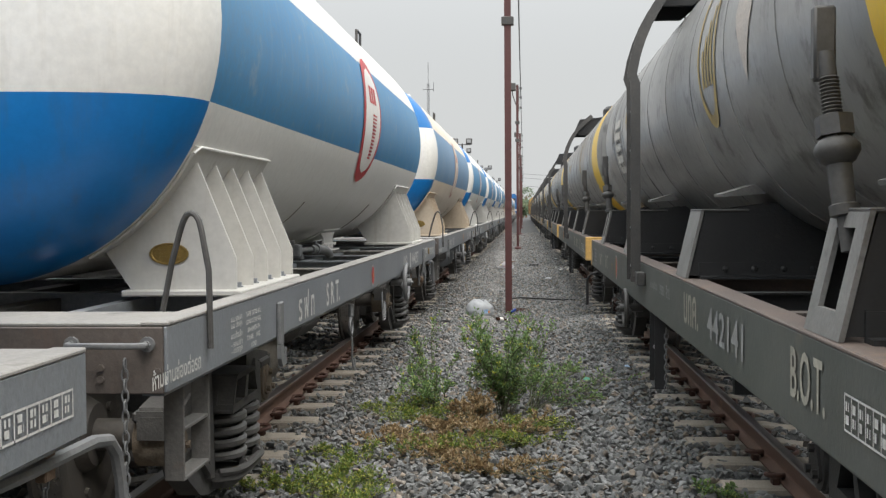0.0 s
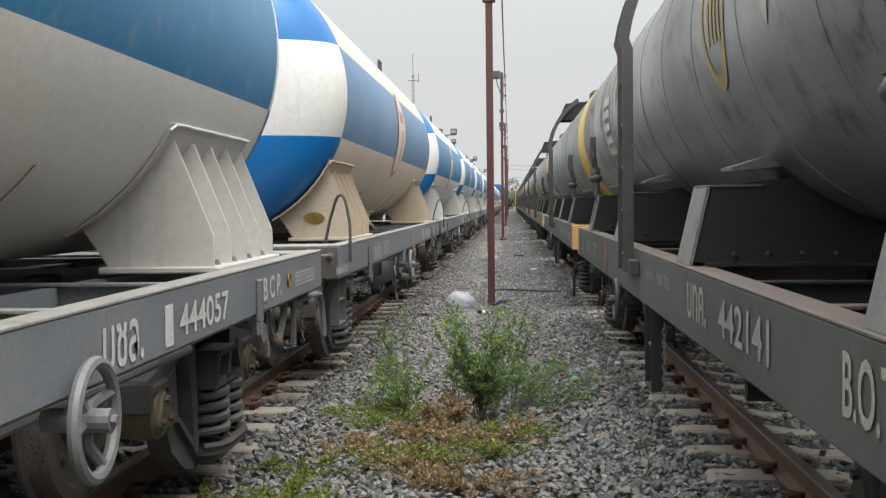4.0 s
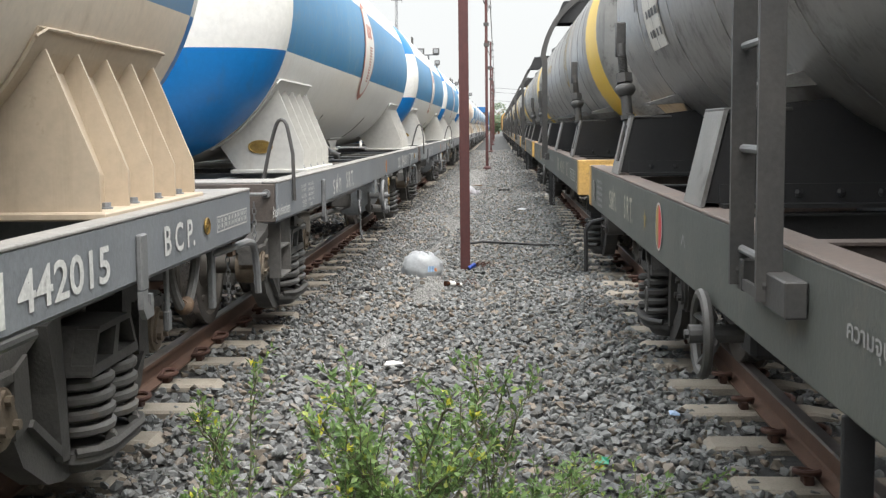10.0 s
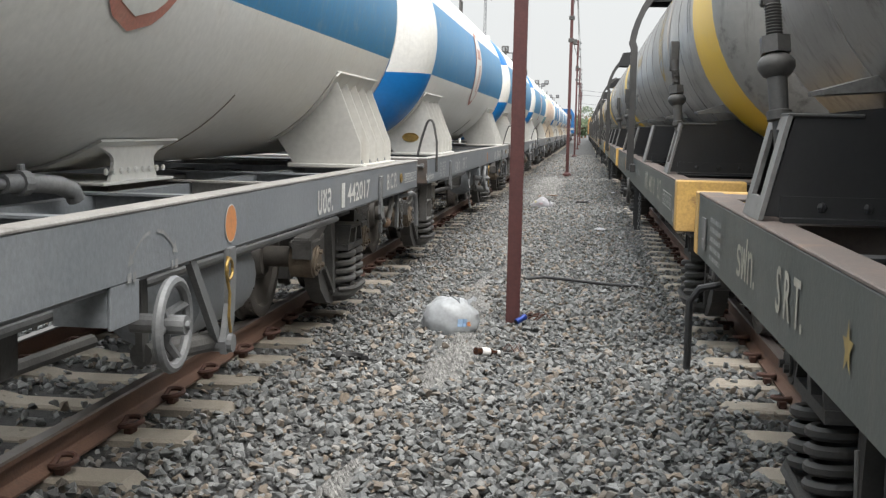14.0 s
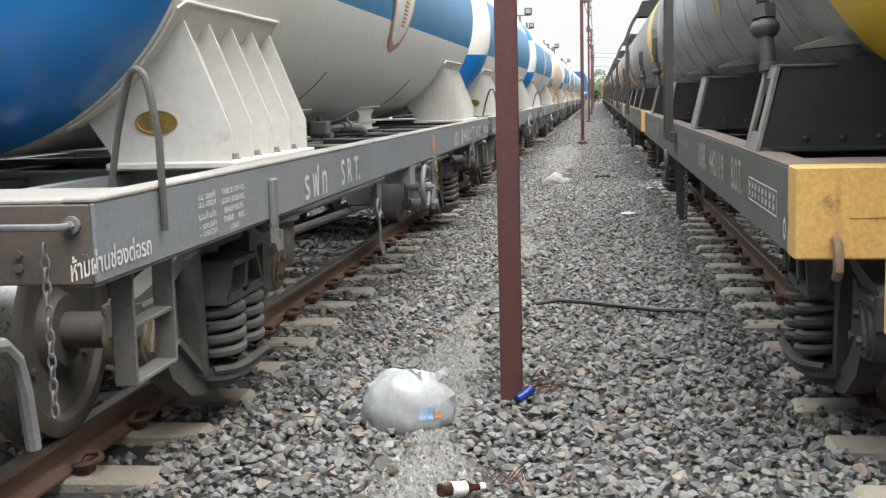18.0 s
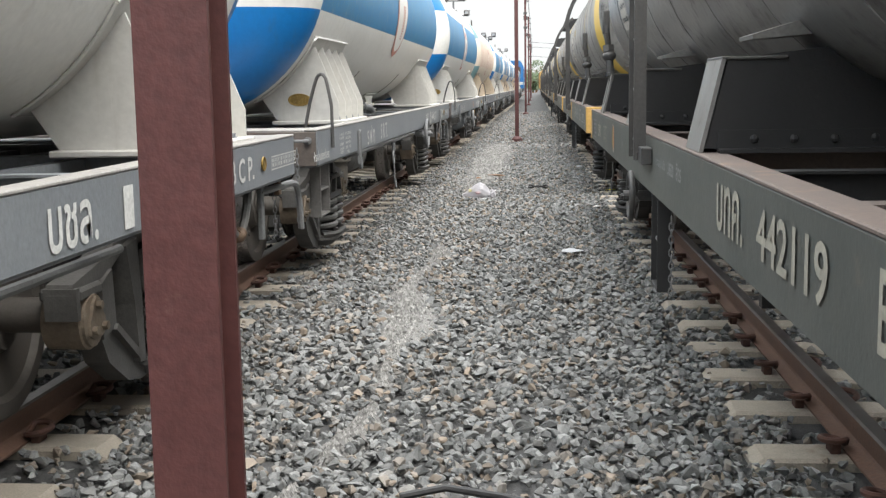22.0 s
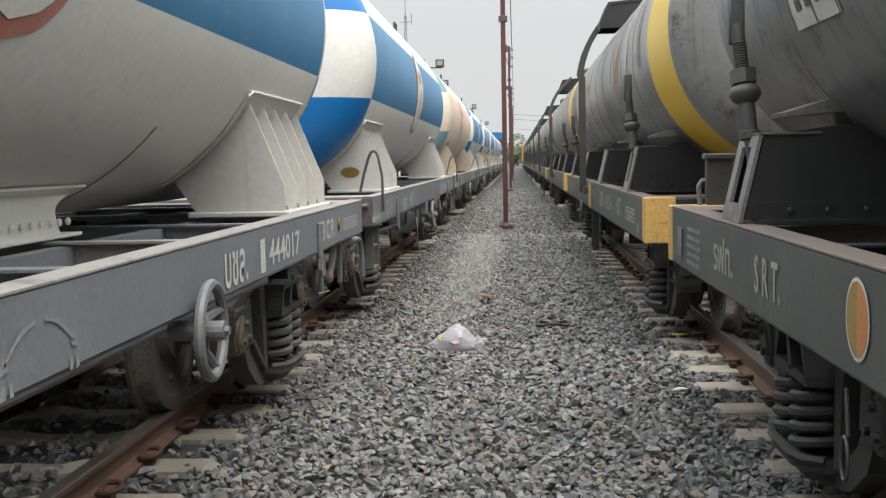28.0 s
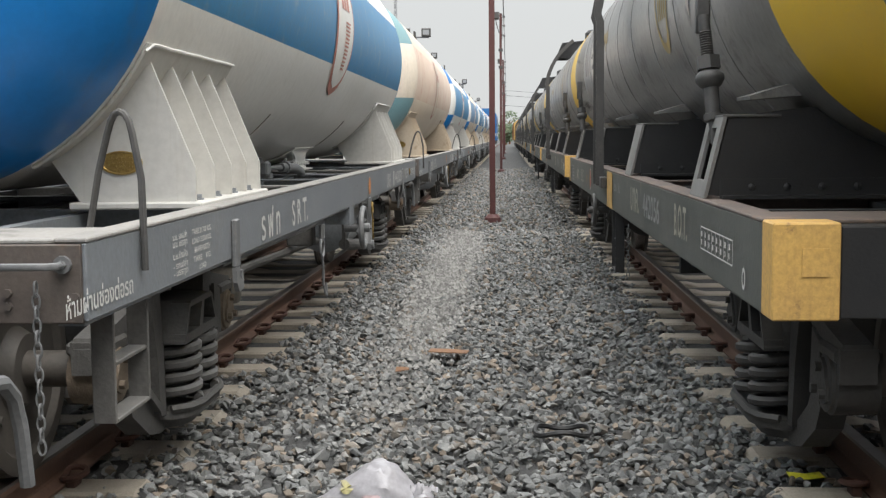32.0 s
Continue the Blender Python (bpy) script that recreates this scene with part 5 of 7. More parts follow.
    part("brake_rigging", Form().cyl((-0.8, 3.4, 0.60), (-0.8, 7.6, 0.60), 0.03, 8).box(-0.88, -0.72, 3.6, 3.66, 0.52, 0.70).box(-0.9, -0.7, 7.3, 7.5, 0.52, 0.74, 0.02), R_DARK, wg)
    bogie(wg, 1.15 - e * 1.3, steel=R_BOGIE, dark=True)
    bogie(wg, L - 2.28, steel=R_BOGIE, dark=True)
    # markings
    X = -(H + 0.0045)
    tx = 0.30 if seed == 1 else 0.0
    fx = 0.13 if seed == 2 else 0.0
    for text, y, z, hh, w in (("B.O.T.", 1.07 + off, 0.208, 0.16, 0.42), ("บทค.", 3.14 + (0.34, -0.22, off)[seed - 1], 0.21, 0.16, 0.50), ("รฟท.", 10.38 + fx, 0.215, 0.155, 0.46), ("S R T.", 9.50 + fx, 0.215, 0.14, 0.42)):
        part("operator_lettering", stencil(Form(), text, y, R_DECK - z, hh, X, -1, w), DULL_LETTER, wg, "worn cream stencilled letters")
    part("running_number", stencil(Form(), number, 2.27 + (0.24, -0.22, off)[seed - 1], R_DECK - 0.205, 0.145, X, -1, 0.88 if seed == 1 else 0.80), FAINT if seed % 2 else DULL_LETTER, wg, "worn stencilled wagon number")
    g = Form()
    a0, a1 = (0.66, 1.38) if seed == 3 else (0.16 - e * 0.6, 0.66 - e * 0.1)
    z0, z1 = R_DECK - 0.20, R_DECK - 0.10
    for a, b, c, d in ((a0, a1, z0, z0 + 0.006), (a0, a1, z1 - 0.006, z1), *[(a0 + (a1 - a0) * i / 8 - 0.003, a0 + (a1 - a0) * i / 8 + 0.003, z0, z1) for i in range(9)]):
        g.add([(X, a, c), (X, b, c), (X, b, d), (X, a, d)], [(0, 1, 2, 3)])
    for i in range(8):
        for dz in (0.02, 0.055):
            bars(g, a0 + (a1 - a0) * (i + 0.85) / 8, z0 + dz, [(0.03, 0.024, 0)], X, -1, rng)
    part("inspection_table", g, LETTER, wg, "white inspection date table")["kind"] = "stuff"
    for text, y, z, hh, w in (("ความจุน้ำมัน", 5.0, 0.145, 0.065, 0.42), ("39500" if seed == 1 else "38500", 4.55, 0.14, 0.06, 0.23), ("ลิตร", 4.25, 0.14, 0.075, 0.17)):
        part("load_notice", stencil(Form(), text, y + tx * 0.55 + off, R_DECK - z, hh, X, -1, w), FAINT, wg, "faded capacity notice")
    dy, dz = (8.53 if seed == 2 else 8.25), R_DECK - 0.14
    g = disc(Form(), X, dy, dz, 0.106, 0.110)
    disc(g, X - 0.001, dy, dz, 0.096, 0.100, 14, 90, 270, 1)
    disc(g, X - 0.001, dy, dz, 0.096, 0.100, 14, -90, 90, 2)
    part("route_disc", g, [LETTER, ORANGE if decals else RED, GOLD], wg, "red and yellow round route disc")
    star = Form()
    pts = [(8.76 + 0.055 * (1 if i % 2 == 0 else 0.4) * math.sin(math.pi * i / 5), R_DECK - 0.15 + 0.066 * (1 if i % 2 == 0 else 0.4) * math.cos(math.pi * i / 5)) for i in range(10)]
    star.add([(X, 8.76, R_DECK - 0.15)] + [(X, a, b) for a, b in pts], [(0, i + 1, (i + 1) % 10 + 1) for i in range(10)])
    if seed != 2:
        part("star_mark", star, GOLD, wg, "faded yellow star")
    g = Form()
    for s in (-1, 1):
        g.add([(X, 7.55 + s * 0.005, R_DECK - 0.11), (X, 7.55 + s * 0.05, R_DECK - 0.155), (X, 7.55 + s * 0.045, R_DECK - 0.164), (X, 7.55, R_DECK - 0.12)], [(0, 1, 2, 3)])
    part("brake_arrow", g, FAINT, wg, "faded brake arrow")
    part("weight_table", bars(Form(), 11.55, R_DECK - 0.09, [(0.40, 0.022, 0.042)] * 5, X, -1, rng), FAINT, wg, "faded weight table")["kind"] = "stuff"
    part("data_plate", Form().box(X - 0.006, X, 11.72, 11.86, R_DECK - 0.24, R_DECK - 0.09, 0.002).box(X - 0.008, X - 0.004, 11.74, 11.84, R_DECK - 0.22, R_DECK - 0.19), R_POST, wg, "small riveted data plate")
    part("end_mark", disc(Form(), X, (0.45 if seed == 3 else 0.22) - e, R_DECK - 0.22, 0.03, 0.04, hole=0.6), LETTER, wg)
    if seed == 3:
        part("paint_patch", Form().box(X - 0.002, X, 5.72, 6.20, R_DECK - 0.297, R_DECK - 0.004, 0.001), YELLOW_END, wg, "chipped yellow paint on the sill")
    if seed == 2:
        post = part("lamp_post_bracket", Form().box(-0.92, -0.77, 12.17, 12.23, R_DECK + 0.012, R_DECK + 0.30, 0.006).box(-0.93, -0.76, 12.15, 12.28, R_DECK + 0.27, R_DECK + 0.302, 0.006), R_STRAP, wg, "black lamp bracket on the deck")
        part("pipe", Form().tube([(-0.95, 12.2, R_DECK), (-0.96, 12.2, R_DECK + 0.12), (-0.94, 12.2, R_DECK + 0.15), (-0.92, 12.2, R_DECK + 0.15)], 0.014, 8), HANDLE, post)
    # decals on the tank
    g = Form()
    tank_oval(g, 3.9, 5, 0.30, 26, 0.004, 0, 0.84)
    for i in range(4):
        tank_patch(g, 3.72 + 0.09 * i, 3.77 + 0.09 * i, -8, 16 - 4 * i, 0.004, 0)
    part("faded_mark", g, GOLD, tank, "worn gold oval mark", True)["kind"] = "stuff"
    g = Form()
    n = 10
    for i in range(n):
        q0, q1 = -1 + 2 * i / n, -1 + 2 * (i + 1) / n
        v = []
        for q in (q0, q1):
            w = 0.19 * (1 - abs(q))
            v += [on_right_tank(2.84 - w, 5 + 18 * q, 0.004), on_right_tank(2.84 + w, 5 + 18 * q, 0.004)]
        g.add(v, [(0, 1, 3, 2)])
    part("warning_diamond", g, PALE, tank, "faded pink hazard diamond", True)
    g = tank_patch(Form(), 9.5, 10.12, -24, 8, 0.004, 0)
    part("notice_panel", g, NOTICE, tank, "pale peeling notice panel", True)
    g = Form()
    for a in (-20, -13, -6, 1):
        for i in range(4):
            tank_patch(g, 9.55 + 0.13 * i, 9.55 + 0.13 * i + rng.uniform(0.05, 0.1), a, a + 2.6, 0.007)
    for u in (9.51, 9.80, 10.10):
        tank_patch(g, u, u + 0.012, -24, 8, 0.007)
    part("notice_writing", g, R_STRAP, tank, "dark marks of faded writing", True)["kind"] = "stuff"
    g = Form()
    for i in range(6):
        tank_patch(g, 7.9 + 0.17 * i, 7.9 + 0.17 * i + 0.11, 2, 9, 0.004)
        if i % 2:
            tank_patch(g, 7.9 + 0.17 * i, 7.9 + 0.17 * i + 0.04, -2, 2, 0.004)
    part("faded_lettering", g, GOLD, tank, "peeling yellow letters", True)["kind"] = "stuff"
    return wg


# ---- the place ----
def strip(name, xs, ys, heights, mat, label, smooth=False):
    g = Form()
    for i, y in enumerate(ys):
        for j, x in enumerate(xs):
            g.v.append((x, y, heights(x, y)))
    w = len(xs)
    for i in range(len(ys) - 1):
        for j in range(w - 1):
            g.f.append((i * w + j, i * w + j + 1, (i + 1) * w + j + 1, (i + 1) * w + j))
            g.m.append(0)
    ob = new(name, g.mesh(name, [mat], smooth))
    return tagged(ob, label, "ground", "", "structure")


def bed(x, y):
    """The height of the ballast between and under the tracks: a slight hollow along the middle."""
    d = min(abs(x - LEFT), abs(x - RIGHT))
    h = -0.035 - 0.05 * max(0.0, min(1.0, (d - 1.1) / 0.8))
    if abs(x) > 4.2:
        h = -0.10 - 0.05 * min(2.0, abs(x) - 4.2)
    return h + 0.018 * noise.noise((x * 1.3, y * 1.3, 0.5))


# sheet under the loose stones, coloured dark for the shaded gaps
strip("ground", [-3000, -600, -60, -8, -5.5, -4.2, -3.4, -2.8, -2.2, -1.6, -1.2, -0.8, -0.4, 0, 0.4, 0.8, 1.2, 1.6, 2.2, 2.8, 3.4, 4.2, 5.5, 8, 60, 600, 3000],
               [-3000, -300, -20] + [-8 + 0.6 * i for i in range(130)] + [75, 90, 120, 160, 220, 300, 600, 3000], bed, SHADED_GRAVEL, "grey gravel ground of a railway yard, darkened for shade between stones")


def rail_profile():
    r = [(-0.062, 0), (-0.062, 0.010), (-0.014, 0.026), (-0.009, 0.035), (-0.009, 0.098), (-0.031, 0.108), (-0.032, 0.128), (-0.026, 0.137)]
    return r + [(-x, z) for x, z in reversed(r)]


for tx, side in ((LEFT, "left"), (RIGHT, "right")):
    for s in (-1, 1):
        g = Form()
        prof = rail_profile()
        n = len(prof)
        ys = [-30.0, 330.0]
        for y in ys:
            g.v.extend((tx + s * 0.5335 + u, y, RAIL_TOP - 0.137 + v) for u, v in prof)
        g.f.extend((j, (j + 1) % n, n + (j + 1) % n, n + j) for j in range(n))
        g.m.extend(1 if j in (6, 7, 8) else 0 for j in range(n))
        g.f += [tuple(range(n)), tuple(range(2 * n - 1, n - 1, -1))]
        g.m += [0, 0]
        tagged(new("rail", g.mesh("rail", [RAIL, RAIL_HEAD])), "rusty brown steel rail on concrete sleepers", "rail", "rails", "structure")


def sleeper_mesh():
    g = Form()
    a, b = 0.125, 0.105
    sec = [(-0.94, 0.0), (-0.90, 0.03), (-0.30, 0.028), (-0.18, 0.005), (0.18, 0.005), (0.30, 0.028), (0.90, 0.03), (0.94, 0.0)]
    v, n = [], len(sec)
    for x, z in sec:
        v += [(x, -a, -0.17), (x, -b, z - 0.012), (x, -b + 0.018, z), (x, b - 0.018, z), (x, b, z - 0.012), (x, a, -0.17)]
    f = []
    for i in range(n - 1):
        f += [(i * 6 + j, i * 6 + j + 1, i * 6 + 7 + j, i * 6 + 6 + j) for j in range(5)]
    f += [tuple(range(6)), tuple(range(n * 6 - 1, n * 6 - 7, -1))]
    return g.add(v, f).mesh("sleeper", [CONCRETE])


def clip_mesh():
    """A bent spring clip beside a rail foot, with its shoulder."""
    path = []
    for i in range(15):
        a = radians(-150 + 290 * i / 14)
        path.append((0.098 + 0.047 * math.cos(a), 0.004 + 0.056 * math.sin(a), 0.046 + 0.016 * math.sin(a * 0.5 + 0.6)))
    path.append((0.056, 0.012, 0.042))
    path.append((0.052, -0.02, 0.030))
    g = Form().tube(path, 0.0125, 7)
    g.box(0.075, 0.115, -0.04, 0.035, 0.0, 0.04, 0.006)
    return g.mesh("clip", [CLIP], True)


SLEEPER_MESH, CLIP_MESH = sleeper_mesh(), clip_mesh()
FLIP = Matrix.Rotation(math.pi, 4, "Z")


def track_bed(tx, inner, start):
    """Sleepers with their clips: the near ones singly, those behind joined."""
    far, far_clip = Form(), Form()
    root = thing("track", "concrete sleepers of a railway track in grey ballast", "track", "", pose(tx, 0, 0), kind="structure")
    rng = random.Random(int(tx * 100) + 400)
    sv, sf = [tuple(v.co) for v in SLEEPER_MESH.vertices], [tuple(p.vertices) for p in SLEEPER_MESH.polygons]
    for i in range(230):
        y = start + SLEEPER * i + rng.uniform(-0.02, 0.02)
        if 1.5 < y < 46:
            sl = new("sleeper", SLEEPER_MESH)
            sl.parent = root
            sl.matrix_basis = pose(rng.uniform(-0.02, 0.02), y, -0.022 + rng.uniform(-0.006, 0.004), 0, 0, rng.uniform(-0.8, 0.8))
            ends = [inner * 0.5335] if y > 30 else [inner * 0.5335, -inner * 0.5335]
            for rx in ends:
                for s in (1, -1):
                    if y > 22 and s != inner:
                        continue
                    c = new("clip", CLIP_MESH)
                    c.parent = sl
                    c.matrix_basis = Matrix.Translation((rx, 0, 0.026)) @ (Matrix() if s > 0 else FLIP)
        else:
            far.add([(x, y + b, z - 0.022) for x, b, z in sv], sf)
    part("far_sleepers", far, CONCRETE, root)["kind"] = "stuff"


track_bed(LEFT, 1, -5.85)
track_bed(RIGHT, -1, -5.9)


def streak_mid(y):
    """The middle of the trail of fine gravel along the gangway."""
    return -0.50 - 0.07 * np.sin(y * 1.1 - 0.6) - 0.03 * np.sin(y * 2.9)


def streak_half(y):
    """Its half width: a few patches with bare stones between them."""
    w = -0.03 + 0.02 * np.sin(y * 6.1) + 0.015 * np.sin(y * 11.3 + 0.7)
    for mid, reach, wide in ((13.6, 0.5, 0.06), (16.2, 0.9, 0.18), (18.3, 1.4, 0.22), (20.9, 0.6, 0.07), (23.3, 1.2, 0.21), (26.0, 0.9, 0.10)):
        w = w + wide * np.exp(-((y - mid) / reach) ** 2)
    return np.where((y > 8.6) & (y < 30), np.clip(w, 0.0, 0.2), 0.0)


def fine_trail():
    """Fine pale chippings filling the gaps between the stones."""
    rs = np.random.RandomState(77)
    g = Form()
    ys = np.arange(8.7, 29.9, 0.09)
    for i, y in enumerate(ys):
        m, h = float(streak_mid(y)), float(streak_half(y)) * 1.25 + 0.01
        for u in (-1, -0.6, -0.2, 0.2, 0.6, 1):
            g.v.append((m + u * h + rs.uniform(-0.012, 0.012), y, bed(m, y) + ((0.047 if h > 0.03 else 0.0) - 0.003 - 0.05 * abs(u) ** 2) + rs.uniform(-0.004, 0.004)))
    for i in range(len(ys) - 1):
        for j in range(5):
            g.f.append((i * 6 + j, i * 6 + j + 1, i * 6 + 7 + j, i * 6 + 6 + j))
            g.m.append(0)
    g.m = [1] * len(g.f)
    for _ in range(30000):
        y = rs.uniform(8.8, 30)
        h = float(streak_half(y))
        if h < 0.02:
            continue
        x = float(streak_mid(y)) + rs.normal() * h * 1.05
        z = bed(x, y) + 0.048 - 0.05 * min(1.0, ((x - float(streak_mid(y))) / (h * 1.25)) ** 2)
        r = rs.uniform(0.005, 0.014)
        p = rs.uniform(-0.4, 0.4, (4, 3)) * r
        g.add([(x - r + p[0][0], y + p[0][1], z - 0.006), (x + r + p[1][0], y - r, z - 0.006), (x + p[2][0], y + r + p[2][1], z - 0.006), (x + p[3][0], y + p[3][1], z + r)], [(0, 1, 3), (1, 2, 3), (2, 0, 3)])
    for _ in range(9000):                    # further on only a thin sprinkle lies on the stones
        y = 31.5 + 13 * rs.beta(2.4, 1.6)
        x = -0.55 + rs.normal() * 0.14
        r, z = rs.uniform(0.010, 0.024), bed(x, y) + rs.uniform(0.03, 0.07)
        g.add([(x - r, y, z - 0.008), (x + r, y - r, z - 0.008), (x + r * 0.2, y + r, z - 0.008), (x, y, z + r * 0.7)], [(0, 1, 3), (1, 2, 3), (2, 0, 3)])
    tagged(new("fine_gravel", g.mesh("fine_gravel", [FINE, DUST])), "trail of pale fine gravel along the ballast", "gravel", "", "stuff")


fine_trail()


def stones(name, regions, seed, label):
    """Broken ballast: angular stones, each a squashed and skewed block, thrown on the bed."""
    rs = np.random.RandomState(seed)
    temp, hulls = [], []
    while len(temp) < 20:
        p = rs.normal(size=(10, 3))
        p /= np.linalg.norm(p, axis=1)[:, None]
        p *= rs.uniform(0.9, 1.0, 3)
        bm = bmesh.new()
        vs = [bm.verts.new(q) for q in p]
        bmesh.ops.convex_hull(bm, input=vs)
        bm.verts.index_update()
        tris = [[v.index for v in f.verts] for f in bm.faces]
        if len(bm.verts) == 10 and len(tris) == 16:
            temp.append(np.array([v.co for v in bm.verts]) * 0.86)
            hulls.append(tris)
        bm.free()
    temp, hulls = np.array(temp), np.array(hulls)
    V, F, base = [], [], 0
    for x0, x1, y0, y1, density, lo, hi, lift in regions:
        n = int((x1 - x0) * (y1 - y0) * density)
        xy = np.stack([rs.uniform(x0, x1, n), rs.uniform(y0, y1, n)], 1)
        keep = np.ones(n, bool)
        for tx in (LEFT, RIGHT):
            for s in (-1, 1):
                keep &= np.abs(xy[:, 0] - tx - s * 0.5335) > 0.085
        for tx, start in ((LEFT, -5.85), (RIGHT, -5.9)):
            on = (np.abs(xy[:, 0] - tx) < 0.93) & (np.abs((xy[:, 1] - start + SLEEPER / 2) % SLEEPER - SLEEPER / 2) < 0.125)
            keep &= ~(on & (rs.rand(n) > np.clip((np.abs(xy[:, 0] - tx) - 0.70) * 0.9, 0.05, 0.3)))
        keep &= ~((np.abs(xy[:, 0] - streak_mid(xy[:, 1])) < streak_half(xy[:, 1]) * rs.uniform(0.4, 1.1, n)) & (rs.rand(n) > 0.16))
        xy = xy[keep]
        n = len(xy)
        size = rs.uniform(lo, hi, n) * rs.choice([0.7, 1.0, 1.0, 1.25], n) / 2
        kind = rs.randint(0, 20, n)
        p = temp[kind] * size[:, None, None] * np.stack([rs.uniform(0.8, 1.35, n), rs.uniform(0.7, 1.1, n), rs.uniform(0.55, 0.95, n)], 1)[:, None, :]
        a, b = rs.uniform(0, 2 * np.pi, n), rs.uniform(-0.8, 0.8, n)
        ca, sa, cb, sb = np.cos(a)[:, None], np.sin(a)[:, None], np.cos(b)[:, None], np.sin(b)[:, None]
        q = p.copy()
        q[:, :, 1] = p[:, :, 1] * cb - p[:, :, 2] * sb
        q[:, :, 2] = p[:, :, 1] * sb + p[:, :, 2] * cb
        r = q.copy()
        r[:, :, 0] = q[:, :, 0] * ca - q[:, :, 1] * sa
        r[:, :, 1] = q[:, :, 0] * sa + q[:, :, 1] * ca
        d = np.minimum(np.abs(xy[:, 0] - LEFT), np.abs(xy[:, 0] - RIGHT))
        z = -0.035 - 0.05 * np.clip((d - 1.1) / 0.8, 0, 1) + rs.uniform(0.0, 0.045, n) + lift
        r[:, :, 0] += xy[:, :1]
        r[:, :, 1] += xy[:, 1:]
        r[:, :, 2] += z[:, None]
        V.append(r.reshape(-1, 3))
        F.append((hulls[kind] + base + (np.arange(n) * 10)[:, None, None]).reshape(-1, 3))
        base += n * 10
    V, F = np.concatenate(V), np.concatenate(F)
    me = bpy.data.meshes.new(name)
    me.vertices.add(len(V))
    me.vertices.foreach_set("co", V.ravel())
    me.loops.add(F.size)
    me.loops.foreach_set("vertex_index", F.ravel())
    me.polygons.add(len(F))
    me.polygons.foreach_set("loop_start", np.arange(0, F.size, 3))
    me.update(calc_edges=True)
    me.shade_flat()
    me.materials.append(STONE)
    return tagged(new(name, me), label, "ballast", "", "stuff")


stones("ballast", [(-1.45, 1.25, 2.0, 28.0, 920, 0.036, 0.074, 0.0), (-1.45, 1.25, 28.0, 42.0, 700, 0.042, 0.078, 0.0), (-1.45, 1.25, 42.0, 80.0, 220, 0.06, 0.10, 0.0),
                   (-3.4, -1.45, 3.0, 34.0, 300, 0.05, 0.08, 0.0), (1.25, 3.2, 3.0, 34.0, 300, 0.05, 0.08, 0.0)], 5, "grey broken-stone ballast between the tracks")


# ---- the trains ----
SMALL = ("bolt", "rivet_row", "weld_seam", "uncoupling_chain", "safety_chain", "brake_beam", "hub", "coil_spring", "cross_member", "rung",
         "inspection_table", "load_table", "lashing_ring", "battery_box", "truss_rod", "bolster", "tow_hook", "lamp_socket",
         "weight_table", "data_plate", "end_mark", "bracket", "centre_sill", "outlet_valve", "inner_stringer", "bottom_flange")


def slim(ob):
    """Drops the small parts of a wagon that stays far off."""
    for o in list(ob.children_recursive):
        if o.name.split(".")[0] in SMALL:
            for c in list(o.children):
                bpy.data.objects.remove(c)
            bpy.data.objects.remove(o)


LEFT_KINDS = [  # stained, number, brake wheel amidships, disc
    (False, "444057", False, "red"), (True, "442015", True, "halves"), (False, "442017", True, "orange", 0.5),
    (False, "442012", True, "orange"), (False, "444017", False, ""), (False, "442031", True, "orange")]
left_train, masters = [], {}
for i in range(-1, 13):
    stained, number, mid, kind, *longer = LEFT_KINDS[i % 6] if i >= 0 else (False, "442026", True, "orange")
    start = L_FIRST + L_PITCH * i + (0.5 if i > 2 else -0.04 if i == 0 else 0.0)
    if i == 6:
        wg, wheels = left_wagon(2, "442022", True, "orange", 26)
        wg.matrix_basis = pose(TRAIN_X, start, 0)
        slim(wg)
        wheels = []
    elif i > 6:
        # these far wagons take the stained paint to imitate the paling by haze
        stained = i in (8, 10, 11)
        key = masters["stained" if stained else "plain"]
        wg = copy_thing(key[0], pose(TRAIN_X, start, 0))
        wheels = []
        slim(wg)
    else:
        wg, wheels = left_wagon(stained, number, mid, kind, 20 + i, *longer)
        wg.matrix_basis = pose(TRAIN_X, start, 0)
        masters["stained" if stained else "plain"] = (wg, wheels)
    left_train.append((wg, wheels, start))

RIGHT_KINDS = [("442141", 1, False), ("442119", 2, True, 0.63), ("442056", 3, False)]
right_masters = []
for i in range(-1, 12):
    y = R_FIRST + R_PITCH * i + (0.63 if i > 0 else 0.0)
    if 0 <= i < 3:
        wg = right_wagon(*RIGHT_KINDS[i])
        wg.matrix_basis = pose(RIGHT, y, 0)
        right_masters.append(wg)
    elif i > 0:
        far = copy_thing(right_masters[0 if i % 2 else 2], pose(RIGHT, y, 0))
        if i > 4:
            slim(far)
copy_thing(right_masters[0], pose(RIGHT, R_FIRST - R_PITCH, 0))


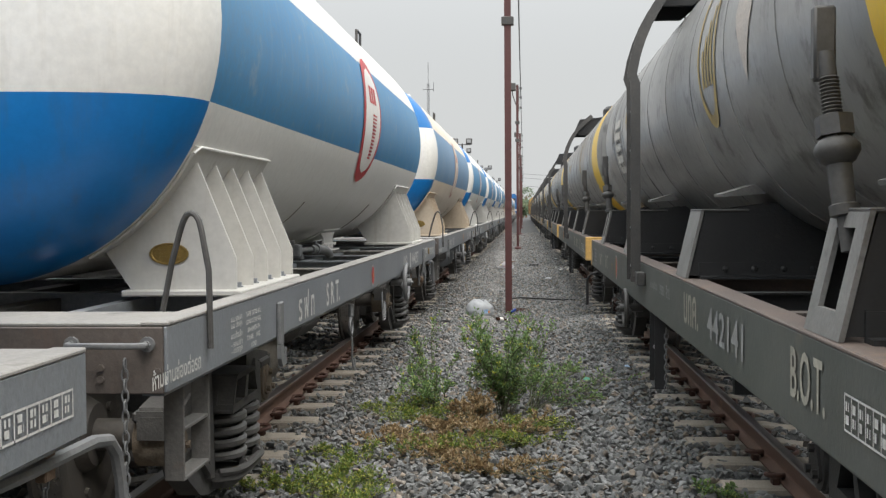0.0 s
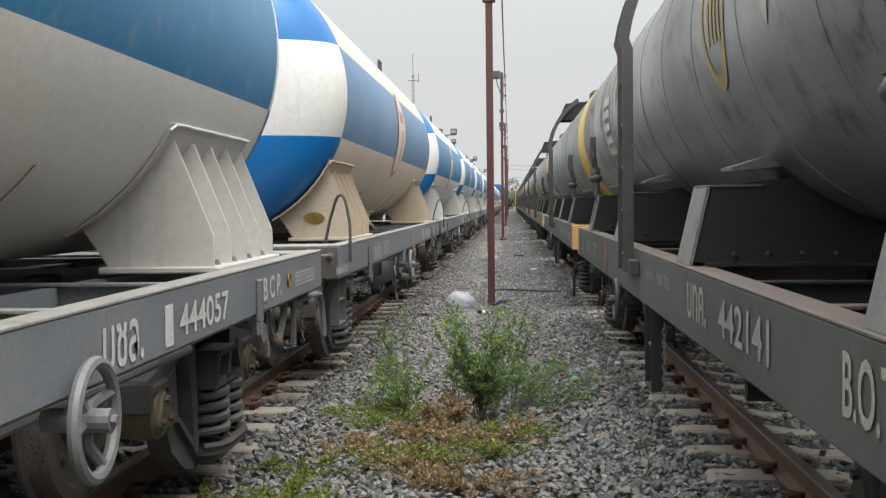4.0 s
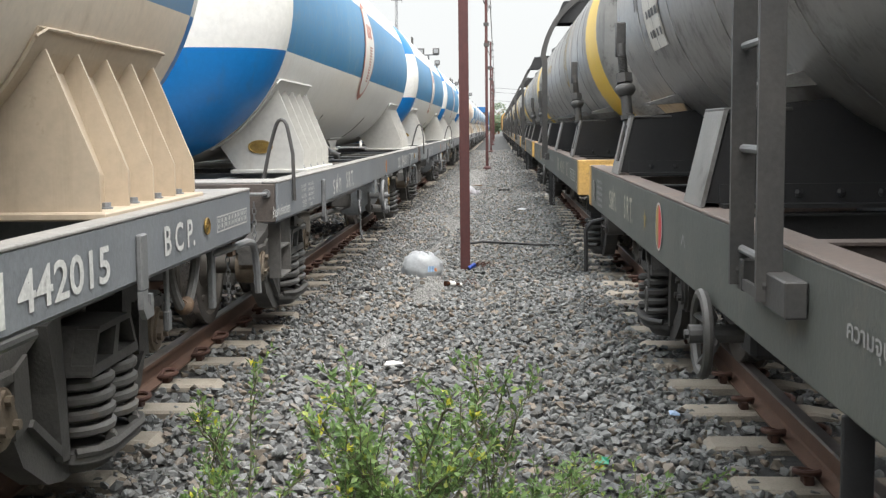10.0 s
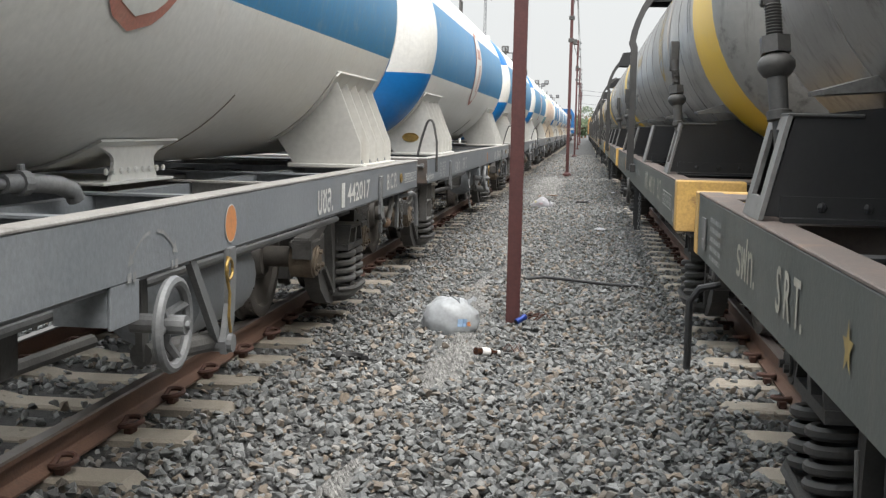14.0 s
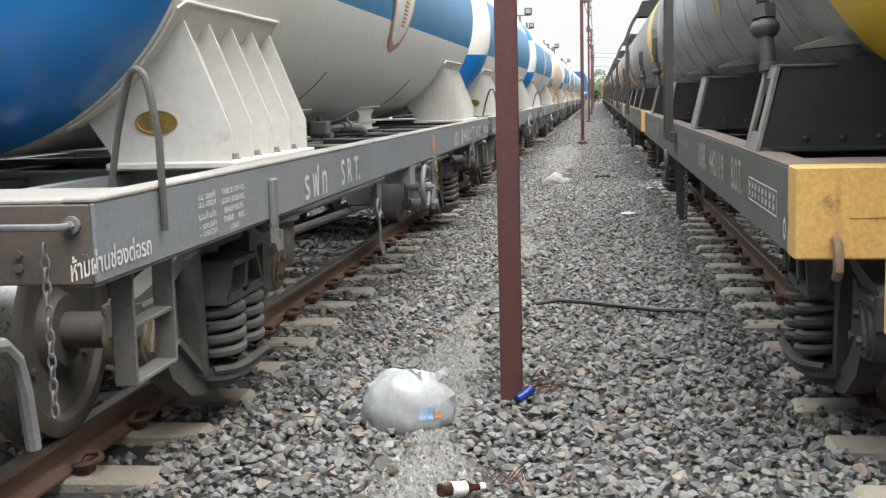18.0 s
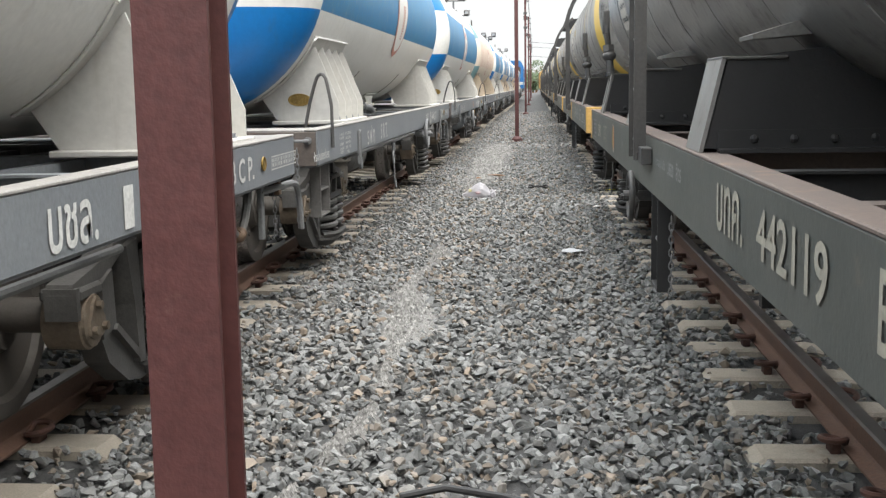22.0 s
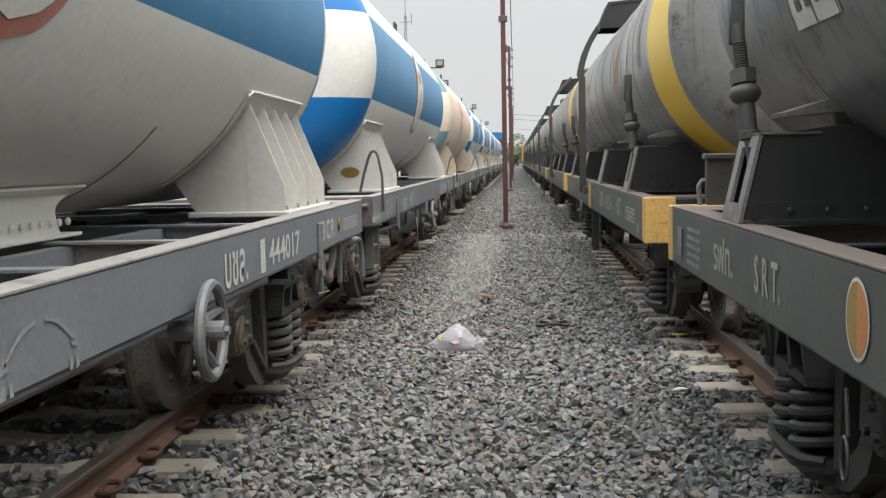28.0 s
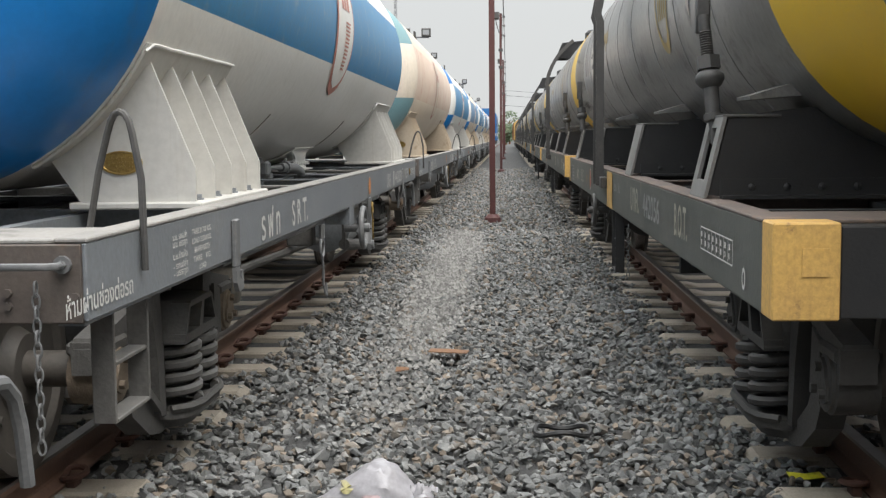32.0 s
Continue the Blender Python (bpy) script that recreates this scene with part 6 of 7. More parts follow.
# ---- poles along the gangway ----
def yard_pole(x, y, first):
    pl = thing("yard_pole", "tall maroon steel pole standing in the ballast", "pole", "poles along the gangway", pose(x, y, -0.06))
    h = 6.5
    prof = [(-0.049, -0.05), (0.049, -0.05), (0.049, -0.04), (0.006, -0.038), (0.006, 0.038), (0.049, 0.04), (0.049, 0.05), (-0.049, 0.05), (-0.049, 0.04), (-0.006, 0.038), (-0.006, -0.038), (-0.049, -0.04)]
    part("shaft", Form().prism(prof, "z", 0, h), POLE, pl)
    if not first:
        part("footing", Form().lathe([(0, 0.15), (0.08, 0.14), (0.14, 0.07), (0.141, 0.001)], "z", (0, 0, 0), 12), POLE, pl)
    for z in (4.25, 4.95):
        part("collar", Form().box(-0.09, 0.09, -0.075, 0.075, z, z + 0.12, 0.01), R_STRAP, pl)
    rack = part("insulator_rack", Form().box(0.056, 0.075, -0.02, 0.02, 5.45, 6.45), R_STRAP, pl)
    for z in (5.55, 5.95, 6.30):
        part("insulator", Form().lathe([(0.0, 0.03), (0.025, 0.055), (0.05, 0.035), (0.07, 0.055), (0.11, 0.03)], "z", (0.14, 0, z), 10).box(0.07, 0.14, -0.01, 0.01, z + 0.04, z + 0.06), HANDLE, rack)
    arm = part("lamp_bracket", Form().tube([(-0.05, 0, 5.7), (-0.18, 0, 6.1), (-0.20, 0, 6.3)], 0.02, 6), R_STRAP, pl)
    part("floodlight", Form().prism([(-0.12, 6.30), (0.10, 6.25), (0.12, 6.50), (-0.10, 6.55)], "x", -0.36, -0.06), R_STRAP, arm, "dark floodlight box")
    return pl


POLES = [(-0.145, 17.72), (-0.18, 46.75), (-0.20, 75.5), (-0.22, 104.3), (-0.24, 133.1), (-0.26, 161.6)]
for i, (x, y) in enumerate(POLES):
    yard_pole(x, y, i == 0)



# ---- plants ----
def leaf_paint(name, dark, light, tip, share):
    """Thin leaves: a colour for each leaf, some turned yellow, with light shining through."""
    mat = bpy.data.materials.new(name)
    mat.use_nodes = True
    N, L = mat.node_tree.nodes, mat.node_tree.links
    geo = N.new("ShaderNodeNewGeometry")
    cr = N.new("ShaderNodeValToRGB")
    cr.color_ramp.elements[0].color = (*dark, 1)
    cr.color_ramp.elements[1].position, cr.color_ramp.elements[1].color = 1 - share, (*light, 1)
    e = cr.color_ramp.elements.new(1.0)
    e.color = (*tip, 1)
    L.new(geo.outputs["Random Per Island"], cr.inputs[0])
    bsdf = N["Principled BSDF"]
    L.new(cr.outputs[0], bsdf.inputs["Base Color"])
    bsdf.inputs["Roughness"].default_value = 0.55
    tr = N.new("ShaderNodeBsdfTranslucent")
    L.new(cr.outputs[0], tr.inputs[0])
    mx = N.new("ShaderNodeMixShader")
    mx.inputs[0].default_value = 0.42
    L.new(bsdf.outputs[0], mx.inputs[1])
    L.new(tr.outputs[0], mx.inputs[2])
    L.new(mx.outputs[0], N["Material Output"].inputs[0])
    return mat


LEAF = leaf_paint("green_leaves", (0.10, 0.18, 0.065), (0.22, 0.33, 0.11), (0.42, 0.47, 0.10), 0.10)
SHOOT = leaf_paint("yellow_shoots", (0.26, 0.32, 0.06), (0.50, 0.50, 0.06), (0.62, 0.56, 0.06), 0.3)
YOUNG = leaf_paint("yellow_green_leaves", (0.09, 0.16, 0.03), (0.22, 0.27, 0.06), (0.45, 0.42, 0.08), 0.30)
STRAW = leaf_paint("dry_straw", (0.16, 0.10, 0.05), (0.34, 0.24, 0.12), (0.44, 0.36, 0.22), 0.25)
STEM = surface("plant_stem", (0.085, 0.11, 0.05), (0.12, 0.10, 0.06), 20.0, 0.7, bump=0.1)


def leaflet(form, p, d, n, length, width):
    """A folded pointed leaf along d, with the normal n."""
    side = d.cross(n).normalized()
    n = side.cross(d).normalized()
    m = p + d * length * 0.45
    form.add([p, m + side * width / 2 + n * width * 0.2, m, m - side * width / 2 + n * width * 0.2, p + d * length], [(0, 1, 2), (0, 2, 3), (1, 4, 2), (2, 4, 3)])


def shrub(name, label, x, y, sprays, leaf, seed, mat, per=16, fork=6):
    """Stems that bow out from one root. sprays: sideways, along and up reach of each stem."""
    rng = random.Random(seed)
    pl = thing(name, label, "plant", "weeds in the ballast", pose(x, y, -0.07))
    stem, leaves, shoots = Form(), Form(), Form()

    def turn():
        return Vector((rng.uniform(-1, 1), rng.uniform(-1, 1), rng.uniform(-0.5, 1))).normalized()

    for sx, sy, sz in sprays:
        root = Vector((rng.uniform(-0.05, 0.05), rng.uniform(-0.05, 0.05), 0))
        tip = Vector((sx, sy, sz))
        pts = []
        for i in range(7):
            t = i / 6
            pts.append(root.lerp(tip, t) + Vector((0, 0, sz * 0.22 * math.sin(math.pi * t))) + turn() * 0.02 * (i > 0))
        stem.tube(pts, 0.0032, 5)
        long = (tip - root).length
        for k in range(fork):
            t = 0.2 + 0.8 * (k + rng.random()) / fork
            i = min(5, int(t * 6))
            p = pts[i].lerp(pts[i + 1], t * 6 - i)
            d = (turn() + (tip - root).normalized() * 0.8 + Vector((0, 0, 0.35))).normalized()
            reach = long * rng.uniform(0.14, 0.30) * (1.2 - 0.6 * t)
            q = p + d * reach
            stem.tube([p, p.lerp(q, 0.5) + turn() * 0.012, q], 0.0016, 4)
            for j in range(per):
                u = (j + 0.5) / per
                o = p.lerp(q, u)
                e = (turn() + d * 0.4).normalized()
                leaflet(leaves, o + e * 0.008, e, (turn() + Vector((0, 0, 1.3))).normalized(), leaf * rng.uniform(0.7, 1.4), leaf * rng.uniform(0.48, 0.8))
        for j in range(5):
            e = (turn() + (tip - root).normalized()).normalized()
            leaflet(shoots if mat is LEAF and seed % 2 and sz > 0.3 else leaves, pts[-1] + turn() * 0.012, e, (turn() + Vector((0, 0, 1))).normalized(), leaf * rng.uniform(0.8, 1.3), leaf * 0.5)
    part("stalk", stem, STEM, pl)["kind"] = "stuff"
    if shoots.v:
        part("shoot_tip", shoots, SHOOT, pl, "yellow shoot tips")["kind"] = "stuff"
    part("foliage", leaves, mat, pl, "small green leaves" if mat is LEAF else "")["kind"] = "stuff"
    return pl


def fan(n, sx, sy, sz, seed, bx=0.0, by=0.0):
    """Reaches of n stems about a middle direction."""
    rng = random.Random(seed)
    return [(bx + rng.uniform(-sx, sx), by + rng.uniform(-sy, sy), sz * rng.uniform(0.55, 1.05)) for _ in range(n)]


shrub("weed_bush", "leafy green weed bush with yellow tips in the ballast", -0.06, 9.0, fan(17, 0.30, 0.24, 0.72, 1, -0.02) + fan(12, 0.26, 0.22, 0.44, 2, 0.02), 0.025, 11, LEAF, 17, 9)
shrub("tall_weed", "thin tall green weed behind the bush", 0.16, 9.5, fan(7, 0.16, 0.14, 0.70, 3, 0.05, 0.05), 0.025, 12, LEAF, 11, 7)
shrub("tall_weed", "thin tall green weed with pale shoots", -0.66, 9.5, fan(4, 0.10, 0.15, 0.72, 4, -0.06, 0.05), 0.025, 13, LEAF, 10, 8)
shrub("spreading_weed", "low green weed sprawling over the stones", 0.12, 9.3, fan(9, 0.34, 0.40, 0.16, 5, 0.50, 0.45) + fan(6, 0.2, 0.3, 0.34, 6, 0.30, 0.4), 0.024, 15, LEAF, 13, 6)
shrub("spreading_weed", "low green weed with upright shoots on stones", -0.54, 9.1, fan(10, 0.28, 0.3, 0.30, 7, -0.06, 0.1) + fan(6, 0.26, 0.3, 0.46, 8, -0.14, 0.3), 0.025, 19, LEAF, 13, 6)
shrub("tall_weed", "small thin green weed among the stones", -0.32, 9.85, fan(5, 0.10, 0.12, 0.40, 9), 0.022, 16, LEAF, 9, 5)
for k, (wx, wy, spread, n) in enumerate(((-0.85, 9.1, 0.32, 14), (0.12, 8.5, 0.30, 16), (-0.66, 8.85, 0.30, 14), (-0.45, 7.75, 0.45, 16), (-1.0, 7.35, 0.30, 12), (-0.92, 6.75, 0.30, 18), (-1.25, 6.5, 0.28, 16), (-0.8, 6.35, 0.28, 14), (0.05, 7.9, 0.30, 10))):
    shrub("low_weed", "yellow-green creeping weed on the gravel", wx, wy, fan(n, spread, 0.3, 0.10, 30 + k), 0.020, 50 + k, YOUNG, 13, 6)
shrub("low_weed", "small green weed beside a sleeper end", 1.10, 6.5, fan(10, 0.14, 0.2, 0.10, 14), 0.022, 21, LEAF, 10, 5)
for k, (wx, wy, spread, hgt) in enumerate(((-0.28, 8.75, 0.20, 0.20), (-0.40, 8.40, 0.28, 0.10), (-0.08, 8.2, 0.36, 0.10), (-0.35, 7.6, 0.45, 0.06), (-0.6, 8.0, 0.4, 0.06), (-0.1, 7.2, 0.4, 0.05))):
    shrub("dead_weed", "dry brown withered weed on the stones", wx, wy, fan(18, spread, 0.28, hgt, 60 + k), 0.026, 70 + k, STRAW, 11, 6)


# ---- litter ----
def film(name, base, rough=0.35, through_=0.3):
    m = surface(name, base, tuple(c * 0.94 for c in base), 6.0, rough, bump=0.10, fine=40)
    N, L = m.node_tree.nodes, m.node_tree.links
    tr = N.new("ShaderNodeBsdfTranslucent")
    tr.inputs[0].default_value = (*base, 1)
    mx = N.new("ShaderNodeMixShader")
    mx.inputs[0].default_value = through_
    L.new(N["Principled BSDF"].outputs[0], mx.inputs[1])
    L.new(tr.outputs[0], mx.inputs[2])
    L.new(mx.outputs[0], N["Material Output"].inputs[0])
    return m


BAG = film("white_plastic_film", (0.50, 0.52, 0.54))
GREY_BAG = film("greyish_plastic_film", (0.50, 0.49, 0.52))
PRINT = surface("blue_print", (0.22, 0.38, 0.62), (0.42, 0.52, 0.64), 12.0, 0.4, bump=0.0)
PINK = surface("pink_print", (0.55, 0.34, 0.36), (0.50, 0.42, 0.43), 12.0, 0.4, bump=0.0)
LEMON = surface("yellow_wrapper", (0.72, 0.66, 0.04), (0.60, 0.58, 0.06), 12.0, 0.35, bump=0.1)
STRAWY = surface("pale_yellow_print", (0.55, 0.50, 0.22), (0.52, 0.48, 0.34), 12.0, 0.4, bump=0.0)
RUBBER = surface("black_rubber", (0.015, 0.015, 0.016), (0.03, 0.03, 0.03), 9.0, 0.5, bump=0.1)
CARD = surface("brown_card", (0.24, 0.13, 0.07), (0.17, 0.09, 0.05), 9.0, 0.8, bump=0.2)
AMBER = surface("brown_bottle_glass", (0.06, 0.022, 0.012), (0.04, 0.018, 0.01), 9.0, 0.15, bump=0.0)
PAPER = surface("white_paper", (0.74, 0.73, 0.70), (0.62, 0.60, 0.57), 9.0, 0.7, bump=0.1)
CAN = surface("blue_can_paint", (0.015, 0.035, 0.20), (0.03, 0.07, 0.3), 9.0, 0.3, metal=0.4, bump=0.05)


def lump(sx, sy, sz, seed, rings=20, around=36, fold=0.16):
    """A slack bag: a squashed ball with sharp folds, flat where it lies."""
    g = Form()
    for i in range(rings + 1):
        t = math.pi * i / rings
        for j in range(around):
            a = 2 * math.pi * j / around
            d = Vector((math.sin(t) * math.cos(a), math.sin(t) * math.sin(a), math.cos(t)))
            k = 1 + fold * (abs(noise.noise(d * 2.6 + Vector((seed, 0, 0)))) * 2 - 0.6) + fold * 0.55 * abs(noise.noise(d * 7 + Vector((0, seed, 0))))
            z = d.z * k
            g.v.append((d.x * k * sx, d.y * k * sy, (z if z > -0.55 else -0.55 + (z + 0.55) * 0.2) * sz + 0.5 * sz))
    for i in range(rings):
        for j in range(around):
            b = (j + 1) % around
            g.f.append((i * around + j, i * around + b, (i + 1) * around + b, (i + 1) * around + j))
            g.m.append(0)
    return merged(g)


def cloth_strip(form, p, d, length, width, seed):
    """A crumpled tongue of film."""
    rng = random.Random(seed)
    d = Vector(d).normalized()
    s = d.cross(Vector((0, 0, 1))).normalized()
    v, n = [], 6
    for i in range(n + 1):
        t = i / n
        c = Vector(p) + d * length * t + Vector((0, 0, rng.uniform(-0.008, 0.008)))
        for u in (-0.5, -0.15, 0.15, 0.5):
            v.append(c + s * width * u * (0.5 + t) + Vector((0, 0, rng.uniform(-0.012, 0.014))))
    f = [(i * 4 + j, i * 4 + j + 1, i * 4 + 5 + j, i * 4 + 4 + j) for i in range(n) for j in range(3)]
    form.add(v, f)


def bag_print(parent, name, size, at, r, mat, seed):
    """A printed patch a hair outside the bag's side towards -y."""
    g, n = Form(), 8
    sx, sy, sz = size
    src = lump(sx, sy, sz, seed, fold=0.11)
    pick = [Vector(p) for p in src.v]
    v = []
    for i in range(n):
        for j in range(n):
            x, z = at[0] + r[0] * (i / (n - 1) - 0.5), at[1] + r[1] * (j / (n - 1) - 0.5)
            near = min((p for p in pick if p.y < 0), key=lambda p: (p.x - x) ** 2 + (p.z - z) ** 2)
            v.append((x, near.y - 0.006, z))
    g.add(v, [(i * n + j, i * n + j + 1, i * n + n + j + 1, i * n + n + j) for i in range(n - 1) for j in range(n - 1)])
    part(name, g, mat, parent, smooth=True)


bag = thing("plastic_bag", "filled white plastic bag with faded blue print lying on the ballast", "plastic bag", "", pose(-0.56, 17.25, -0.055, 0, 0, 8))
part("film", lump(0.20, 0.13, 0.165, 3.1, fold=0.11), BAG, bag, "", True)
tail = Form()
cloth_strip(tail, (0.10, 0.0, 0.19), (0.6, 0.2, 0.5), 0.09, 0.07, 4)
cloth_strip(tail, (0.05, -0.02, 0.19), (-0.3, -0.3, 0.7), 0.06, 0.06, 5)
part("handles", tail, BAG, bag, "knotted bag handles", True)
bag_print(bag, "print", (0.20, 0.13, 0.165), (0.08, 0.085), (0.07, 0.055), PRINT, 3.1)
bag_print(bag, "print", (0.20, 0.13, 0.165), (0.125, 0.075), (0.03, 0.03), ORANGE, 3.1)
bag = thing("plastic_bag", "greyish plastic bag of rubbish lying on the ballast", "plastic bag", "", pose(-0.455, 31.24, -0.055, 0, 0, -6))
wedge = lump(0.21, 0.13, 0.135, 8.4, 24, 44, 0.10)
WEDGE = []
for x, y, z in wedge.v:
    t = max(0.0, min(1.0, (x / 0.20 + 1) / 2))
    k = 0.38 + 0.62 * math.sin(math.pi * min(1.0, t / 0.72) * 0.5) ** 1.6 if t < 0.72 else 1.0 - 1.5 * (t - 0.72)
    WEDGE.append((x, y * (0.6 + 0.5 * t), z * max(0.3, k) + 0.004 * noise.noise((x * 60, y * 60, 1.5))))
wedge.v = WEDGE
part("film", wedge, GREY_BAG, bag, "", True)
knot = lump(0.055, 0.05, 0.075, 5.2, 12, 22, 0.30)
knot.v = [(x + 0.20, y - 0.015, z - 0.005) for x, y, z in knot.v]
part("knotted_end", knot, GREY_BAG, bag, "knotted crumpled end", True)
tail = Form()
cloth_strip(tail, (0.20, 0.0, 0.085), (0.9, 0.1, 0.1), 0.07, 0.035, 7)
part("handles", tail, GREY_BAG, bag, "", True)


def wedge_print(name, x, z, r, mat):
    """A faint patch that shows through the film, a hair outside its side."""
    pick = [Vector(p) for p in WEDGE if p[1] < 0]
    v, n = [(x, min(pick, key=lambda p: (p.x - x) ** 2 + (p.z - z) ** 2).y - 0.008, z)], 14
    for i in range(n):
        a = 2 * math.pi * i / n
        px, pz = x + r * (1 + 0.25 * math.sin(3 * a)) * math.cos(a), z + 0.7 * r * (1 + 0.2 * math.cos(2 * a)) * math.sin(a)
        v.append((px, min(pick, key=lambda p: (p.x - px) ** 2 + (p.z - pz) ** 2).y - 0.005, pz))
    part(name, Form().add(v, [(0, i + 1, (i + 1) % n + 1) for i in range(n)]), mat, bag, smooth=True)


wedge_print("print", -0.075, 0.105, 0.032, STRAWY)
wedge_print("print", 0.035, 0.075, 0.035, PINK)

bottle = thing("glass_bottle", "small brown glass bottle with white label on stones", "bottle", "", pose(-0.225, 16.30, -0.005, 0, 8, 42))
part("glass", Form().lathe([(-0.085, 0.001), (-0.085, 0.024), (0.03, 0.025), (0.055, 0.012), (0.085, 0.011)], "x", (0, 0, 0.0), 16), AMBER, bottle, "brown glass", True)
part("paper_label", Form().lathe([(-0.045, 0.0265), (0.02, 0.0265)], "x", (0, 0, 0), 16), PAPER, bottle, "white paper label", True)
part("cap", Form().lathe([(0.08, 0.015), (0.105, 0.015), (0.105, 0.001)], "x", (0, 0, 0), 12), PAPER, bottle, "", True)
can = thing("drink_can", "crushed blue drink can at the pole foot", "can", "", pose(-0.08, 17.62, -0.005, 0, -25, 40))
part("body", Form().lathe([(-0.045, 0.001), (-0.045, 0.02), (-0.04, 0.025), (0.01, 0.020), (0.04, 0.025), (0.05, 0.02), (0.05, 0.001)], "x", (0, 0, 0), 16), CAN, can, "blue painted side", True)
part("lid", Form().lathe([(-0.047, 0.001), (-0.047, 0.019)], "x", (0, 0, 0), 16), RUBBER, can)
g = Form()
trng = random.Random(6)
for i in range(7):
    a = Vector((trng.uniform(-0.02, 0.12), trng.uniform(-0.05, 0.05), 0.0))
    g.tube([a, a + Vector((trng.uniform(-0.06, 0.10), trng.uniform(-0.05, 0.05), 0.05)), a + Vector((trng.uniform(-0.1, 0.16), trng.uniform(-0.08, 0.08), 0.01))], 0.004, 5)
thing("wire_scraps", "tangle of rusty wire scraps at the pole foot", "scrap", "", pose(-0.06, 17.72, -0.02), g, CLIP, kind="stuff")
g = Form()
for i in range(5):
    a = Vector((trng.uniform(-0.06, 0.06), trng.uniform(-0.04, 0.04), 0.0))
    g.tube([a, a + Vector((0.04, 0.02, 0.045)), a + Vector((trng.uniform(0.05, 0.1), trng.uniform(-0.04, 0.04), 0.0))], 0.003, 5)
thing("wire_scraps", "bits of rusty wire beside a bottle", "scrap", "", pose(-0.10, 16.42, -0.02), g, CLIP, kind="stuff")


def scrap(name, label, category, x, y, outline, thick, mat, z=-0.01, rz=0.0, seed=1):
    """A crumpled flat piece of litter."""
    rng = random.Random(seed)
    n = len(outline)
    g = Form()
    top = [(u, v, thick + rng.uniform(0, 0.03)) for u, v in outline]
    low = [(u, v, c - thick) for u, v, c in top]
    g.add(top + [(0, 0, thick + 0.03)] + low + [(0, 0, 0.03)], [(i, (i + 1) % n, n) for i in range(n)] + [((i + 1) % n + n + 1, i + n + 1, 2 * n + 1) for i in range(n)]
          + [(i, i + n + 1, (i + 1) % n + n + 1, (i + 1) % n) for i in range(n)])
    return thing(name, label, category, "", pose(x, y, z, 0, 0, rz), g, mat)


scrap("paper_scrap", "white paper scrap on the ballast", "paper", -0.44, 12.65, [(-0.05, -0.03), (0.05, -0.035), (0.06, 0.03), (-0.045, 0.035)], 0.003, PAPER, seed=3)
scrap("plastic_scrap", "clear white plastic scrap on the ballast", "plastic", 0.61, 25.93, [(-0.09, -0.05), (0.0, -0.07), (0.09, -0.04), (0.08, 0.05), (0.0, 0.07), (-0.08, 0.04)], 0.003, BAG, seed=4)
scrap("sweet_wrapper", "bright yellow wrapper on a sleeper end", "wrapper", 1.275, 31.50, [(-0.07, -0.03), (0.0, -0.045), (0.07, -0.02), (0.06, 0.04), (0.0, 0.03), (-0.07, 0.04)], 0.003, LEMON, seed=5)
scrap("card_scrap", "brown sodden cardboard on the stones", "cardboard", -0.30, 34.27, [(-0.13, -0.06), (0.0, -0.1), (0.12, -0.06), (0.13, 0.06), (0.0, 0.09), (-0.12, 0.07)], 0.006, CARD, seed=6)
scrap("green_scrap", "bright green plastic scrap in the weeds", "plastic", 0.62, 10.6, [(-0.03, -0.02), (0.03, -0.025), (0.035, 0.02), (-0.02, 0.03)], 0.003, surface("green_plastic", (0.02, 0.30, 0.16), (0.03, 0.24, 0.14), 9.0, 0.35), seed=7)
scrap("plastic_scrap", "blue plastic scrap beside a sleeper", "plastic", 1.05, 11.4, [(-0.03, -0.02), (0.03, -0.02), (0.03, 0.02), (-0.03, 0.02)], 0.004, PRINT, seed=9)
scrap("plastic_scrap", "crumpled white plastic scrap on the stones", "plastic", 1.02, 35.92, [(-0.06, -0.04), (0.01, -0.06), (0.06, -0.02), (0.05, 0.05), (-0.04, 0.05)], 0.006, BAG, z=0.0, seed=11)
scrap("paper_scrap", "torn white printed paper on the stones", "paper", 0.98, 29.34, [(-0.05, -0.015), (0.045, -0.02), (0.05, 0.02), (-0.045, 0.025)], 0.003, PAPER, z=0.0, seed=12)
scrap("card_scrap", "small scrap of brown card on the stones", "cardboard", -0.54, 33.63, [(-0.04, -0.03), (0.04, -0.03), (0.035, 0.03), (-0.04, 0.02)], 0.005, CARD, z=0.0, seed=13)
hp = [Vector((-0.15, 19.35, 0.0)), Vector((0.0, 19.40, 0.015)), Vector((0.2, 19.33, 0.01)), Vector((0.42, 19.17, 0.012)), Vector((0.62, 19.08, 0.008)), Vector((0.85, 19.02, 0.012)), Vector((1.0, 18.93, 0.0))]
pts = []
for i in range(len(hp) - 1):
    for j in range(4):
        pts.append(hp[i].lerp(hp[i + 1], j / 4))
thing("rubber_hose", "length of black rubber hose lying on the ballast", "hose", "", pose(0, 0.63, 0), Form().tube(pts + [hp[-1]], 0.014, 8), RUBBER, True)
g = Form().tube([(0.13 * math.cos(a), 0.09 * math.sin(a), 0.012 + 0.012 * math.sin(3 * a)) for a in [2 * math.pi * i / 28 for i in range(28)]], 0.013, 6, closed=True)
thing("rubber_loop", "black rubber belt loop on the stones", "belt", "", pose(0.337, 32.27, -0.012), g, RUBBER, True)
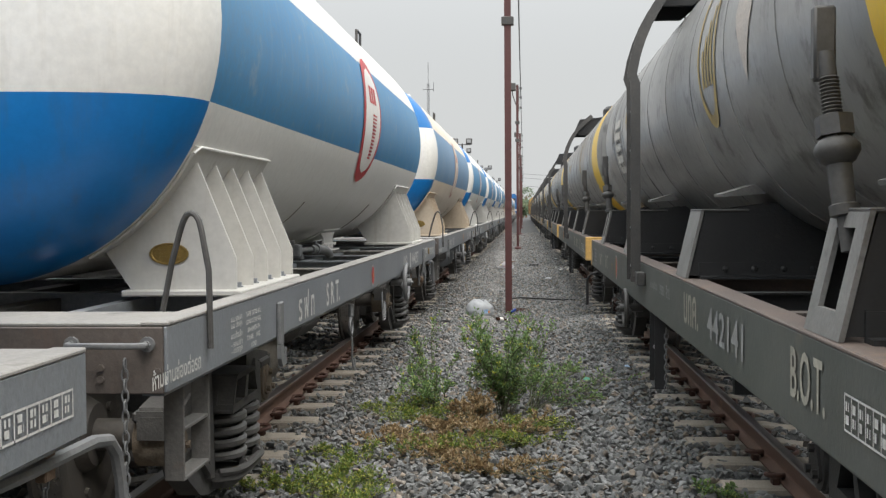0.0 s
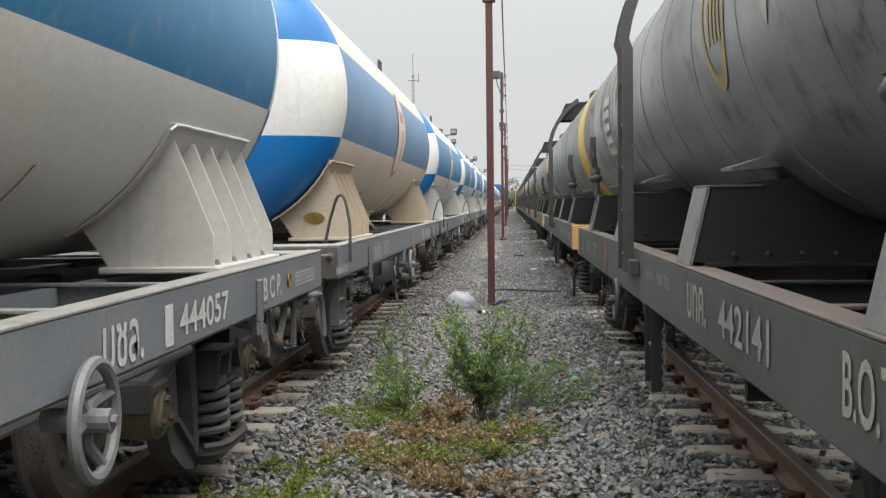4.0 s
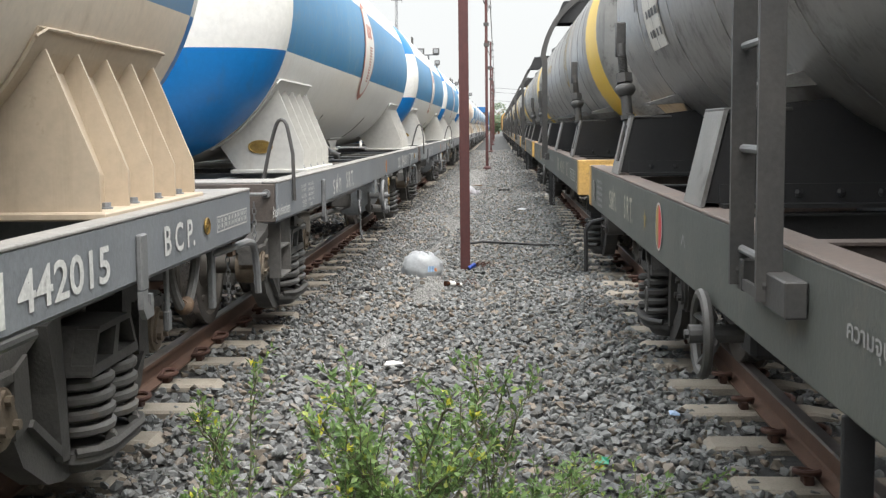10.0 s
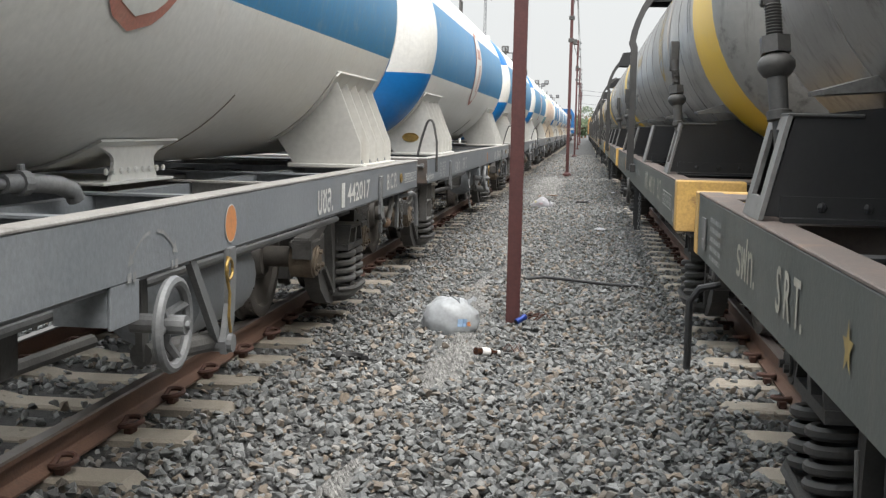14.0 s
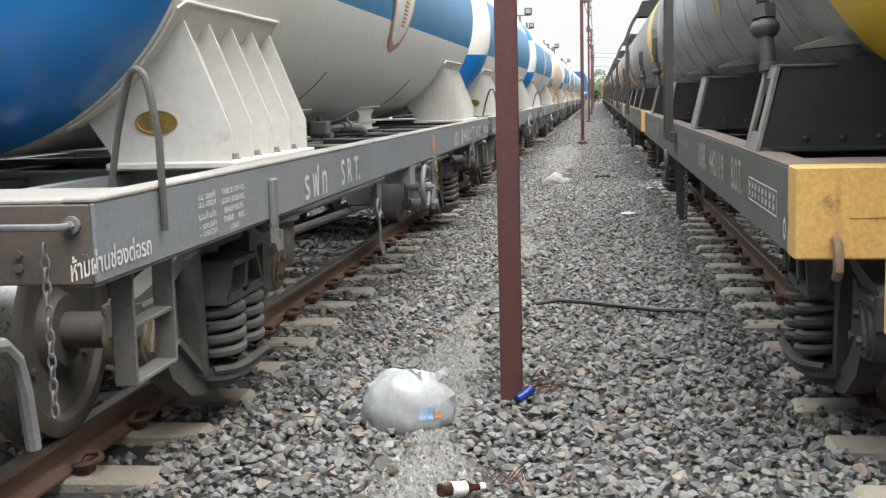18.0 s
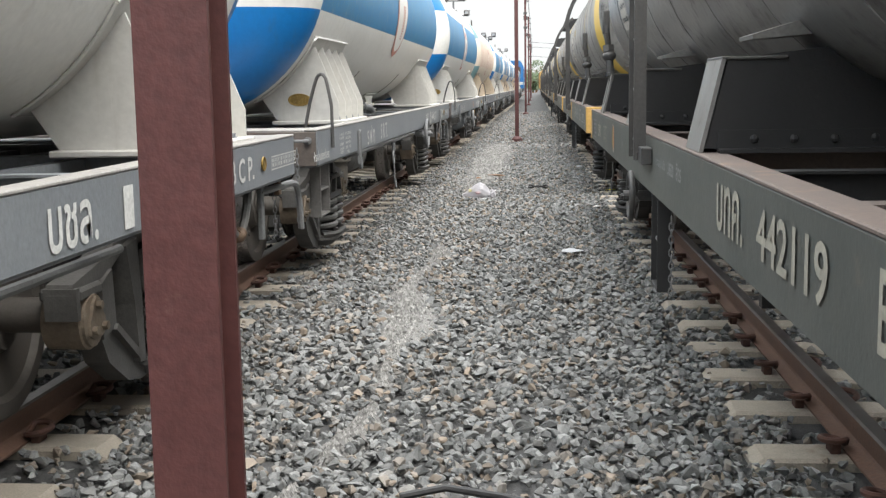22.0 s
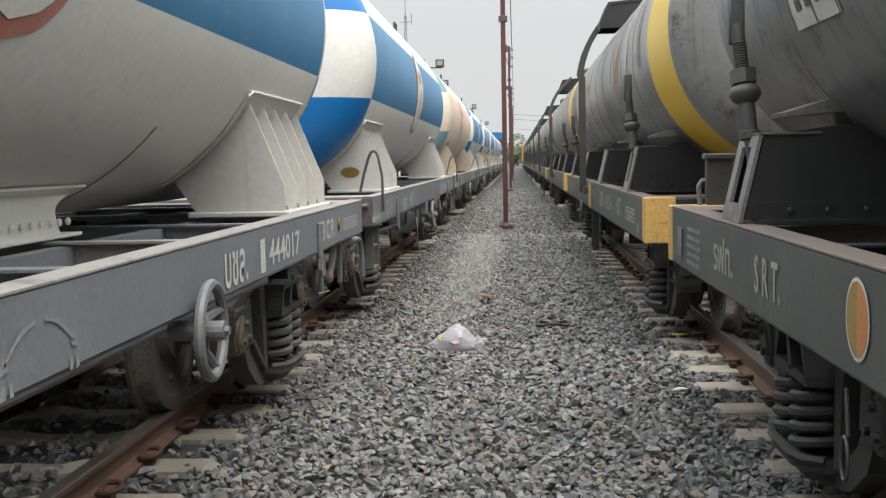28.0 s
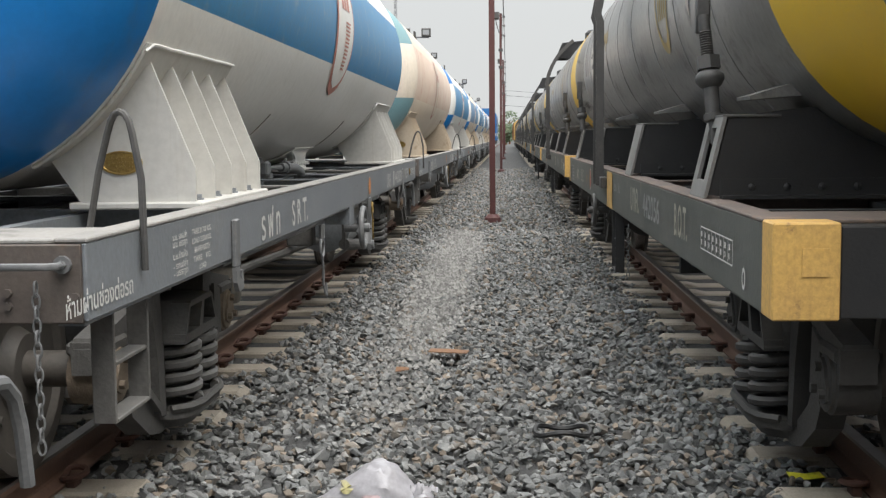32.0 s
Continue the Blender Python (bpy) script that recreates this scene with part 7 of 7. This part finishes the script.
g = Form().tube([(0.10 * math.cos(a), 0.08 * math.sin(a), 0.03) for a in [math.pi * i / 12 for i in range(13)]], 0.022, 6)
thing("rubber_piece", "curved piece of black rubber on the stones", "rubber", "", pose(-1.02, 15.88, -0.03), g, RUBBER, True)

# ---- yard lights, aerial and distance, behind the trains ----
MAST = surface("grey_mast_paint", (0.16, 0.165, 0.17), (0.11, 0.11, 0.115), 4.0, 0.5, bump=0.05)
LAMP_GLASS = surface("lamp_glass", (0.35, 0.36, 0.37), (0.28, 0.29, 0.30), 9.0, 0.15, bump=0.0)


def light_mast(x, y, h):
    m = thing("light_mast", "slim grey mast with two square floodlights", "lamp post", "yard light masts", pose(x, y, -0.1))
    part("pole", Form().lathe([(0, 0.10), (h, 0.055), (h, 0.001)], "z", (0, 0, 0), 10), MAST, m)
    part("crossarm", Form().box(-0.65, 0.65, -0.03, 0.03, h, h + 0.07), MAST, m)
    for s in (-1, 1):
        f = part("floodlight", Form().prism([(-0.12, h + 0.10), (0.16, h + 0.06), (0.16, h + 0.50), (-0.12, h + 0.44)], "x", s * 0.5 - 0.22, s * 0.5 + 0.22), R_STRAP, m, "dark square floodlight")
        part("lens", Form().box(s * 0.5 - 0.15, s * 0.5 + 0.15, -0.13, -0.122, h + 0.15, h + 0.39), LAMP_GLASS, f)


for y in (84, 134, 184):
    light_mast(-4.35, y, 6.3)
for y in (110, 159):
    light_mast(-5.6, y, 7.0)
aer = thing("lattice_mast", "tall thin lattice radio mast far behind the train", "mast", "", pose(-16, 197, 0))
g = Form()
for a in (90, 210, 330):
    c, s = math.cos(radians(a)), math.sin(radians(a))
    g.tube([(0.32 * c, 0.32 * s, 0), (0.20 * c, 0.20 * s, 23)], 0.03, 5)
for k in range(30):
    for a in (90, 210, 330):
        r = 0.32 - 0.12 * k / 30
        p = (r * math.cos(radians(a)), r * math.sin(radians(a)), 23 * k / 30)
        q = (r * math.cos(radians(a + 120)), r * math.sin(radians(a + 120)), 23 * (k + 1) / 30)
        g.tube([p, q], 0.018, 4)
part("lattice", g, MAST, aer)
part("aerial", Form().cyl((0, 0, 22.5), (0, 0, 26.5), 0.05, 6).cyl((-0.9, 0, 22.0), (0.9, 0, 22.0), 0.05, 6).cyl((0.9, 0, 21.6), (0.9, 0, 23.2), 0.05, 6), MAST, aer)

# conductors from pole to pole, and a crossing line far off
WIRE = surface("black_cable", (0.03, 0.03, 0.03), (0.05, 0.05, 0.05), 5.0, 0.5, bump=0.0)
wires = thing("overhead_cable", "thin dark cables strung from pole to pole", "cable", "", pose(0, 0, 0), kind="structure")
spans = list(zip([(-0.14, -11.5)] + POLES, POLES))
for (xa, ya), (xb, yb) in spans:
    for dx, z in ((0.14, 6.25), (0.14, 5.75)):
        part("cable", Form().tube([(xa + dx + (xb - xa) * i / 12, ya + (yb - ya) * i / 12, z - 0.35 * (1 - (i / 6 - 1) ** 2)) for i in range(13)], 0.011, 5), WIRE, wires)
for z in (5.6, 6.1, 4.6):
    part("cable", Form().tube([(-0.26 + 22.26 * i / 10, 146 + 2 * i / 10, z - 0.5 * (1 - (i / 5 - 1) ** 2)) for i in range(11)], 0.018, 5), WIRE, wires)


def far_tree(x, y, h, w, seed, n=420):
    rng = random.Random(seed)
    tr = thing("tree", "hazy green tree far beyond the yard", "tree", "far trees", pose(x, y, -0.2))
    g = Form().tube([(0, 0, 0), (0.1, 0, h * 0.35), (0.0, 0.1, h * 0.7)], 0.22, 7)
    for k in range(6):
        a = 2 * math.pi * k / 6 + rng.random()
        g.tube([(0.05, 0, h * (0.35 + 0.05 * k)), (w * 0.3 * math.cos(a), w * 0.3 * math.sin(a), h * (0.55 + 0.06 * k))], 0.08, 5)
    part("trunk", g, CARD, tr)
    c = Form()
    for _ in range(n):
        a, u = rng.uniform(0, 2 * math.pi), rng.random() ** 0.5
        z = h * rng.uniform(0.28, 1.0)
        r = w * 0.5 * u * math.sin(math.pi * min(1, max(0.08, (z / h - 0.2) / 0.85))) ** 0.6 * (0.8 + 0.4 * noise.noise((math.cos(a) * 2, math.sin(a) * 2, z * 0.6 + seed)))
        p = Vector((r * math.cos(a), r * math.sin(a), z))
        d = Vector((rng.uniform(-1, 1), rng.uniform(-1, 1), rng.uniform(-1, 1))).normalized()
        leaflet(c, p, d, Vector((rng.uniform(-1, 1), rng.uniform(-1, 1), 1)), rng.uniform(0.5, 1.0), rng.uniform(0.35, 0.6))
    part("crown", c, FAR_LEAF, tr)


FAR_LEAF = leaf_paint("hazy_far_leaves", (0.10, 0.15, 0.09), (0.20, 0.25, 0.15), (0.28, 0.30, 0.18), 0.15)
trng = random.Random(31)
for i in range(26):
    far_tree(-60 + 5.0 * i + trng.uniform(-2, 2), 330 + trng.uniform(-25, 40), trng.uniform(5.5, 9.0), trng.uniform(6, 9), i, 260)
for i, (x, y, h) in enumerate(((-0.3, 262, 3.4), (0.4, 280, 4.2), (-1.2, 300, 5.0))):
    far_tree(x, y, h, 3.4, 90 + i, 260)

# the blue locomotive behind the rolling train
LOCO_BLUE = surface("locomotive_blue", (0.02, 0.16, 0.40), (0.03, 0.13, 0.33), 1.5, 0.4, grime=(0.10, 0.10, 0.10), grime_at=0.68, bump=0.05)
loco = thing("locomotive", "blue diesel locomotive at the end of the rolling train", "locomotive", "")
part("hull", merged(Form().prism([(-1.35, 1.15), (1.35, 1.15), (1.35, 3.25), (1.05, 3.75), (-1.05, 3.75), (-1.35, 3.25)], "y", 0.2, 14.0)), LOCO_BLUE, loco)
part("underframe", Form().box(-1.3, 1.3, 0.0, 14.2, 0.85, 1.14, 0.03), BOGIE, loco)
part("stripe", Form().box(1.351, 1.356, 0.2, 14.0, 1.5, 1.75).box(-1.3, 1.3, 0.192, 0.198, 1.5, 1.75), LETTER, loco, "white stripe")
for x in (-0.62, 0.62):
    part("windscreen", Form().box(x - 0.48, x + 0.48, 0.185, 0.198, 2.45, 3.15, 0.004), R_STRAP, loco, "dark windscreen")
for k in range(3):
    part("side_window", Form().box(1.351, 1.36, 1.0 + 4 * k, 1.9 + 4 * k, 2.3, 3.0), R_STRAP, loco, "dark side window")
for x in (-0.8, 0.8):
    part("headlight", Form().lathe([(0.17, 0.001), (0.17, 0.12), (0.20, 0.13)], "y", (x, 0, 1.95), 14), LAMP_GLASS, loco)
bogie(loco, 3.0)
bogie(loco, 11.0)
left_train.append((loco, [], L_FIRST + L_PITCH * 13 + 0.9))

# orange goods wagons behind the standing tanks
for k in range(3):
    y = R_FIRST + R_PITCH * 12 + 0.63 + 14.2 * k
    wb = thing("box_wagon", "rusty orange covered goods wagon far down the track", "goods wagon", "far goods wagons", pose(RIGHT, y, 0))
    part("hull", merged(Form().prism([(-1.25, 1.05), (1.25, 1.05), (1.25, 3.1), (0.7, 3.5), (-0.7, 3.5), (-1.25, 3.1)], "y", 0, 13.2)), YELLOW_END if k == 0 else CARD, wb)
    part("underframe", Form().box(-1.2, 1.2, 0, 13.2, 0.8, 1.04), BOGIE, wb)
    for j in range(8):
        part("side_rib", Form().box(-1.30, -1.251, 0.3 + 1.75 * j, 0.4 + 1.75 * j, 1.05, 3.1), CARD, wb)
    bogie(wb, 2.2)
    bogie(wb, 11.0)

# ---- motion ----
def motions():
    rolled = [(float(t), d) for t, d in enumerate(ROLL)]

    def gone(t):
        i = min(int(t), len(ROLL) - 2)
        f = t - i
        p0, p1, p2, p3 = ROLL[max(0, i - 1)], ROLL[i], ROLL[i + 1], ROLL[min(len(ROLL) - 1, i + 2)]
        return 0.5 * (2 * p1 + (p2 - p0) * f + (2 * p0 - 5 * p1 + 4 * p2 - p3) * f * f + (3 * p1 - p0 - 3 * p2 + p3) * f ** 3)

    for wg, wheels, y in left_train:
        walk(wg, [(t, pose(TRAIN_X, y - d, 0)) for t, d in rolled])
        for w, wy in wheels:
            z = w.matrix_basis.translation.z
            walk(w, [(0.32 * k, pose(LEFT - TRAIN_X, wy, z, math.degrees(gone(0.32 * k) / WHEEL_R))) for k in range(101)])


motions()
